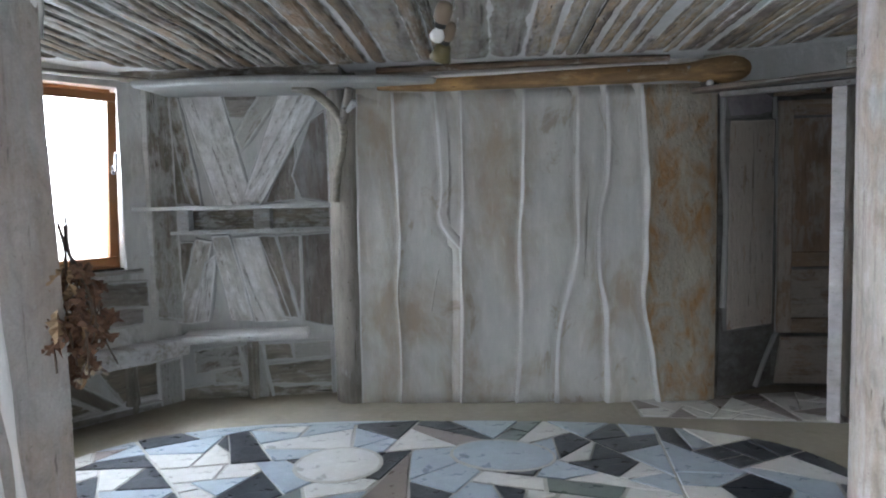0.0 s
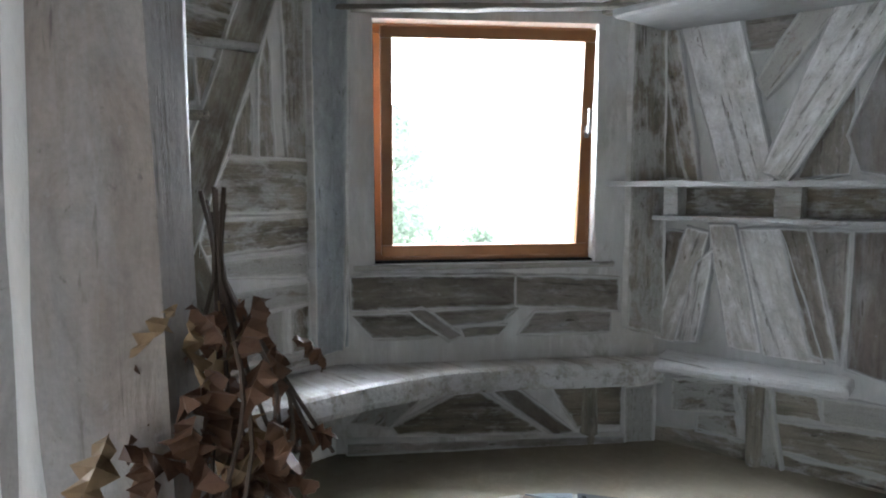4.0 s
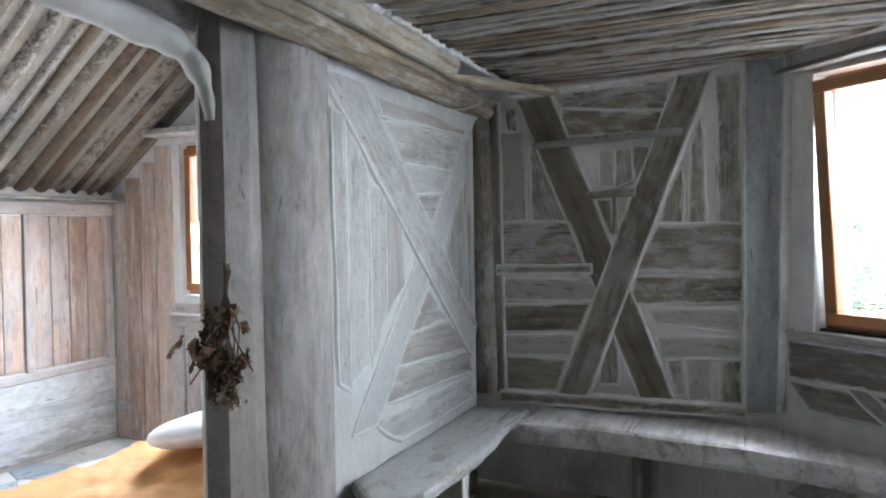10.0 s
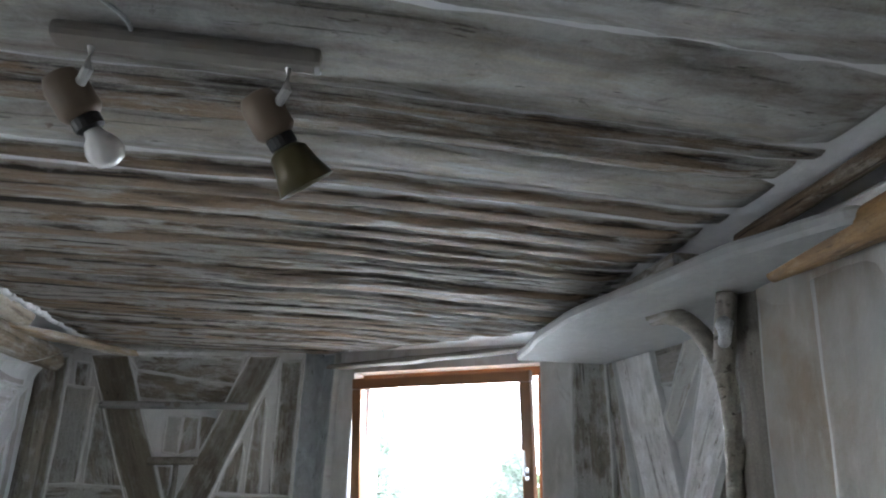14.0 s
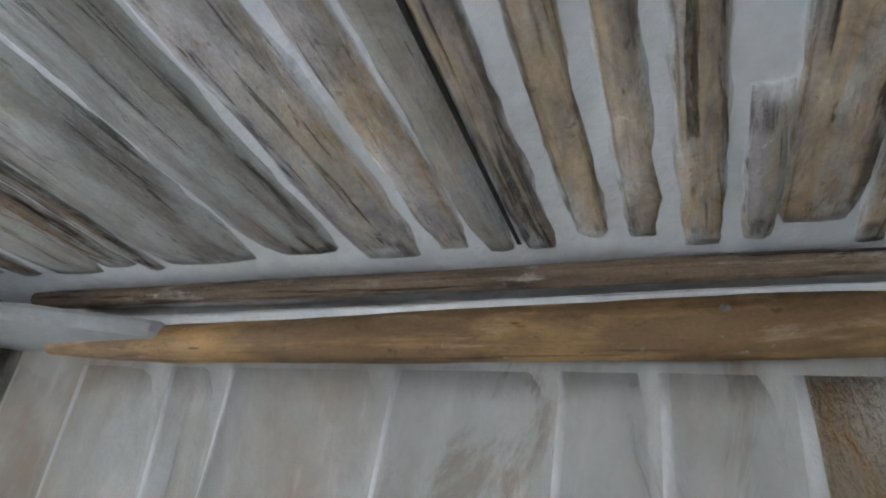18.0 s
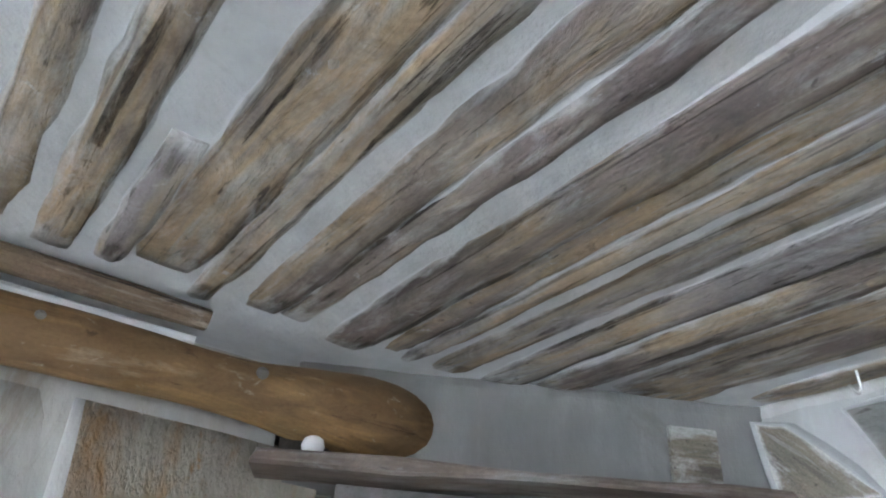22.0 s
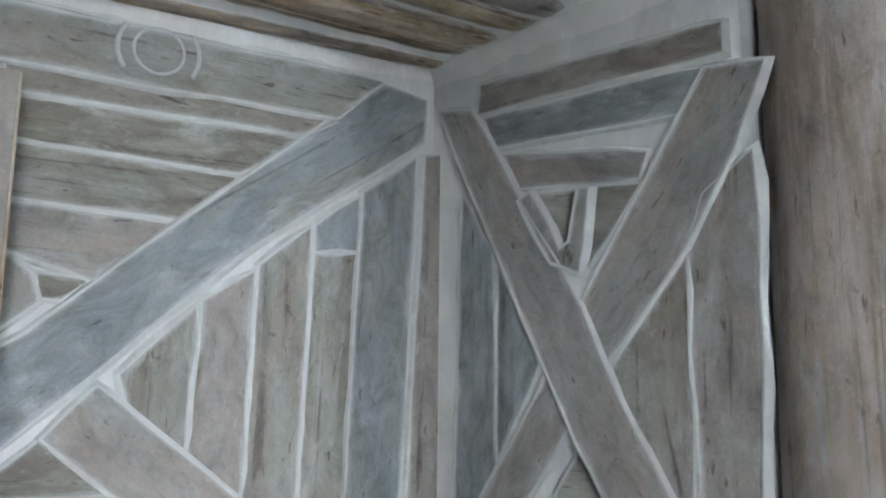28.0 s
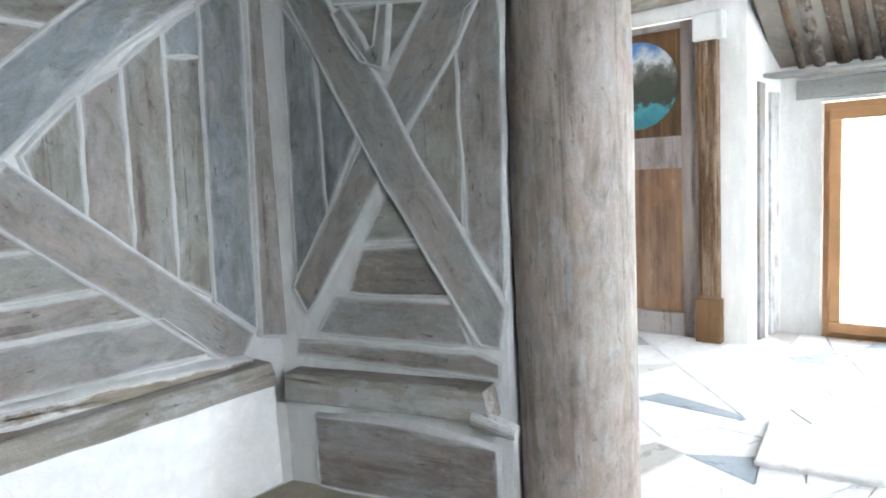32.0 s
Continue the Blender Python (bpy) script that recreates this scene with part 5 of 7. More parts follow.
timber("A", "board", "wood_pale", 0.012, (0.37, 1.90), (0.44, 1.89), (0.46, 0.82), (0.39, 0.86))
timber("A", "brace", "wood_lime", 0.016, (0.30, 2.05), (0.56, 2.08), (1.70, 0.92), (1.65, 0.75))
timber("A", "brace", "wood_lime", 0.008, (0.48, 0.63), (0.66, 0.63), (1.61, 1.75), (1.57, 1.92))
timber("A", "board", "wood_lime", 0.008, (0.73, 1.91), (1.57, 1.93), (1.45, 1.76), (0.88, 1.75))
timber("A", "board", "wood_lime", 0.008, (0.90, 1.74), (1.43, 1.74), (1.34, 1.64), (1.04, 1.62))
timber("A", "board", "wood_lime", 0.008, (1.05, 1.60), (1.30, 1.62), (1.22, 1.49), (1.17, 1.49))
timber("A", "board", "wood_lime", 0.008, (0.47, 1.86), (0.61, 1.70), (0.60, 0.89), (0.47, 0.83))
timber("A", "board", "wood_lime", 0.008, (0.64, 1.63), (0.75, 1.62), (0.75, 1.07), (0.63, 0.89))
timber("A", "board", "wood_lime", 0.008, (0.76, 1.59), (0.90, 1.46), (0.91, 1.20), (0.76, 1.08))
timber("A", "board", "wood_lime", 0.008, (1.37, 1.34), (1.56, 1.69), (1.62, 0.99), (1.39, 1.23))
timber("A", "board", "wood_lime", 0.008, (1.15, 1.15), (1.35, 0.99), (0.98, 0.98))
timber("A", "board", "wood_lime", 0.008, (0.97, 0.96), (1.38, 0.97), (1.62, 0.80), (0.84, 0.84))
timber("A", "board", "wood_lime", 0.008, (0.83, 0.83), (1.62, 0.77), (1.65, 0.67), (0.75, 0.70))
timber("A", "board", "wood_lime", 0.014, (0.66, 0.62), (1.64, 0.64), (1.66, 0.52), (0.86, 0.51))
timber("D", "brace", "wood_dark", 0.03, (-0.03, 2.08), (0.05, 2.12), (0.18, 1.36), (0.13, 1.36))
timber("D", "brace", "brace_white", 0.028, (0.08, 2.12), (0.34, 2.12), (0.52, 1.36), (0.30, 1.36))
timber("D", "brace", "wood_dark", 0.03, (0.44, 1.82), (0.63, 2.13), (0.76, 2.12), (0.48, 1.74))
timber("D", "brace", "brace_white", 0.034, (0.75, 2.11), (1.01, 2.10), (0.58, 1.36), (0.48, 1.40))
timber("D", "board", "board_grey", 0.012, (0.37, 2.10), (0.59, 2.10), (0.57, 1.96), (0.40, 1.96))
timber("D", "board", "wood_rose", 0.02, (0.95, 1.92), (1.04, 1.98), (1.07, 1.36), (0.87, 1.40), (0.82, 1.55))
timber("D", "board", "board_grey", 0.012, (0.75, 1.73), (0.83, 1.77), (0.82, 1.39), (0.63, 1.37))
timber("D", "board", "board_grey", 0.02, (-0.20, 2.15), (-0.07, 2.15), (-0.06, 1.36), (-0.18, 1.36))
timber("D", "board", "wood_grey", 0.012, (-0.04, 1.97), (0.01, 1.97), (0.11, 1.37), (-0.03, 1.37))
timber("D", "brace", "brace_white", 0.028, (0.14, 1.12), (0.24, 1.10), (0.10, 0.54), (-0.01, 0.55))
timber("D", "brace", "brace_white", 0.04, (0.20, 0.95), (0.27, 1.02), (0.20, 0.56), (0.10, 0.55))
timber("D", "brace", "brace_white", 0.034, (0.25, 1.14), (0.36, 1.14), (0.50, 0.55), (0.36, 0.56))
timber("D", "brace", "brace_white", 0.028, (0.39, 1.12), (0.56, 1.13), (0.76, 0.54), (0.52, 0.54))
timber("D", "brace", "board_grey", 0.03, (0.57, 1.13), (0.67, 1.13), (0.81, 0.56), (0.72, 0.57))
timber("D", "board", "board_grey", 0.016, (0.69, 1.13), (0.84, 1.13), (0.83, 0.54), (0.79, 0.74))
timber("D", "board", "wood_rose", 0.01, (0.86, 1.13), (1.05, 1.14), (1.06, 0.49), (0.86, 0.53))
timber("D", "board", "board_grey", 0.012, (-0.01, 1.10), (0.12, 1.10), (0.04, 0.83), (0.00, 0.69))
timber("D", "brace", "wood_grey", 0.03, (0.40, 0.37), (0.55, 0.38), (0.62, -0.07), (0.53, -0.06))
timber("D", "board", "wood_dark", 0.02, (0.09, 0.34), (0.38, 0.37), (0.40, 0.23), (0.09, 0.18))
timber("D", "board", "wood_dark", 0.015, (0.22, 0.18), (0.39, 0.21), (0.41, 0.11), (0.22, 0.10))
timber("D", "board", "wood_grey", 0.012, (-0.02, 0.07), (0.21, 0.10), (0.49, 0.08), (0.51, -0.05), (-0.01, -0.03))
timber("D", "board", "wood_grey", 0.012, (0.57, 0.37), (0.75, 0.37), (0.76, 0.27), (0.58, 0.26))
timber("D", "board", "wood_grey", 0.012, (0.77, 0.37), (1.03, 0.38), (1.03, 0.27), (0.78, 0.26))
timber("D", "board", "wood_grey", 0.012, (0.59, 0.22), (1.03, 0.25), (1.03, 0.08), (0.60, 0.09))
timber("D", "board", "wood_dark", 0.012, (0.60, 0.07), (1.03, 0.06), (1.04, -0.07), (0.62, -0.07))
timber("D", "post", "wood_dark", 0.03, (-0.18, 0.33), (-0.04, 0.34), (-0.03, -0.01), (-0.18, -0.04))
timber("C", "post", "post_blue", 0.05, (-0.07, 2.23), (0.09, 2.23), (0.04, 0.54), (-0.11, 0.53))
timber("C", "post", "wood_grey", 0.04, (1.49, 2.20), (1.64, 2.20), (1.67, 0.57), (1.49, 0.62))
timber("C", "board", "board_grey", 0.02, (0.09, 0.89), (0.90, 0.88), (0.90, 0.74), (0.09, 0.73))
timber("C", "board", "board_grey", 0.02, (0.91, 0.88), (1.44, 0.86), (1.44, 0.70), (0.91, 0.74))
timber("C", "board", "board_grey", 0.014, (0.44, 0.71), (0.91, 0.72), (0.84, 0.66), (0.56, 0.64))
timber("C", "board", "board_grey", 0.014, (0.09, 0.70), (0.38, 0.70), (0.55, 0.59), (0.19, 0.59))
timber("C", "board", "board_grey", 0.014, (1.01, 0.69), (1.40, 0.70), (1.40, 0.59), (0.93, 0.59))
timber("C", "board", "board_grey", 0.014, (0.63, 0.62), (0.86, 0.63), (0.82, 0.59), (0.65, 0.58))
timber("C", "brace", "board_grey", 0.02, (0.37, 0.72), (0.43, 0.73), (0.63, 0.59), (0.57, 0.57))
timber("C", "board", "wood_dark", 0.012, (0.07, 0.16), (0.26, 0.34), (0.47, 0.32), (0.27, 0.13))
timber("C", "brace", "board_grey", 0.02, (0.77, 0.32), (0.88, 0.32), (1.21, 0.07), (1.12, 0.05))
timber("C", "board", "wood_dark", 0.012, (0.28, 0.13), (0.69, 0.32), (1.05, 0.07), (0.31, 0.09))
timber("C", "board", "wood_dark", 0.012, (1.10, 0.31), (1.47, 0.30), (1.47, 0.09), (1.24, 0.09))
timber("C", "post", "wood_dark", 0.03, (1.49, 0.29), (1.64, 0.30), (1.64, -0.03), (1.50, -0.01))
timber("C", "rail", "board_grey", 0.04, (0.06, 0.06), (1.48, 0.03), (1.48, -0.00), (0.06, 0.01))
timber("F", "brace", "wash_rose", 0.02, (0.76, 1.29), (1.51, 0.64), (1.44, 0.54), (1.34, 0.61), (0.99, 0.90), (0.66, 1.18))
timber("F", "board", "wash_green", 0.014, (0.81, 1.32), (0.97, 1.48), (0.96, 1.12), (0.84, 1.22))
timber("F", "board", "wash_rose", 0.014, (0.99, 1.50), (1.11, 1.58), (1.10, 1.01), (0.97, 1.11))
timber("F", "board", "wash_green", 0.014, (1.13, 1.60), (1.26, 1.71), (1.24, 0.90), (1.11, 1.00))
timber("F", "board", "wash_green", 0.012, (1.28, 1.64), (1.40, 1.65), (1.37, 0.81), (1.25, 0.89))
timber("F", "board", "wash_blue", 0.014, (1.28, 1.72), (1.40, 1.81), (1.40, 1.66), (1.28, 1.65))
timber("F", "board", "wash_blue", 0.018, (1.42, 1.83), (1.58, 1.95), (1.53, 0.66), (1.38, 0.79))
timber("F", "post", "wash_rose", 0.035, (1.61, 1.96), (1.73, 1.98), (1.70, 0.60), (1.55, 0.63))
timber("F", "board", "wash_green", 0.014, (0.54, 1.08), (0.65, 1.17), (0.80, 1.05), (0.54, 1.06))
timber("F", "board", "wash_green", 0.014, (0.54, 1.04), (0.81, 1.03), (0.99, 0.91), (0.54, 0.91))
timber("F", "board", "wash_rose", 0.014, (0.54, 0.88), (1.00, 0.88), (1.14, 0.79), (0.53, 0.80))
timber("F", "board", "wash_rose", 0.016, (0.54, 0.78), (1.17, 0.76), (1.33, 0.61), (0.54, 0.63))
timber("F", "rail", "wood_dark", 0.06, (0.54, 0.60), (1.47, 0.55), (1.47, 0.51), (0.54, 0.57))
timber("F", "plate", "wash_green", 0.03, (0.19, 2.18), (1.46, 2.17), (1.35, 2.07), (1.32, 2.04), (0.25, 2.05))
timber("F", "board", "wash_green", 0.02, (0.52, 2.04), (1.32, 2.03), (1.23, 1.98), (0.53, 1.98))
timber("F", "board", "wash_green", 0.014, (0.54, 1.96), (1.21, 1.96), (1.06, 1.85), (0.54, 1.87))
timber("F", "board", "wash_green", 0.014, (0.54, 1.85), (1.05, 1.83), (0.92, 1.71), (0.55, 1.73))
timber("F", "board", "wash_rose", 0.014, (0.55, 1.71), (0.89, 1.69), (0.73, 1.55), (0.55, 1.61))
timber("F", "board", "wash_green", 0.012, (0.62, 1.55), (0.72, 1.54), (0.67, 1.50), (0.63, 1.50))
timber("F", "board", "wash_green", 0.014, (0.54, 1.60), (0.60, 1.55), (0.62, 1.49), (0.54, 1.42))
timber("F", "brace", "wash_blue", 0.024, (1.47, 2.16), (1.61, 2.14), (1.60, 2.01), (1.08, 1.64), (0.81, 1.39), (0.53, 1.13), (0.53, 1.36), (0.61, 1.41), (0.93, 1.70), (1.34, 2.05))
timber("F", "board", "wood_dark", 0.03, (0.0, 2.19), (0.06, 2.17), (0.21, 2.02), (0.03, 2.02))
timber("G", "brace", "wash_rose", 0.018, (0.73, 1.76), (0.88, 2.0), (1.0, 1.98), (0.93, 1.81), (0.82, 1.62), (0.61, 1.36), (0.15, 0.71), (0.10, 0.80), (0.43, 1.29), (0.55, 1.49))
timber("G", "brace", "wash_rose", 0.026, (0.05, 2.10), (0.18, 2.07), (0.51, 1.55), (0.71, 1.17), (0.95, 0.75), (0.93, 0.62), (0.87, 0.63), (0.54, 1.17))
timber("G", "board", "wash_rose", 0.014, (0.30, 1.92), (0.73, 1.84), (0.71, 1.79), (0.34, 1.82))
timber("G", "board", "wash_green", 0.014, (0.36, 1.79), (0.71, 1.77), (0.57, 1.60), (0.47, 1.61))
timber("G", "brace", "wash_rose", 0.03, (0.40, 1.79), (0.49, 1.63), (0.53, 1.65), (0.56, 1.78), (0.58, 1.78), (0.55, 1.58), (0.47, 1.61), (0.37, 1.78))
timber("G", "board", "wash_blue", 0.012, (0.14, 1.82), (0.25, 1.65), (0.26, 1.05), (0.11, 0.84))
timber("G", "board", "wash_blue", 0.014, (0.28, 1.60), (0.41, 1.35), (0.27, 1.09))
timber("G", "board", "wash_rose", 0.014, (0.83, 1.60), (0.87, 1.72), (0.97, 1.80), (0.95, 0.81), (0.84, 0.98))
timber("G", "board", "wash_green", 0.014, (0.63, 1.34), (0.82, 1.59), (0.81, 1.00), (0.71, 1.19))
timber("G", "board", "wash_green", 0.012, (0.54, 1.15), (0.66, 0.99), (0.43, 0.98))
timber("G", "board", "wash_rose", 0.014, (0.42, 0.94), (0.67, 0.95), (0.75, 0.79), (0.35, 0.79))
timber("G", "board", "wash_rose", 0.014, (0.29, 0.76), (0.76, 0.75), (0.81, 0.62), (0.20, 0.63))
timber("G", "board", "wash_rose", 0.016, (0.10, 0.58), (0.84, 0.58), (0.92, 0.55), (0.92, 0.51), (0.09, 0.54))
timber("G", "plate", "wash_rose", 0.022, (0.22, 2.14), (0.92, 2.09), (0.92, 2.03), (0.21, 2.06))
timber("G", "board", "wash_blue", 0.014, (0.23, 2.04), (0.88, 2.005), (0.82, 1.92), (0.27, 1.95))
timber("A", "plate", "wood_lime", 0.008, (0.68, 2.10), (1.62, 2.09), (1.60, 1.96), (0.74, 1.94))
timber("A", "board", "wood_lime", 0.008, (1.60, 1.90), (1.66, 1.95), (1.67, 1.02), (1.63, 1.06))

# ---------------- window in the corner ----------------
def bar(name, x0, x1, y0, y1, z0, z1, material, parent, bevel=0.006, at=None):
    bm = box_bm(x0, x1, y0, y1, z0, z1, bevel)
    m = parent.matrix_world @ (at or Matrix()) if parent else (at or Matrix())
    return part(name, bm, material, parent, at=m)


def window_unit(name, wall, u0, u1, v0, v1, w, tilt, label, material, fw=0.048, sw=0.058, handle=True):
    """A wooden window: fixed frame in the wall, a sash hinged at its foot and tilted inwards, a pane and a handle."""
    ob = new(name)
    ob.matrix_world = wall.basis(u0, v0, w)
    tagged(ob, label, "window", kind="structure")
    W, Hh = u1 - u0, v1 - v0
    bar("window_frame", 0, W, 0, fw, -0.03, 0.04, material, ob)
    bar("window_frame", 0, W, Hh - fw, Hh, -0.03, 0.04, material, ob)
    bar("window_frame", 0, fw, fw, Hh - fw, -0.03, 0.04, material, ob)
    bar("window_frame", W - fw, W, fw, Hh - fw, -0.03, 0.04, material, ob)
    t = Matrix.Translation((fw - 0.015, fw - 0.015, 0.045)) @ Matrix.Rotation(radians(tilt), 4, "X")
    SW, SH = W - 2 * fw + 0.03, Hh - 2 * fw + 0.03
    sash = part("sash", join_bm(box_bm(0, SW, 0, sw, 0, 0.055, 0.008), box_bm(0, SW, SH - sw, SH, 0, 0.055, 0.008), box_bm(0, sw, sw, SH - sw, 0.001, 0.054, 0.008), box_bm(SW - sw, SW, sw, SH - sw, 0.001, 0.054, 0.008)),
                material, ob, at=ob.matrix_world @ t)
    pane = part("pane", box_bm(sw - 0.01, SW - sw + 0.01, sw - 0.01, SH - sw + 0.01, 0.022, 0.028), M["glass"], sash, at=ob.matrix_world @ t)
    pane.visible_shadow = False
    if handle:
        hm = ob.matrix_world @ t @ Matrix.Translation((SW - sw / 2, SH * 0.56, 0.055))
        part("handle", join_bm(box_bm(-0.012, 0.012, -0.03, 0.03, 0, 0.008, 0.003), box_bm(-0.008, 0.008, -0.008, 0.008, 0.008, 0.04, 0.002), box_bm(-0.009, 0.009, -0.008, 0.11, 0.034, 0.048, 0.004)), M["chrome"], sash, "chrome window handle turned up", at=hm)
    return ob


window_unit("window_1", C, 0.205, 1.315, 0.955, 2.125, -0.13, 5.2, "brown wooden window with its sash tilted inwards", M["frame_wood"])
sill = part("window_sill", slab_bm([(0, 0), (1.30, 0), (1.30, 0.20), (0, 0.20)], 0.03, 0.008, 0.15, 0.006, 2.0), M["wood_white"], at=Matrix.LocRotScale(C.p(0.10, 0.925, -0.14), Euler((0, 0, math.atan2(C.along.y, C.along.x))), None) @ Matrix.Rotation(math.pi, 4, "X") @ Matrix.Translation((0, 0, -0.03)))
for u0, u1, v0, v1 in ((0.20, 0.204, 0.95, 2.13), (1.316, 1.32, 0.95, 2.13), (0.204, 1.316, 2.126, 2.13)):
    part("reveal", box_bm(u0, u1, v0, v1, -0.085, -0.002), M["plaster"], wall_c, at=C.basis(0, 0, 0))
# black strip painted in for the shadow line under the frame
part("seal", box_bm(0.204, 1.316, 0.951, 0.962, -0.085, -0.04), M["gap"], wall_c, at=C.basis(0, 0, 0))
tagged(sill, "white-limed board under the window", "window sill", kind="structure")


# ---------------- benches ----------------
def live_seat(name, outline_pts, top, thick, material, parent, seed):
    """A thick plank seat lying flat, from its outline, with a rounded waney edge."""
    o = outline(outline_pts, 0.07, 0.012, seed)
    area = sum(o[i - 1].x * o[i].y - o[i].x * o[i - 1].y for i in range(len(o)))
    if area < 0:
        o.reverse()
    n = len(o)
    bm = bmesh.new()
    rings = []
    for inset, z in ((0.012, -thick), (0.0, -thick * 0.75), (0.0, -thick * 0.35), (0.006, -thick * 0.1), (0.022, 0.0)):
        ring = []
        for i in range(n):
            t = o[(i + 1) % n] - o[i - 1]
            nor = Vector((-t.y, t.x))
            nor = nor.normalized() if nor.length > 1e-9 else nor
            q = o[i] + nor * (inset + 0.004 * noise.noise(Vector((o[i].x * 6, o[i].y * 6, z * 30 + seed))))
            ring.append(bm.verts.new((q.x, q.y, top + z)))
        rings.append(ring)
    for a, b in zip(rings, rings[1:]):
        for i in range(n):
            bm.faces.new((a[i], a[(i + 1) % n], b[(i + 1) % n], b[i]))
    bm.faces.new(rings[0][::-1])
    bm.faces.new(rings[-1])
    return part(name, bm, material, parent)


hood = live_seat("trim", [(0.56, 4.70), (1.0, 4.66), (1.42, 4.675), (1.80, 4.76), (2.15, 4.83), (2.41, 4.945), (2.455, 5.0), (2.38, 5.055), (1.87, 5.07), (1.80, 5.33), (0.58, 5.16)], 2.140, 0.045, M["lime_wall"], None, 14.0)
tagged(hood, "wide smooth limed board over the shelf recess, tapering along the beam", "board", kind="structure")
bench = thing("corner_bench", (0.0, 3.4, 0.0), "long curved bench of a waney white-limed plank under the window", "bench")
live_seat("seat", [(-0.40, 2.66), (-0.02, 2.62), (-0.05, 3.0), (0.0, 3.38), (0.015, 3.75), (0.09, 4.08), (0.25, 4.38), (0.46, 4.64), (0.60, 4.83), (0.70, 5.02), (0.62, 5.16), (-0.40, 3.80)], 0.465, 0.115, M["bench_white"], bench, 1.0)
for u, v in ((-0.12, 3.2), (0.50, 4.86)):
    part("support", log_bm(0.36, 0.05, 0.045, 1, 10, 0.1, u), M["wood_grey"], bench, at=Matrix.Translation((u - 0.14, v, 0)) @ Matrix.Rotation(-math.pi / 2, 4, "Y"))
bench2 = thing("shelf_bench", (1.1, 5.1, 0.0), "short white-limed plank bench below the shelves", "bench")
live_seat("seat", [(0.70, 4.90), (1.09, 4.98), (1.50, 5.07), (1.46, 5.30), (0.62, 5.17)], 0.488, 0.05, M["bench_white"], bench2, 2.0)
part("support", log_bm(0.42, 0.035, 0.04, 1, 10, 0.1, 4.0), M["wood_grey"], bench2, at=Matrix.Translation((1.08, 5.18, 0)) @ Matrix.Rotation(-math.pi / 2, 4, "Y"))
bench3 = thing("wall_bench", (0.5, 2.5, 0.0), "rough white-limed plank bench along the brace wall", "bench")
live_seat("seat", [(-0.26, 2.31), (1.02, 2.30), (1.16, 2.46), (1.02, 2.62), (0.50, 2.645), (0.02, 2.60), (-0.05, 2.615), (-0.26, 2.615)], 0.470, 0.06, M["wood_lime"], bench3, 3.0)
part("support", box_bm(0.55, 0.62, 2.32, 2.60, 0.0, 0.41, 0.01), M["wood_grey"], bench3)
part("support", box_bm(0.98, 1.04, 2.35, 2.58, 0.0, 0.41, 0.01), M["wood_grey"], bench3)

# ---------------- rails of the east bench ----------------
rail_f = plank("east_rail", tuple(F.p(0.05, 0.45, 0.02)), tuple(F.p(1.53, 0.45, 0.02)), 0.095, 0.11, M["wood_pale"], "squared limed rail along the east wall", "rail", "structure", 3.0)
rail_g = plank("southeast_rail", tuple(G.p(0.09, 0.38, 0.02)), tuple(G.p(0.93, 0.385, 0.02)), 0.11, 0.10, M["wood_pale"], "squared limed rail with a knobbed end", "rail", "structure", 7.0)
knob = part("rail_knob", log_bm(0.16, 0.035, 0.03, 0.8, 12, 0.4, 9.0), M["wood_white"], rail_g, at=G.basis(0.86, 0.40, 0.10, 0.8, -0.2))
timber("G", "board", "wood_rose", 0.03, (0.16, 0.02), (0.90, 0.02), (0.90, 0.25), (0.55, 0.29), (0.16, 0.29))


for wall, owner, u0, u1, v in ((F, wall_f, 0.45, 1.60, 0.43),):
    on_wall("plaster_field", wall, [(u0, 0.01), (u1, 0.01), (u1, v), (u0, v)], 0.008, M["white_plaster"], owner)


# ---------------- shelves ----------------
def wall_shelf(name, wall, u0, u1, v, depth, thick, material, label, seed):
    ob = part(name, slab_bm([(0, 0), (u1 - u0, 0), (u1 - u0 - 0.01, depth * 0.93), ((u1 - u0) * 0.5, depth * 1.04), (0.015, depth)], thick, 0.005, 0.1, 0.008, seed), material,
              at=Matrix((wall.along, wall.out, wall.along.cross(wall.out))).transposed().to_4x4())
    m = ob.matrix_world.copy()
    m.translation = wall.p(u0, v, 0)
    ob.matrix_world = m
    return tagged(ob, label, "shelf", group="plank shelves")


SH = thing("shelf_unit", tuple(D.p(0.5, 1.15, 0)), "two white-limed plank shelves with blocks between", "shelf")
up = wall_shelf("upper_board", D, -0.22, 1.12, 1.356, 0.22, 0.028, M["wood_white"], "", 1.0)
lo = wall_shelf("lower_board", D, 0.0, 1.09, 1.188, 0.17, 0.022, M["wood_white"], "", 2.0)
for o in (up, lo):
    for k in list(o.keys()):
        del o[k]
    o.parent, o.matrix_parent_inverse = SH, SH.matrix_world.inverted()
part("block", box_bm(0.06, 0.13, 1.188, 1.328, 0.02, 0.14, 0.006), M["wood_white"], SH, at=D.basis(0, 0, 0))
part("block", box_bm(0.56, 0.67, 1.188, 1.328, 0.02, 0.15, 0.006), M["wood_white"], SH, at=D.basis(0, 0, 0))
part("batten", box_bm(0.0, 1.09, 1.19, 1.32, 0.0, 0.016, 0.003), M["wood_dark"], SH, at=D.basis(0, 0, 0))
edge = part("edge_batten", box_bm(1.06, 1.10, 0.47, 2.05, 0.02, 0.12, 0.015), M["wood_white"], wall_d, at=D.basis(0, 0, 0))

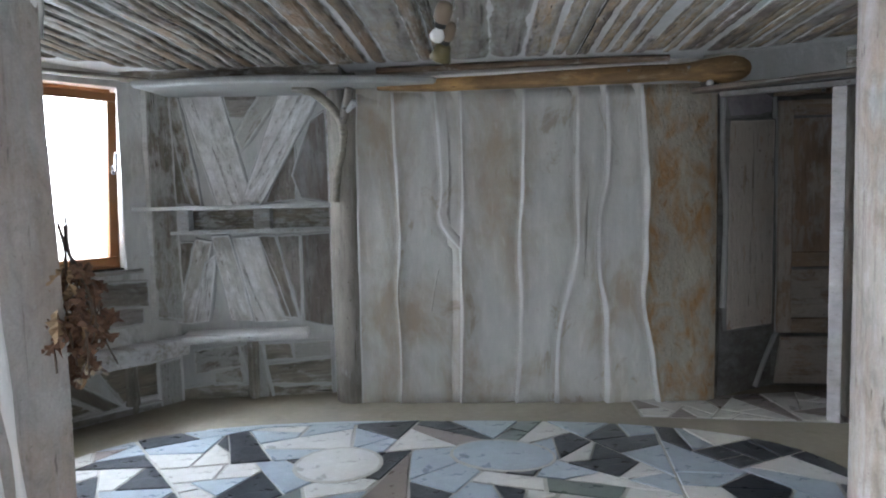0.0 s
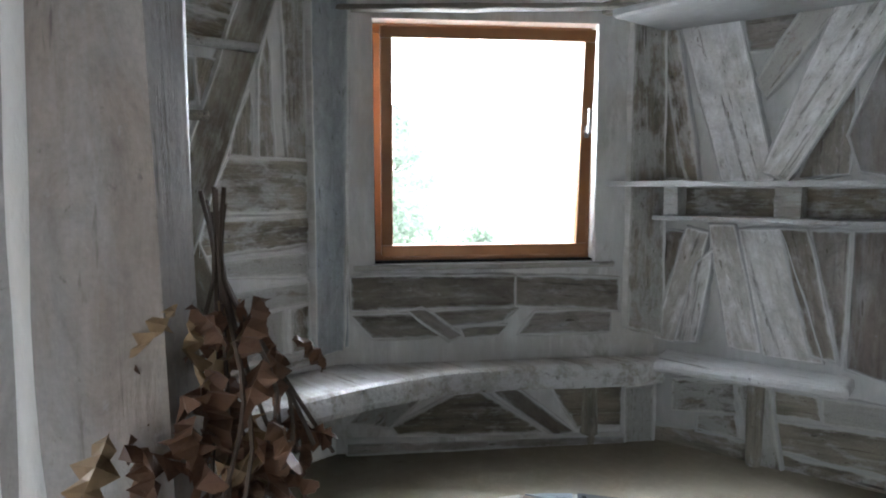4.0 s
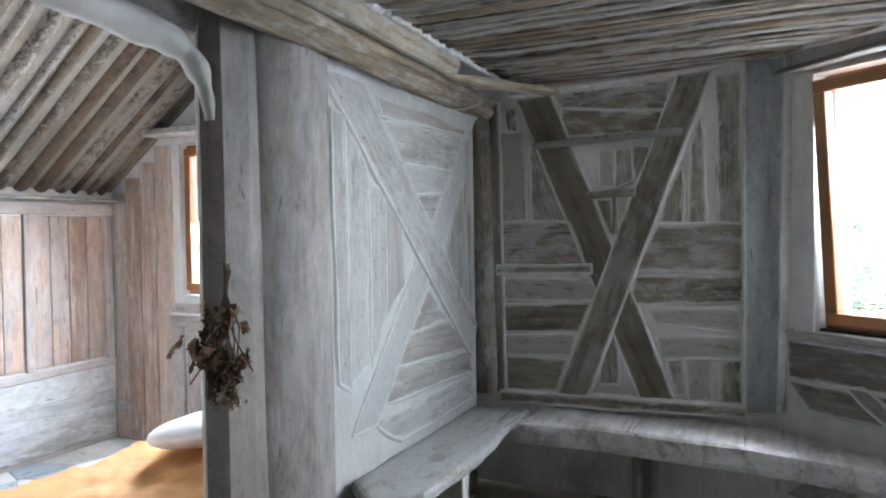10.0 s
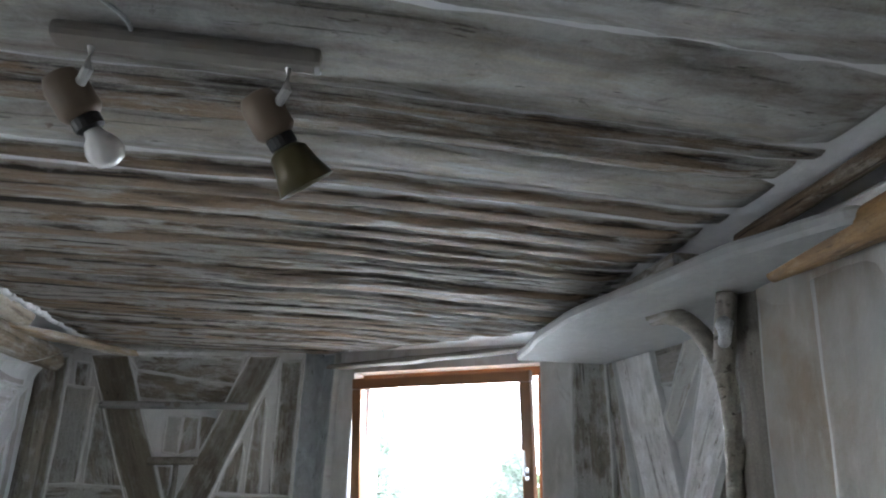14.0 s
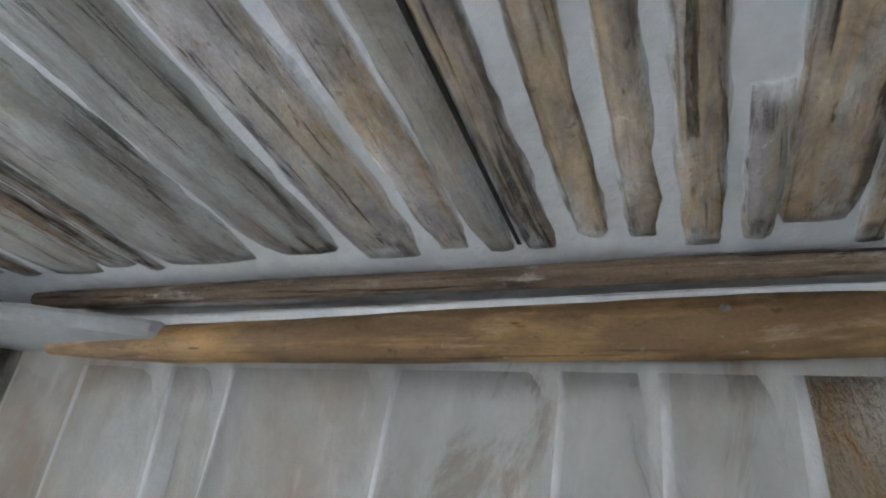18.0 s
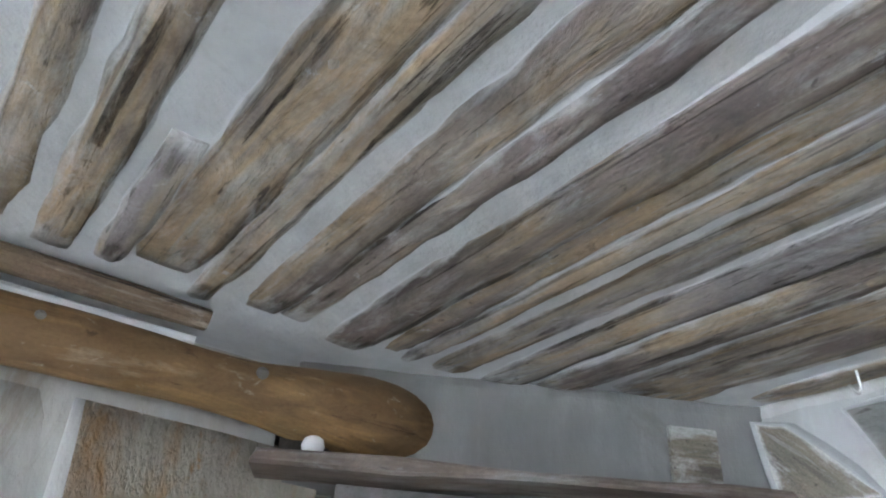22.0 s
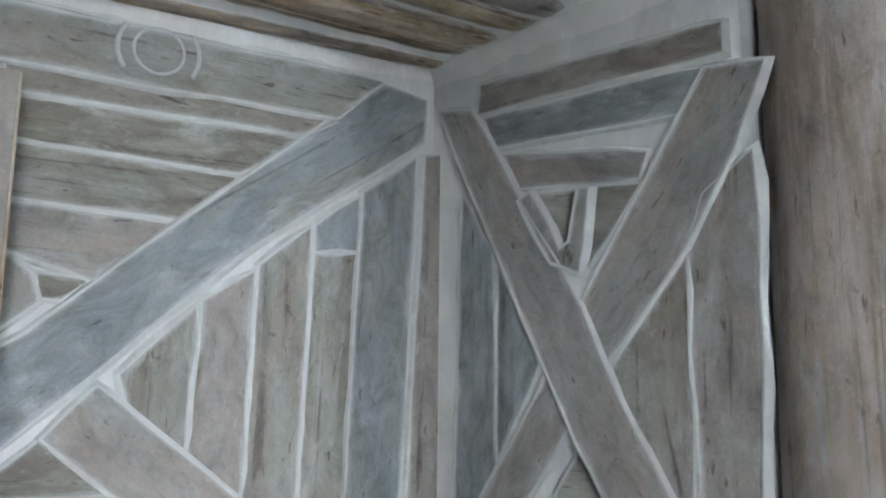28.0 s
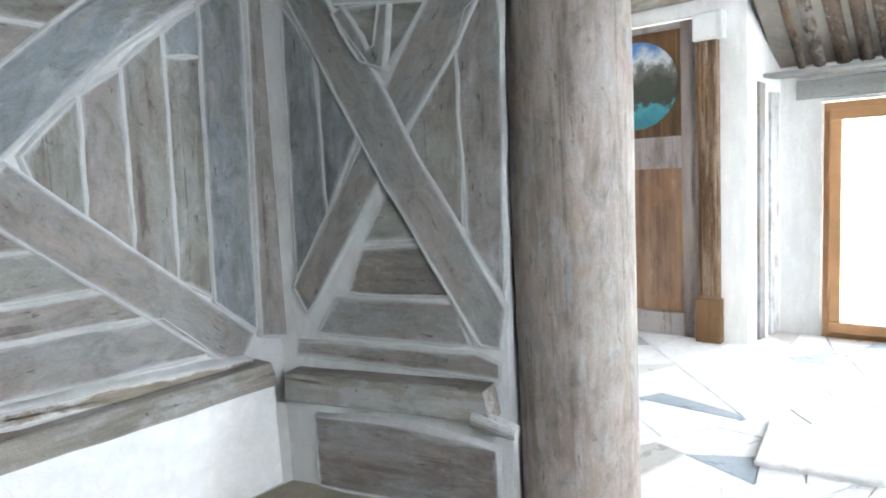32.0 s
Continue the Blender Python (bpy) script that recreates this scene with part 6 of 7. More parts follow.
peg1 = thing("peg_rail", tuple(B.p(0.75, 1.92, 0)), "slim limed pole laid across the crossed braces", "rail")
part("pole", tube_bm(smooth_path([B.p(0.41, 1.895, 0.06), B.p(0.7, 1.905, 0.066), B.p(1.0, 1.915, 0.065), B.p(1.18, 1.92, 0.062)], 4), 0.020, 10), M["wood_pale"], peg1)
part("peg", tube_bm([B.p(0.76, 1.91, 0.03), B.p(0.76, 1.91, 0.10)], 0.014, 8), M["wood_pale"], peg1)
part("peg", tube_bm([B.p(0.81, 1.91, 0.03), B.p(0.81, 1.91, 0.105)], 0.017, 8), M["wood_pale"], peg1)
peg2 = thing("peg_shelf", tuple(B.p(0.8, 1.62, 0)), "tiny limed shelf with a peg below", "shelf")
part("board", tube_bm(smooth_path([B.p(0.70, 1.615, 0.055), B.p(0.83, 1.62, 0.06), B.p(0.95, 1.625, 0.056)], 4), 0.021, 10), M["wood_grey"], peg2)
part("peg", tube_bm([B.p(0.84, 1.61, 0.035), B.p(0.845, 1.50, 0.04), B.p(0.84, 1.41, 0.045)], [0.015, 0.014, 0.02], 8), M["wood_pale"], peg2)

# ---------------- forked branch, root bracket, wire ----------------
fork = thing("forked_branch", (1.69, 5.0, 1.4), "crooked limed branch nailed to the post", "branch")
stem_path = smooth_path([(1.50, 4.93, 2.10), (1.59, 4.955, 2.085), (1.68, 4.975, 2.03), (1.76, 4.98, 1.95), (1.81, 4.99, 1.84), (1.80, 5.0, 1.70), (1.765, 5.01, 1.56), (1.74, 5.02, 1.36)], 5)
part("stem", tube_bm(stem_path, [0.033 - 0.010 * k / len(stem_path) + 0.005 * noise.noise(Vector((k * 0.5, 1.0, 6.0))) for k in range(len(stem_path))], 12), M["wood_grey"], fork, smooth=True)
part("branch", tube_bm(smooth_path([(1.80, 4.99, 1.86), (1.83, 4.985, 1.95), (1.85, 4.985, 2.03), (1.86, 4.99, 2.09)], 4), 0.030, 12), M["wood_pale"], fork, smooth=True)
part("stub", tube_bm([(1.82, 4.985, 1.93), (1.87, 4.965, 1.965), (1.895, 4.95, 1.99), (1.90, 4.94, 2.0)], [0.02, 0.018, 0.026, 0.016], 10), M["wood_white"], fork, smooth=True)
root_line = smooth_path([(2.25, 2.12, 2.10), (1.98, 2.12, 2.07), (1.84, 2.12, 2.05), (1.74, 2.14, 2.03), (1.68, 2.165, 1.99), (1.65, 2.19, 1.93), (1.64, 2.205, 1.86), (1.635, 2.21, 1.79)], 5)
root = part("root_bracket", tube_bm(root_line, [max(0.022, 0.064 - 0.0012 * k + 0.014 * noise.noise(Vector((k * 0.23, 3.0, 1.0)))) for k in range(len(root_line))], 16), M["ridge"], smooth=True)
tagged(root, "white-limed knotted root under the lintel", "bracket", kind="structure")
wire = part("wire", tube_bm(smooth_path([(1.05, 2.44, 2.20), (0.85, 2.40, 2.08), (0.55, 2.42, 2.0), (0.25, 2.47, 2.02), (0.02, 2.55, 2.12), (-0.08, 2.63, 2.18), (-0.15, 2.7, 2.165), (-0.2, 2.78, 2.18)], 6), 0.0022, 5), M["wood_white"])
tagged(wire, "thin loose white wire under the beam", "wire")

# ---------------- ceiling spotlight ----------------
lamp = thing("ceiling_spotlight", (2.59, 3.6, 2.2), "grey two-headed ceiling spotlight with one bare bulb", "lamp")
part("bar", box_bm(2.598, 2.646, 3.392, 3.822, 2.192, 2.224, 0.012), M["lamp_grey"], lamp)


def spot(y, shade):
    head = Matrix.Translation((2.57, y - 0.02, 2.125)) @ Matrix.Rotation(radians(36), 4, "X") @ Matrix.Rotation(radians(18), 4, "Y") @ Matrix.Rotation(math.pi, 4, "X")
    part("arm", tube_bm([(2.62, y + 0.012, 2.20), (2.612, y + 0.012, 2.155), (2.582, y - 0.012, 2.125)], 0.009, 8), M["metal"], lamp)
    h = part("lamp_head", lathe_bm([(0.012, -0.045), (0.028, -0.04), (0.036, -0.02), (0.036, 0.028), (0.03, 0.036), (0.02, 0.04)], 20), M["lamp_tan"], lamp, at=head, smooth=True)
    part("socket", lathe_bm([(0.021, 0.036), (0.025, 0.04), (0.025, 0.058), (0.020, 0.062)], 18), M["black"], h, at=head)
    if shade:
        part("shade", lathe_bm([(0.022, 0.06), (0.034, 0.07), (0.040, 0.10), (0.052, 0.135), (0.049, 0.135), (0.036, 0.10), (0.02, 0.075)], 22), M["lamp_olive"], h, "olive bell-shaped shade", at=head, smooth=True)
    else:
        part("bulb", lathe_bm([(0.014, 0.06), (0.017, 0.072), (0.025, 0.082), (0.031, 0.096), (0.031, 0.108), (0.023, 0.122), (0.009, 0.128)], 20), M["white_glass"], h, "bare frosted bulb", at=head, smooth=True)


spot(3.44, False)
spot(3.755, True)

cable = part("lamp_cable", tube_bm(smooth_path([(2.63, 3.515, 2.216), (2.68, 3.515, 2.214), (2.76, 3.47, 2.22), (2.92, 3.472, 2.228)], 5), 0.004, 6), M["wood_white"])
tagged(cable, "short white cable from the lamp along the ceiling", "cable")

# ---------------- dried bouquet ----------------
bouquet = thing("dried_bouquet", (1.60, 2.25, 1.34), "bunch of dried brown leaves hung head down on a post", "dried flowers")
rb = random.Random(11)
for k in range(12):
    a = rb.uniform(0, 6.28)
    sx, sy = 0.012 * math.cos(a), 0.012 * math.sin(a)
    ln = rb.uniform(0.18, 0.34)
    part("stem", tube_bm(smooth_path([(1.605 + sx, 2.255 + sy, 1.35 - rb.uniform(0, 0.03)), (1.615 + sx * 0.5, 2.255 + sy * 0.5, 1.25), (1.625 + sx * 3 + rb.uniform(-0.01, 0.03), 2.255 + sy * 5, 1.25 - ln * 0.5), (1.635 + rb.uniform(-0.02, 0.04), 2.255 + sy * 8 + rb.uniform(-0.05, 0.05), 1.25 - ln)], 4), 0.0026, 5), M["stem"], bouquet)


def leaf_mesh(kind):
    """A curled, lobed dry leaf, 7 cm long."""
    bm = bmesh.new()
    rl = random.Random(kind)
    spine, left, right = [], [], []
    n = 8
    for i in range(n + 1):
        f = i / n
        wdt = 0.026 * math.sin(math.pi * min(1, f * 1.05 + 0.03)) * (1 + 0.55 * (1 if i % 2 else -0.6))
        z = 0.012 * math.sin(f * 3 + kind) + rl.uniform(-0.003, 0.003)
        spine.append(bm.verts.new((f * 0.08, 0, z)))
        left.append(bm.verts.new((f * 0.08 + 0.006, wdt, z + 0.012 + rl.uniform(-0.006, 0.006))))
        right.append(bm.verts.new((f * 0.08 + 0.006, -wdt, z + 0.010 + rl.uniform(-0.006, 0.006))))
    for i in range(n):
        bm.faces.new((spine[i], spine[i + 1], left[i + 1], left[i]))
        bm.faces.new((spine[i + 1], spine[i], right[i], right[i + 1]))
    me = bpy.data.meshes.new("leaf")
    bm.to_mesh(me)
    bm.free()
    me.materials.append(M["leaf_brown"] if kind % 4 else M["leaf_tan"])
    return me


leaves = [leaf_mesh(k) for k in range(1, 9)]
for k in range(66):
    ob = new("leaf", leaves[k % 8])
    f = rb.random()
    z = 1.24 - 0.29 * f
    sp = 0.018 + 0.038 * math.sin(math.pi * min(1, f * 1.1 + 0.1))
    ob.matrix_world = Matrix.LocRotScale((1.62 + abs(rb.gauss(0, sp * 0.6)), 2.255 + rb.gauss(0, sp), z), Euler((rb.uniform(0, 6.28), rb.uniform(0.3, 1.9), rb.uniform(0, 6.28))), Vector((rb.uniform(0.6, 1.05), rb.uniform(0.4, 0.8), rb.uniform(0.6, 1.6))))
    ob.parent, ob.matrix_parent_inverse = bouquet, bouquet.matrix_world.inverted()
for k in range(26):
    bm = bmesh.new()
    bmesh.ops.create_icosphere(bm, subdivisions=1, radius=rb.uniform(0.004, 0.009))
    part("flower", bm, M["flower"], bouquet, at=Matrix.Translation((1.64 + rb.gauss(0, 0.02), 2.26 + rb.gauss(0, 0.03), 0.935 + rb.gauss(0, 0.012))))

bouquet.location += Vector((0.035, 0.012, 0.0))

# ---------------- doorway: leaf, shelf, small things ----------------
leaf_at = Matrix.LocRotScale((4.872, 4.765, 0.015), Euler((0, 0, math.atan2(3.964 - 4.765, 4.895 - 4.872))), None)
door = new("door_1")
door.matrix_world = leaf_at
tagged(door, "pale rubbed wooden panel door standing open against the wall", "door", kind="structure")
LW, LH = 0.80, 1.975
part("stile", box_bm(0, 0.12, -0.04, 0, 0, LH, 0.004), M["door_wood"], door, at=leaf_at)
part("stile", box_bm(LW - 0.12, LW, -0.04, 0, 0, LH, 0.004), M["door_wood"], door, at=leaf_at)
for z0, z1 in ((0.0, 0.18), (0.80, 0.93), (1.37, 1.49), (1.835, LH)):
    part("rail", box_bm(0.12, LW - 0.12, -0.04, -0.001, z0, z1, 0.003), M["door_wood"], door, at=leaf_at)
for z0, z1 in ((0.18, 0.80), (0.93, 1.37), (1.49, 1.835)):
    part("panel", box_bm(0.12, LW - 0.12, -0.030, -0.014, z0, z1), M["door_panel"], door, at=leaf_at)
    part("moulding", join_bm(box_bm(0.12, LW - 0.12, -0.040, -0.029, z0, z0 + 0.030, 0.004), box_bm(0.12, LW - 0.12, -0.040, -0.029, z1 - 0.030, z1, 0.004), box_bm(0.12, 0.150, -0.0395, -0.029, z0 + 0.03, z1 - 0.03, 0.004), box_bm(LW - 0.150, LW - 0.12, -0.0395, -0.029, z0 + 0.03, z1 - 0.03, 0.004)), M["moulding"], door, "white-painted moulding", at=leaf_at)
    part("raised_field", box_bm(0.175, LW - 0.175, -0.036, -0.029, z0 + 0.055, z1 - 0.055, 0.005), M["door_panel"], door, at=leaf_at)
part("lock_plate", box_bm(LW - 0.03, LW + 0.006, -0.042, 0.006, 0.86, 1.0, 0.004), M["wood_white"], door, "white-painted lock block", at=leaf_at)
part("edge", box_bm(LW, LW + 0.004, -0.040, 0.0, 0.002, LH - 0.002), M["door_edge"], door, "tan bare wood edge", at=leaf_at)

hs = plank("shelf", tuple(H.p(-0.05, 1.982, 0.0)), tuple(H.p(0.97, 2.003, 0.0)), 0.026, 0.13, M["post_brown"], "narrow limed plank shelf over the doorway", "shelf", "", 5.0)
jamb = part("door_jamb", box_bm(0.705, 0.775, 0, 1.947, -0.02, 0.028, 0.006), M["wash_mauve"], wall_h, at=H.basis(0, 0, 0))
jamb2 = part("lintel", box_bm(0.10, 0.825, 1.948, 1.981, -0.02, 0.03, 0.006), M["moulding"], wall_h, at=H.basis(0, 0, 0))
ballk = part("round_knob", lathe_bm([(0.006, -0.02), (0.018, -0.012), (0.022, 0.0), (0.018, 0.013), (0.006, 0.021)], 16), M["white_glass"], at=Matrix.Translation(H.p(0.05, 2.035, 0.06)), smooth=True)
tagged(ballk, "small round white knob resting on the shelf", "knob")
clip = part("metal_clip", join_bm(box_bm(-0.010, 0.0, -0.008, 0.008, -0.022, 0.0, 0.002), box_bm(0.003, 0.010, -0.006, 0.006, -0.018, 0.0, 0.002)), M["chrome"], at=Matrix.Translation(H.p(0.66, 1.948, -0.005)))
tagged(clip, "small shiny metal catch under the lintel", "catch")
blk = part("timber_end", box_bm(0.77, 0.88, 2.04, 2.17, -0.004, 0.012, 0.008), M["wood_dark"], wall_h, at=H.basis(0, 0, 0))
on_wall("board", V1, [(0.21, 0.45), (0.65, 0.45), (0.66, 1.84), (0.23, 1.82)], 0.02, M["vest_brown"], wall_v1, bed=M["door_plaster"])
on_wall("stone", V1, [(0.18, 1.99), (0.42, 2.04), (0.62, 1.99), (0.61, 1.90), (0.48, 1.875), (0.22, 1.86)], 0.03, M["purple_stone"], wall_v1, bed=M["door_plaster"], label="purple-grey boulder set in plaster")
# dark rounded wood added to give the corner recess its shade
part("corner_log", log_bm(1.98, 0.07, 0.06, 0.6, 14, 0.2, 3.0, 20), M["post_dark"], wall_v1, "dark log shape standing in for the shaded doorway recess", at=V1.basis(0.07, 0.0, 0.0, 0.0, 1.0), smooth=True)
for q, pts in ((V1, ((0.165, 2.02), (0.17, 1.6), (0.20, 1.2), (0.17, 0.6))), (V1, ((0.665, 2.0), (0.70, 1.6), (0.715, 1.0), (0.71, 0.36))), (V1, ((0.715, 0.38), (0.60, 0.2), (0.50, 0.02)))):
    part("plaster_rib", tube_bm(smooth_path([q.p(u, v, 0.012) for u, v in pts], 6), 0.017, 8), M["ridge"], wall_v1, smooth=True)
door_frame = [((0.03, 0.38), (0.12, 0.38), (0.12, 1.97), (0.03, 1.97)), ((0.53, 0.38), (0.615, 0.38), (0.615, 1.97), (0.53, 1.97)), ((0.12, 1.87), (0.53, 1.87), (0.53, 1.97), (0.12, 1.97)), ((0.12, 0.84), (0.53, 0.84), (0.53, 0.94), (0.12, 0.94)), ((0.12, 0.38), (0.53, 0.38), (0.53, 0.48), (0.12, 0.48))]
for pts in door_frame:
    on_wall("door_frame", V2, pts, 0.034, M["vest_brown"], wall_v2)
for v0, v1 in ((0.48, 0.84), (0.94, 1.87)):
    on_wall("panel", V2, [(0.12, v0), (0.53, v0), (0.53, v1), (0.12, v1)], 0.012, M["vest_brown"], wall_v2)
    for pts in (((0.12, v1 - 0.022), (0.53, v1 - 0.022), (0.53, v1), (0.12, v1)), ((0.508, v0), (0.53, v0), (0.53, v1 - 0.024), (0.508, v1 - 0.024))):
        on_wall("moulding", V2, pts, 0.024, M["moulding"], wall_v2, label="worn white moulding")
on_wall("lintel", V2, [(0.0, 2.005), (0.80, 2.02), (0.80, 2.22), (0.0, 2.20)], 0.06, M["vest_brown"], wall_v2)
on_wall("jamb", V2, [(0.625, 0.02), (0.72, 0.02), (0.72, 1.985), (0.625, 1.98)], 0.05, M["wood_white"], wall_v2)
on_wall("board", V2, [(0.02, 0.02), (0.615, 0.02), (0.615, 0.35), (0.06, 0.35)], 0.03, M["vest_brown"], wall_v2)

# ring relief on the top plate of the east wall
def arc(r, a0, a1, thick):
    return tube_bm([(r * math.cos(a0 + (a1 - a0) * k / 24), r * math.sin(a0 + (a1 - a0) * k / 24), 0) for k in range(25)], thick, 6)


for r, a0, a1, thick in ((0.060, 0.0, 2 * math.pi, 0.0045), (0.097, -0.62, 0.62, 0.007), (0.097, math.pi - 0.62, math.pi + 0.62, 0.007)):
    part("ring_relief", arc(r, a0, a1, thick), M["lime_wall"], wall_f, at=F.basis(0.843, 2.131, 0.0265), smooth=True)
hookm = tube_bm(smooth_path([(4.87, 4.27, 2.225), (4.875, 4.272, 2.19), (4.86, 4.275, 2.18), (4.85, 4.28, 2.195)], 5), 0.003, 6)
hk = part("ceiling_hook", hookm, M["metal"])
tagged(hk, "small bent metal hook in a ceiling slab", "hook")

# ---------------- hall: old door, pilaster, glazed opening ----------------
od = new("door_2")
od.matrix_world = Matrix.Translation((4.36, 0.0, 0.0))
tagged(od, "old brown panelled door with a round painted landscape", "door", kind="structure")


def odp(name, x0, x1, z0, z1, y0, y1, mat, bevel=0.004, label=""):
    return part(name, box_bm(x0, x1, y0, y1, z0, z1, bevel), M[mat], od, label, at=od.matrix_world)


odp("stile", 0.0, 0.11, 0.01, 2.09, -0.06, -0.015, "old_stile")
odp("stile", 0.73, 0.84, 0.01, 2.09, -0.06, -0.015, "old_stile")
for z0, z1 in ((0.01, 0.17), (1.15, 1.36), (2.05, 2.09)):
    odp("rail", 0.11, 0.73, z0, z1, -0.06, -0.016, "old_stile")
odp("panel", 0.11, 0.73, 0.17, 1.15, -0.055, -0.035, "old_door")
odp("panel", 0.11, 0.73, 1.36, 2.05, -0.055, -0.035, "old_orange", label="orange varnished panel round the painting")
pic = part("painting", cyl_bm(0.29, 0.29, 0.008, 48), M["painting"], od, "round oil painting of rocks, sky and turquoise water", at=Matrix.Translation((4.78, -0.034, 1.71)) @ Matrix.Rotation(-math.pi / 2, 4, "X"))
pil = thing("pilaster", (4.28, 0.0, 0.0), "fluted orange-brown wooden pilaster beside the old door", "pilaster")
part("shaft", box_bm(4.215, 4.345, -0.005, 0.05, 0.30, 1.93, 0.004), M["old_orange"], pil)
for k in range(5):
    part("flute", cyl_bm(0.010, 0.010, 1.60, 10), M["old_orange"], pil, at=Matrix.Translation((4.232 + k * 0.024, 0.05, 0.32)))
part("base", box_bm(4.20, 4.36, -0.005, 0.075, 0.0, 0.30, 0.008), M["old_orange"], pil)
part("capital", box_bm(4.175, 4.362, -0.005, 0.075, 1.93, 2.10, 0.015), M["white_plaster"], pil, "rough white plaster capital")
for ob in (wall_hs, wall_hr, wall_hw, wall_he, wall_hn):
    ob.data.materials[0] = M["white_plaster"]
log("beam", (5.3, 0.06, 2.24), (3.95, 0.03, 2.30), 0.09, 0.08, M["beam_pale"], "pale limed log over the old door", seed=14.0, wob=0.25)
window_unit("window_2", HW, 0.25, 1.61, 0.0, 1.51, -0.06, 0.0, "pale larch glazed door with a low head", M["frame_pale"], fw=0.06, sw=0.07, handle=False)
plank("shelf", (4.10, -0.42, 1.685), (2.2, -0.42, 1.685), 0.025, 0.22, M["wood_pale"], "limed plank shelf over the glazed door", "shelf", "", 8.0)
on_wall("lintel", HW, [(0.1, 1.54), (1.75, 1.54), (1.75, 1.66), (0.1, 1.66)], 0.03, M["wood_pale"], wall_hw)
on_wall("post", HR, [(0.12, 0.02), (0.20, 0.02), (0.20, 1.65), (0.12, 1.66)], 0.02, M["wood_rose"], wall_hr)
on_wall("post", HR, [(0.28, 0.02), (0.40, 0.02), (0.40, 1.6), (0.28, 1.6)], 0.02, M["wood_white"], wall_hr)

# ---------------- rosy boards, window and bed ----------------
rh = random.Random(5)
on_wall("rail", HX, [(0.58, 0.83), (1.46, 0.83), (1.46, 0.985), (0.58, 0.985)], 0.020, M["wash_mauve"], wall_hx)
part("moulding", tube_bm([HX.p(0.58, 0.905, 0.022), HX.p(1.46, 0.905, 0.022)], 0.016, 8), M["wash_mauve"], wall_hx, smooth=True)
on_wall("rail", HX, [(0.58, 0.02), (1.46, 0.02), (1.46, 0.16), (0.58, 0.16)], 0.020, M["wash_mauve"], wall_hx)
for u0, u1 in ((0.58, 0.68), (0.97, 1.07), (1.36, 1.46)):
    on_wall("stile", HX, [(u0, 0.162), (u1, 0.162), (u1, 0.828), (u0, 0.828)], 0.020, M["wash_mauve"], wall_hx)
for u0, u1 in ((0.68, 0.97), (1.07, 1.36)):
    on_wall("panel", HX, [(u0, 0.162), (u1, 0.162), (u1, 0.828), (u0, 0.828)], 0.006, M["wash_mauve"], wall_hx)
    part("moulding", tube_bm([HX.p(u, v, 0.010) for u, v in ((u0 + 0.03, 0.80), (u1 - 0.03, 0.80), (u1 - 0.03, 0.19), (u0 + 0.03, 0.19), (u0 + 0.03, 0.80))], 0.008, 6), M["wash_mauve"], wall_hx)
u = 0.02
while u < 2.4:
    w = rh.uniform(0.09, 0.16)
    head = min(2.09, 1.70 + 0.72 * (u + 0.05))
    if not (0.60 < u + w and u < 1.42):
        on_wall("board", HX, [(u, 0.02), (u + w - 0.006, 0.02), (u + w - 0.006, head), (u, head)], 0.014, M["pink_board"], wall_hx)
    u += w
for u0 in (1.78, 2.36, 2.94, 3.52):
    for k in range(4):
        on_wall("board", HW, [(u0 + 0.132 * k, 0.60), (u0 + 0.132 * (k + 1) - 0.004, 0.60), (u0 + 0.132 * (k + 1) - 0.004, 1.58), (u0 + 0.132 * k, 1.58)], 0.010, M["pink_board"], wall_hw)
    on_wall("stile", HW, [(u0 + 0.53, 0.58), (u0 + 0.578, 0.58), (u0 + 0.578, 1.60), (u0 + 0.53, 1.60)], 0.024, M["wash_mauve"], wall_hw)
on_wall("rail", HW, [(1.74, 1.59), (4.12, 1.59), (4.12, 1.67), (1.74, 1.67)], 0.028, M["wash_mauve"], wall_hw)
on_wall("rail", HW, [(1.74, 0.53), (4.12, 0.53), (4.12, 0.585), (1.74, 0.585)], 0.028, M["wash_mauve"], wall_hw)
part("socket", box_bm(0.06, 0.14, 0.20, 0.27, 0.014, 0.055, 0.008), M["wood_white"], wall_hx, "small white wall socket", at=HX.basis(0, 0, 0))
for v in (0.03, 0.19, 0.36):
    on_wall("board", HW, [(1.75, v), (4.10, v), (4.10, v + 0.17), (1.75, v + 0.17)], 0.016, M["wash_white"], wall_hw)
plank("shelf", (2.2, -0.44, 1.675), (-0.14, -0.44, 1.675), 0.024, 0.16, M["wood_pale"], "limed ledge over rosy boards under the slope", "shelf", "", 9.0)
plank("trim", (-0.14, 0.05, 2.10), (-0.14, 1.95, 2.10), 0.035, 0.16, M["wood_white"], "white-limed ledge over the bed window", "trim", "structure", 12.0)
window_unit("window_3", HX, 0.67, 1.35, 1.04, 2.05, -0.1, 0.0, "small brown wooden window beside the bed", M["frame_wood"], fw=0.045, sw=0.05, handle=False)

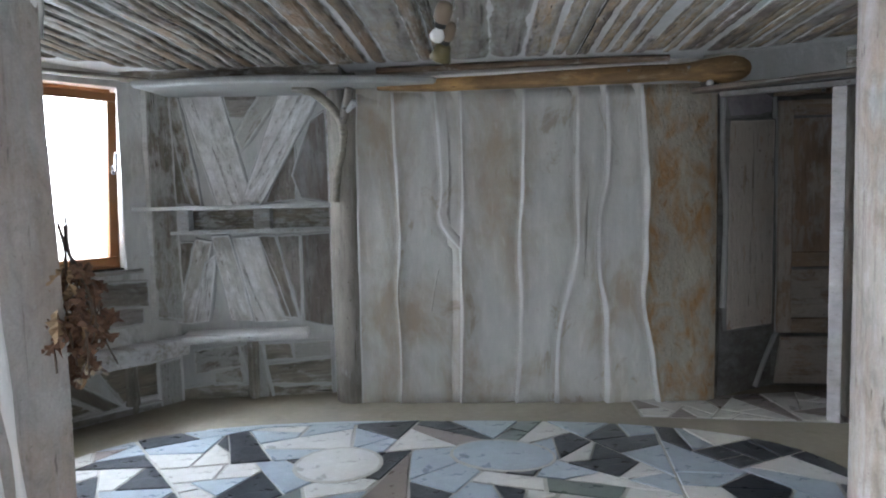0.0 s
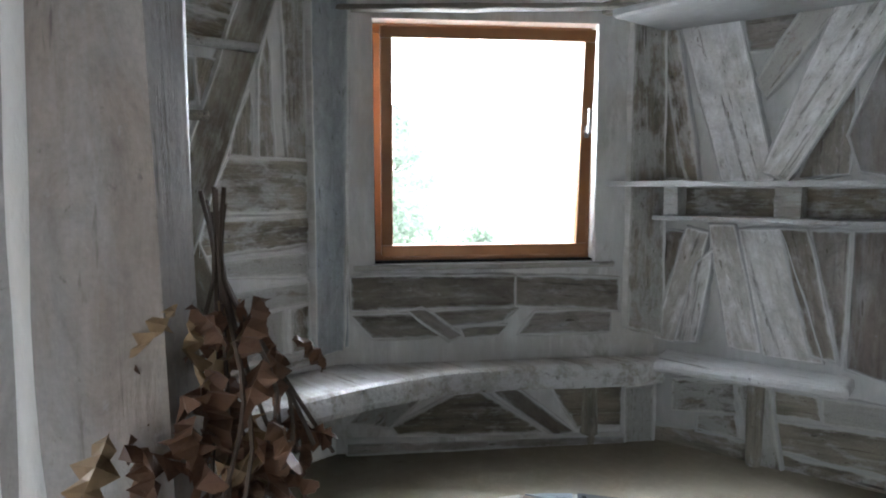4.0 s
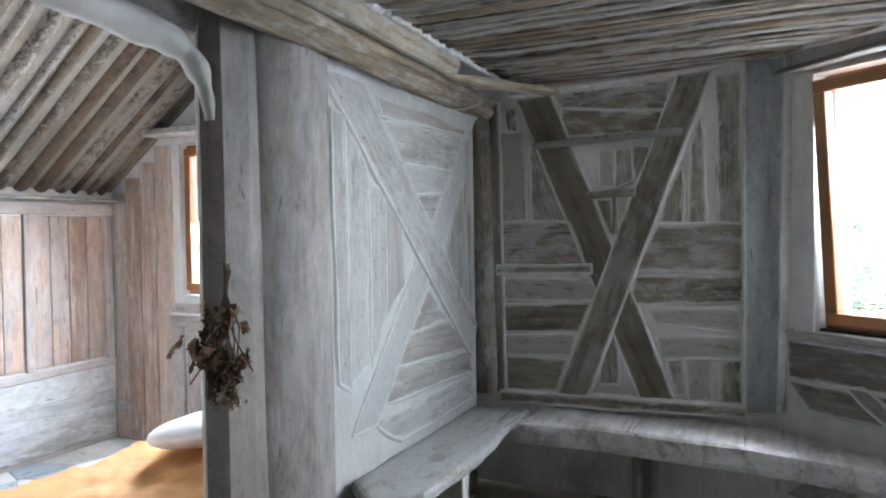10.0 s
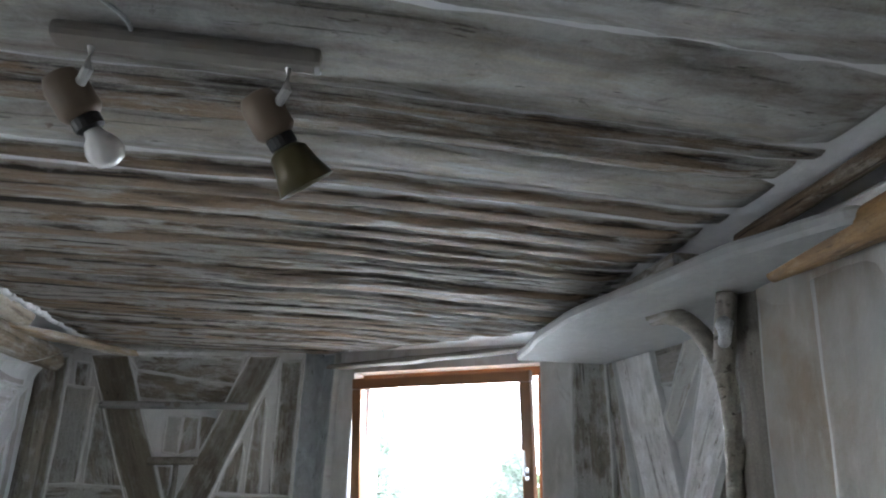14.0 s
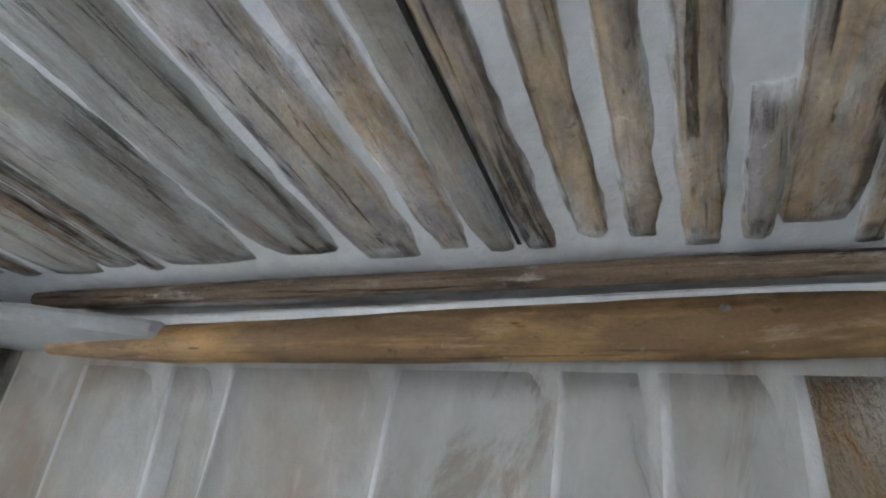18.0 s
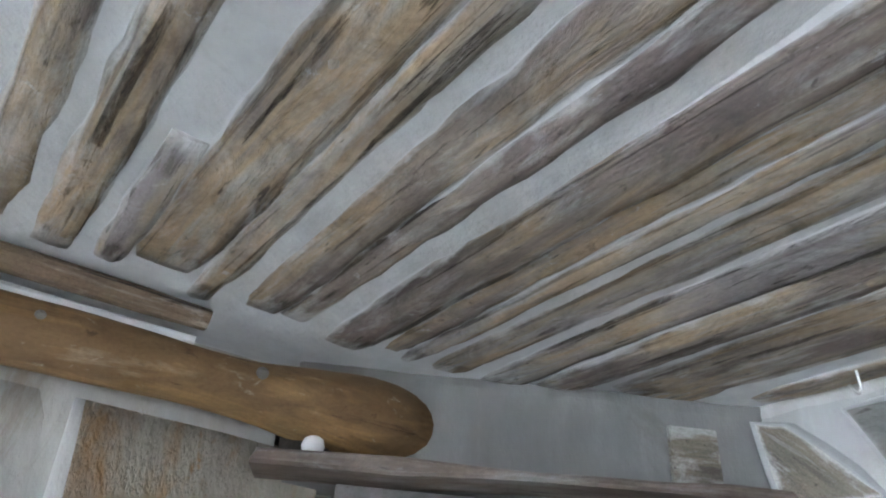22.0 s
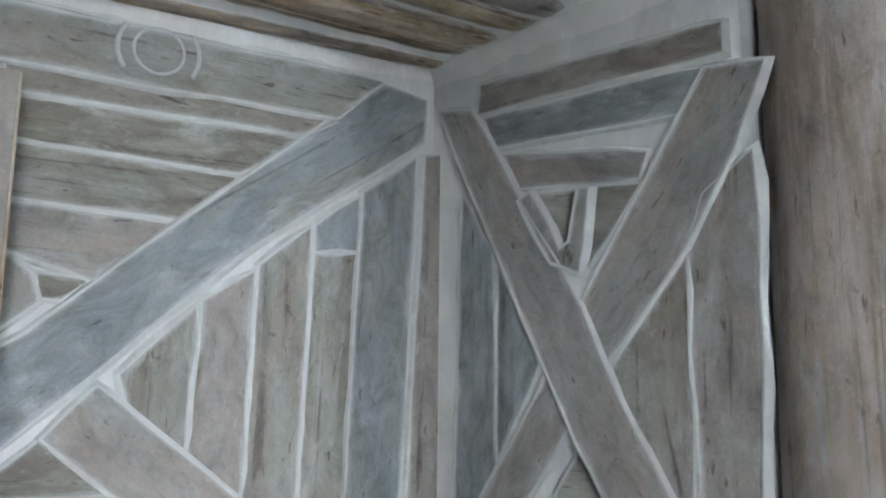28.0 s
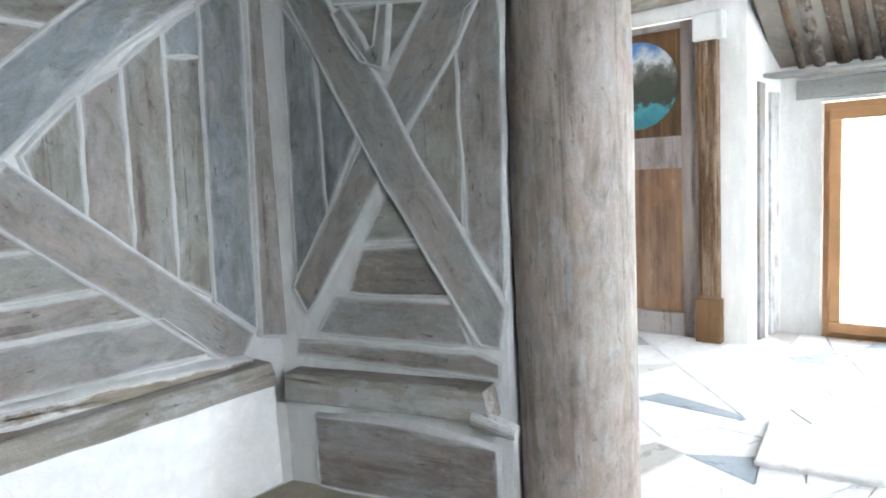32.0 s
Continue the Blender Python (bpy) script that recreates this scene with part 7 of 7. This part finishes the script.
bed = thing("daybed", (0.9, 1.6, 0.0), "low daybed with a rumpled orange cover", "bed")
part("frame", box_bm(-0.05, 1.88, 1.20, 1.92, 0.0, 0.30, 0.01), M["wood_pale"], bed)
cov = bmesh.new()
gx, gy = 130, 56
vs = []
for i in range(gx + 1):
    row = []
    for j in range(gy + 1):
        x, y = -0.06 + 1.97 * i / gx, 1.165 + 0.775 * j / gy
        edge = min(i, gx - i, (j, gy - j)[j > gy / 2])
        drop = 0.0 if edge > 4 else (0.035, 0.022, 0.012, 0.006, 0.002)[edge]
        z = 0.50 - drop + 0.018 * noise.noise(Vector((x * 5, y * 6, 1))) + 0.009 * noise.noise(Vector((x * 16, y * 19, 4))) + 0.011 * max(0.0, noise.noise(Vector((x * 14 + y * 22, y * 9 - x * 4, 9))) - 0.15) + 0.004 * noise.noise(Vector((x * 40, y * 46, 2)))
        row.append(cov.verts.new((x, y, z)))
    vs.append(row)
for i in range(gx):
    for j in range(gy):
        cov.faces.new((vs[i][j], vs[i + 1][j], vs[i + 1][j + 1], vs[i][j + 1])).smooth = True
rim = [vs[i][0] for i in range(gx + 1)] + [vs[gx][j] for j in range(1, gy + 1)] + [vs[i][gy] for i in range(gx - 1, -1, -1)] + [vs[0][j] for j in range(gy - 1, 0, -1)]
low = [cov.verts.new((v.co.x, v.co.y, 0.22 + 0.02 * math.sin(k * 0.9))) for k, v in enumerate(rim)]
for k in range(len(rim)):
    cov.faces.new((rim[k - 1], rim[k], low[k], low[k - 1])).smooth = True
part("cover", cov, M["orange_cloth"], bed, "rumpled orange bedspread")
pbm = bmesh.new()
bmesh.ops.create_uvsphere(pbm, u_segments=28, v_segments=16, radius=1)
for v in pbm.verts:
    x, y, z = v.co
    k = 1 - 0.35 * (abs(x) ** 4 + abs(y) ** 4) / 2
    sx = math.copysign(abs(x) ** 0.55, x)
    sy = math.copysign(abs(y) ** 0.55, y)
    v.co = (sx * 0.29 + 0.004 * noise.noise(Vector((x * 6, y * 6, 2))), sy * 0.18, z * 0.06 * k)
pillow = part("pillow", pbm, M["white_cloth"], at=pose(0.99, 1.54, 0.59, 5, -5, 16), smooth=True)
tagged(pillow, "small white cushion lying on an orange cover", "pillow")


mat_bm = slab_bm([(-0.27, -0.24), (0.25, -0.27), (0.28, 0.22), (-0.24, 0.25)], 0.022, 0.006, 0.08, 0.006, 31.0)
mat_ob = part("floor_mat", mat_bm, M["rag"], at=pose(3.28, 1.50, 0.012, 0, 0, 12))
tagged(mat_ob, "pale grey mottled mat on the hall flagstones", "mat")


# ---------------- outside ----------------
gnd = part("ground", box_bm(-400, 400, -400, 400, -0.6, -0.35), M["grass"])
tagged(gnd, "meadow ground outside, coloured pale for the glare", "ground", kind="structure")


def garden_tree(place, height, reach, leaves, seed, label):
    """A young tree: trunk, limbs, and a pointed crown of many small sprays gathered in clumps."""
    rs = random.Random(seed)
    ob = thing("tree", place, label, "tree", group="young trees in the garden")
    at = Matrix.Translation(place)
    part("trunk", cyl_bm(0.009 * height, 0.003 * height, height * 0.9, 8), M["bark"], ob, at=at)
    bm = bmesh.new()
    for c in range(96):
        f = rs.random() ** 1.25
        a = rs.uniform(0, 6.283)
        r = reach * (1.03 - f) * rs.uniform(0.0, 1.0) ** 0.7
        tip = Vector((r * math.cos(a), r * math.sin(a), height * (0.08 + 0.9 * f) - 0.1 * r))
        if c % 3 == 0:
            part("limb", tube_bm([(0, 0, tip.z - 0.1 * r), tip * 0.6 + Vector((0, 0, 0.35 * tip.z)), tip], [0.018, 0.012, 0.004], 5), M["bark"], ob, at=at)
        spread = 0.05 + 0.20 * (1 - f)
        for k in range(leaves // 96):
            q = tip + Vector((rs.gauss(0, spread), rs.gauss(0, spread), rs.gauss(0, spread * 0.55)))
            d = Vector((rs.gauss(0, 1), rs.gauss(0, 1), rs.gauss(-0.3, 0.6))).normalized()
            w = d.cross(Vector((rs.gauss(0, 1), rs.gauss(0, 1), rs.gauss(0, 1)))).normalized() * rs.uniform(0.010, 0.020)
            ln = rs.uniform(0.06, 0.12)
            bm.faces.new([bm.verts.new(q), bm.verts.new(q + d * ln * 0.5 + w), bm.verts.new(q + d * ln), bm.verts.new(q + d * ln * 0.5 - w)])
    part("crown", bm, M["spruce"], ob, at=at)
    return ob


garden_tree((-3.9, 6.9, -0.35), 2.8, 1.9, 15000, 1, "young green spruce outside the window")
garden_tree((-4.4, 6.0, -0.35), 2.3, 1.6, 12000, 2, "bushy pale green young tree in the garden")
garden_tree((-4.8, 4.3, -0.35), 2.9, 1.6, 12000, 3, "bushy green spruce close to the house")
garden_tree((-6.3, 8.4, -0.35), 4.2, 1.5, 16000, 4, "taller pale green spruce standing behind the bushes")
garden_tree((-3.7, 8.3, -0.35), 1.15, 1.1, 7000, 5, "low pale green shrub beside the boulders")
hb = bmesh.new()
ring = [(70 * math.cos(radians(100 + 8 * k)), 70 * math.sin(radians(100 + 8 * k))) for k in range(23)]
for (xa, ya), (xb, yb) in zip(ring, ring[1:]):
    hb.faces.new([hb.verts.new(v) for v in ((xa, ya, -1), (xb, yb, -1), (xb, yb, 40), (xa, ya, 40))])
bd = part("backdrop", hb, M["haze"])
tagged(bd, "bright hazy white sky beyond the garden", "backdrop", kind="structure")
for k in range(5):
    bm = bmesh.new()
    bmesh.ops.create_icosphere(bm, subdivisions=3, radius=0.35)
    for v in bm.verts:
        v.co *= 1 + 0.25 * noise.noise(v.co * 3 + Vector((k * 5, 0, 0)))
        v.co.z *= 0.6
    st = part("garden_stone", bm, M["rock"], at=Matrix.Translation((-4.2 - k * 0.75, 7.2 + 0.4 * (k % 2) + k * 0.35, -0.25)), smooth=True)
    tagged(st, "pale rounded boulder in the garden", "boulder", group="boulders in the garden")

# ---------------- stone mosaic and flagstones ----------------
def split(poly, rs, limit):
    """Breaks a convex outline by straight cuts into angular shards."""
    area = abs(sum(poly[i - 1].x * poly[i].y - poly[i].x * poly[i - 1].y for i in range(len(poly)))) / 2
    if area < limit * rs.uniform(0.3, 1.7):
        return [poly]
    c = sum(poly, Vector((0, 0))) / len(poly)
    far = max(poly, key=lambda v: (v - c).length) - c
    turn = math.atan2(far.y, far.x) + rs.gauss(0, 0.45)
    n = Vector((math.cos(turn), math.sin(turn)))
    mid = c + n * rs.uniform(-0.15, 0.15) * far.length
    a, b = [], []
    for v, w in zip(poly, poly[1:] + poly[:1]):
        dv, dw = (v - mid).dot(n), (w - mid).dot(n)
        (a if dv > 0 else b).append(v)
        if (dv > 0) != (dw > 0):
            x = v.lerp(w, dv / (dv - dw))
            a.append(x)
            b.append(x)
    out = []
    for part_ in (a, b):
        if len(part_) >= 3:
            out += split(part_, rs, limit)
    return out


def stone(poly, z, rs, mats, parent, gap, name="stone"):
    c = sum(poly, Vector((0, 0))) / len(poly)
    loc = []
    for v in poly:
        d = v - c
        loc.append(tuple(d * max(0.2, 1 - gap / max(d.length, 0.02))))
    bm = slab_bm(loc, 0.010 + rs.uniform(0, 0.002), 0.003, 0.16, 0.010, rs.uniform(0, 99))
    return part(name, bm, M[rs.choice(mats)], parent, at=Matrix.Translation((c.x, c.y, z)))


rs = random.Random(47)
CX, CY, RX, RY = 2.45, 3.62, 2.04, 1.03
ell = []
for k in range(40):
    a = 2 * math.pi * k / 40
    ca, sa = math.cos(a), math.sin(a)
    ell.append(Vector((CX + RX * math.copysign(abs(ca) ** 0.72, ca), CY + RY * math.copysign(abs(sa) ** 0.72, sa))))
bed_bm = bmesh.new()
bed_bm.faces.new([bed_bm.verts.new((v.x, v.y, 0.004)) for v in ell])
mosaic = part("floor_mosaic", bed_bm, M["grout"])
tagged(mosaic, "oval mosaic of broken slate and marble shards", "mosaic floor", kind="structure")
PAL = ["slate", "slate", "slate_blue", "slate", "slate", "slate", "slate_blue", "slate_blue", "slate_blue", "marble", "marble", "marble", "stone_green", "stone_brown", "flag", "flag"]
for poly in split(ell, rs, 0.075):
    stone(poly, 0.0, rs, PAL, mosaic, 0.012, "shard")
oval = [(0.27 * math.cos(0.35 * k), 0.20 * math.sin(0.35 * k)) for k in range(18)]
part("shard", slab_bm(oval, 0.016, 0.003, 0.2, 0.004, 3.0), M["slate_blue"], mosaic, "large pale blue oval stone", at=Matrix.Translation((2.79, 4.09, 0.0)) @ Matrix.Rotation(radians(-14), 4, "Z"))
part("shard", slab_bm([(1.06 * x, 1.12 * y) for x, y in oval], 0.0142, 0.002, 0.2, 0.004, 3.0), M["grout"], mosaic, at=Matrix.Translation((2.79, 4.09, 0.0)) @ Matrix.Rotation(radians(-14), 4, "Z"))
part("shard", slab_bm([(0.80 * x, 1.08 * y) for x, y in oval], 0.0165, 0.003, 0.12, 0.012, 8.0), M["marble"], mosaic, "large cream round stone", at=Matrix.Translation((1.94, 3.96, 0.0)))
part("shard", slab_bm([(0.87 * x, 1.20 * y) for x, y in oval], 0.0146, 0.002, 0.12, 0.012, 8.0), M["grout"], mosaic, at=Matrix.Translation((1.94, 3.96, 0.0)))
flags = bmesh.new()
flags.faces.new([flags.verts.new(v) for v in ((3.65, 4.72, 0.003), (5.6, 4.5, 0.003), (5.6, 5.36, 0.003), (3.65, 5.06, 0.003))])
flag1 = part("floor_flags", flags, M["grout"])
tagged(flag1, "pale flagstones before the doorway", "floor", kind="structure")
for poly in split([Vector(v) for v in ((3.66, 4.73), (5.58, 4.52), (5.58, 5.35), (3.66, 5.05))], rs, 0.05):
    stone(poly, 0.0, rs, ["flag", "flag", "marble", "stone_brown"], flag1, 0.010, "flagstone")
hf = bmesh.new()
hf.faces.new([hf.verts.new(v) for v in ((-0.14, -0.44, 0.003), (5.38, -0.44, 0.003), (5.38, 2.35, 0.003), (-0.14, 2.35, 0.003))])
flag2 = part("floor_hall", hf, M["white_plaster"])
tagged(flag2, "pale flagstone floor of the bright hall", "floor", kind="structure")
for poly in split([Vector(v) for v in ((-0.12, -0.43), (3.97, -0.43), (5.37, 0.0), (5.37, 2.34), (-0.12, 2.34))], rs, 0.11):
    stone(poly, 0.0, rs, ["hall_flag"] * 7 + ["flag", "slate_blue"], flag2, 0.006, "flagstone")
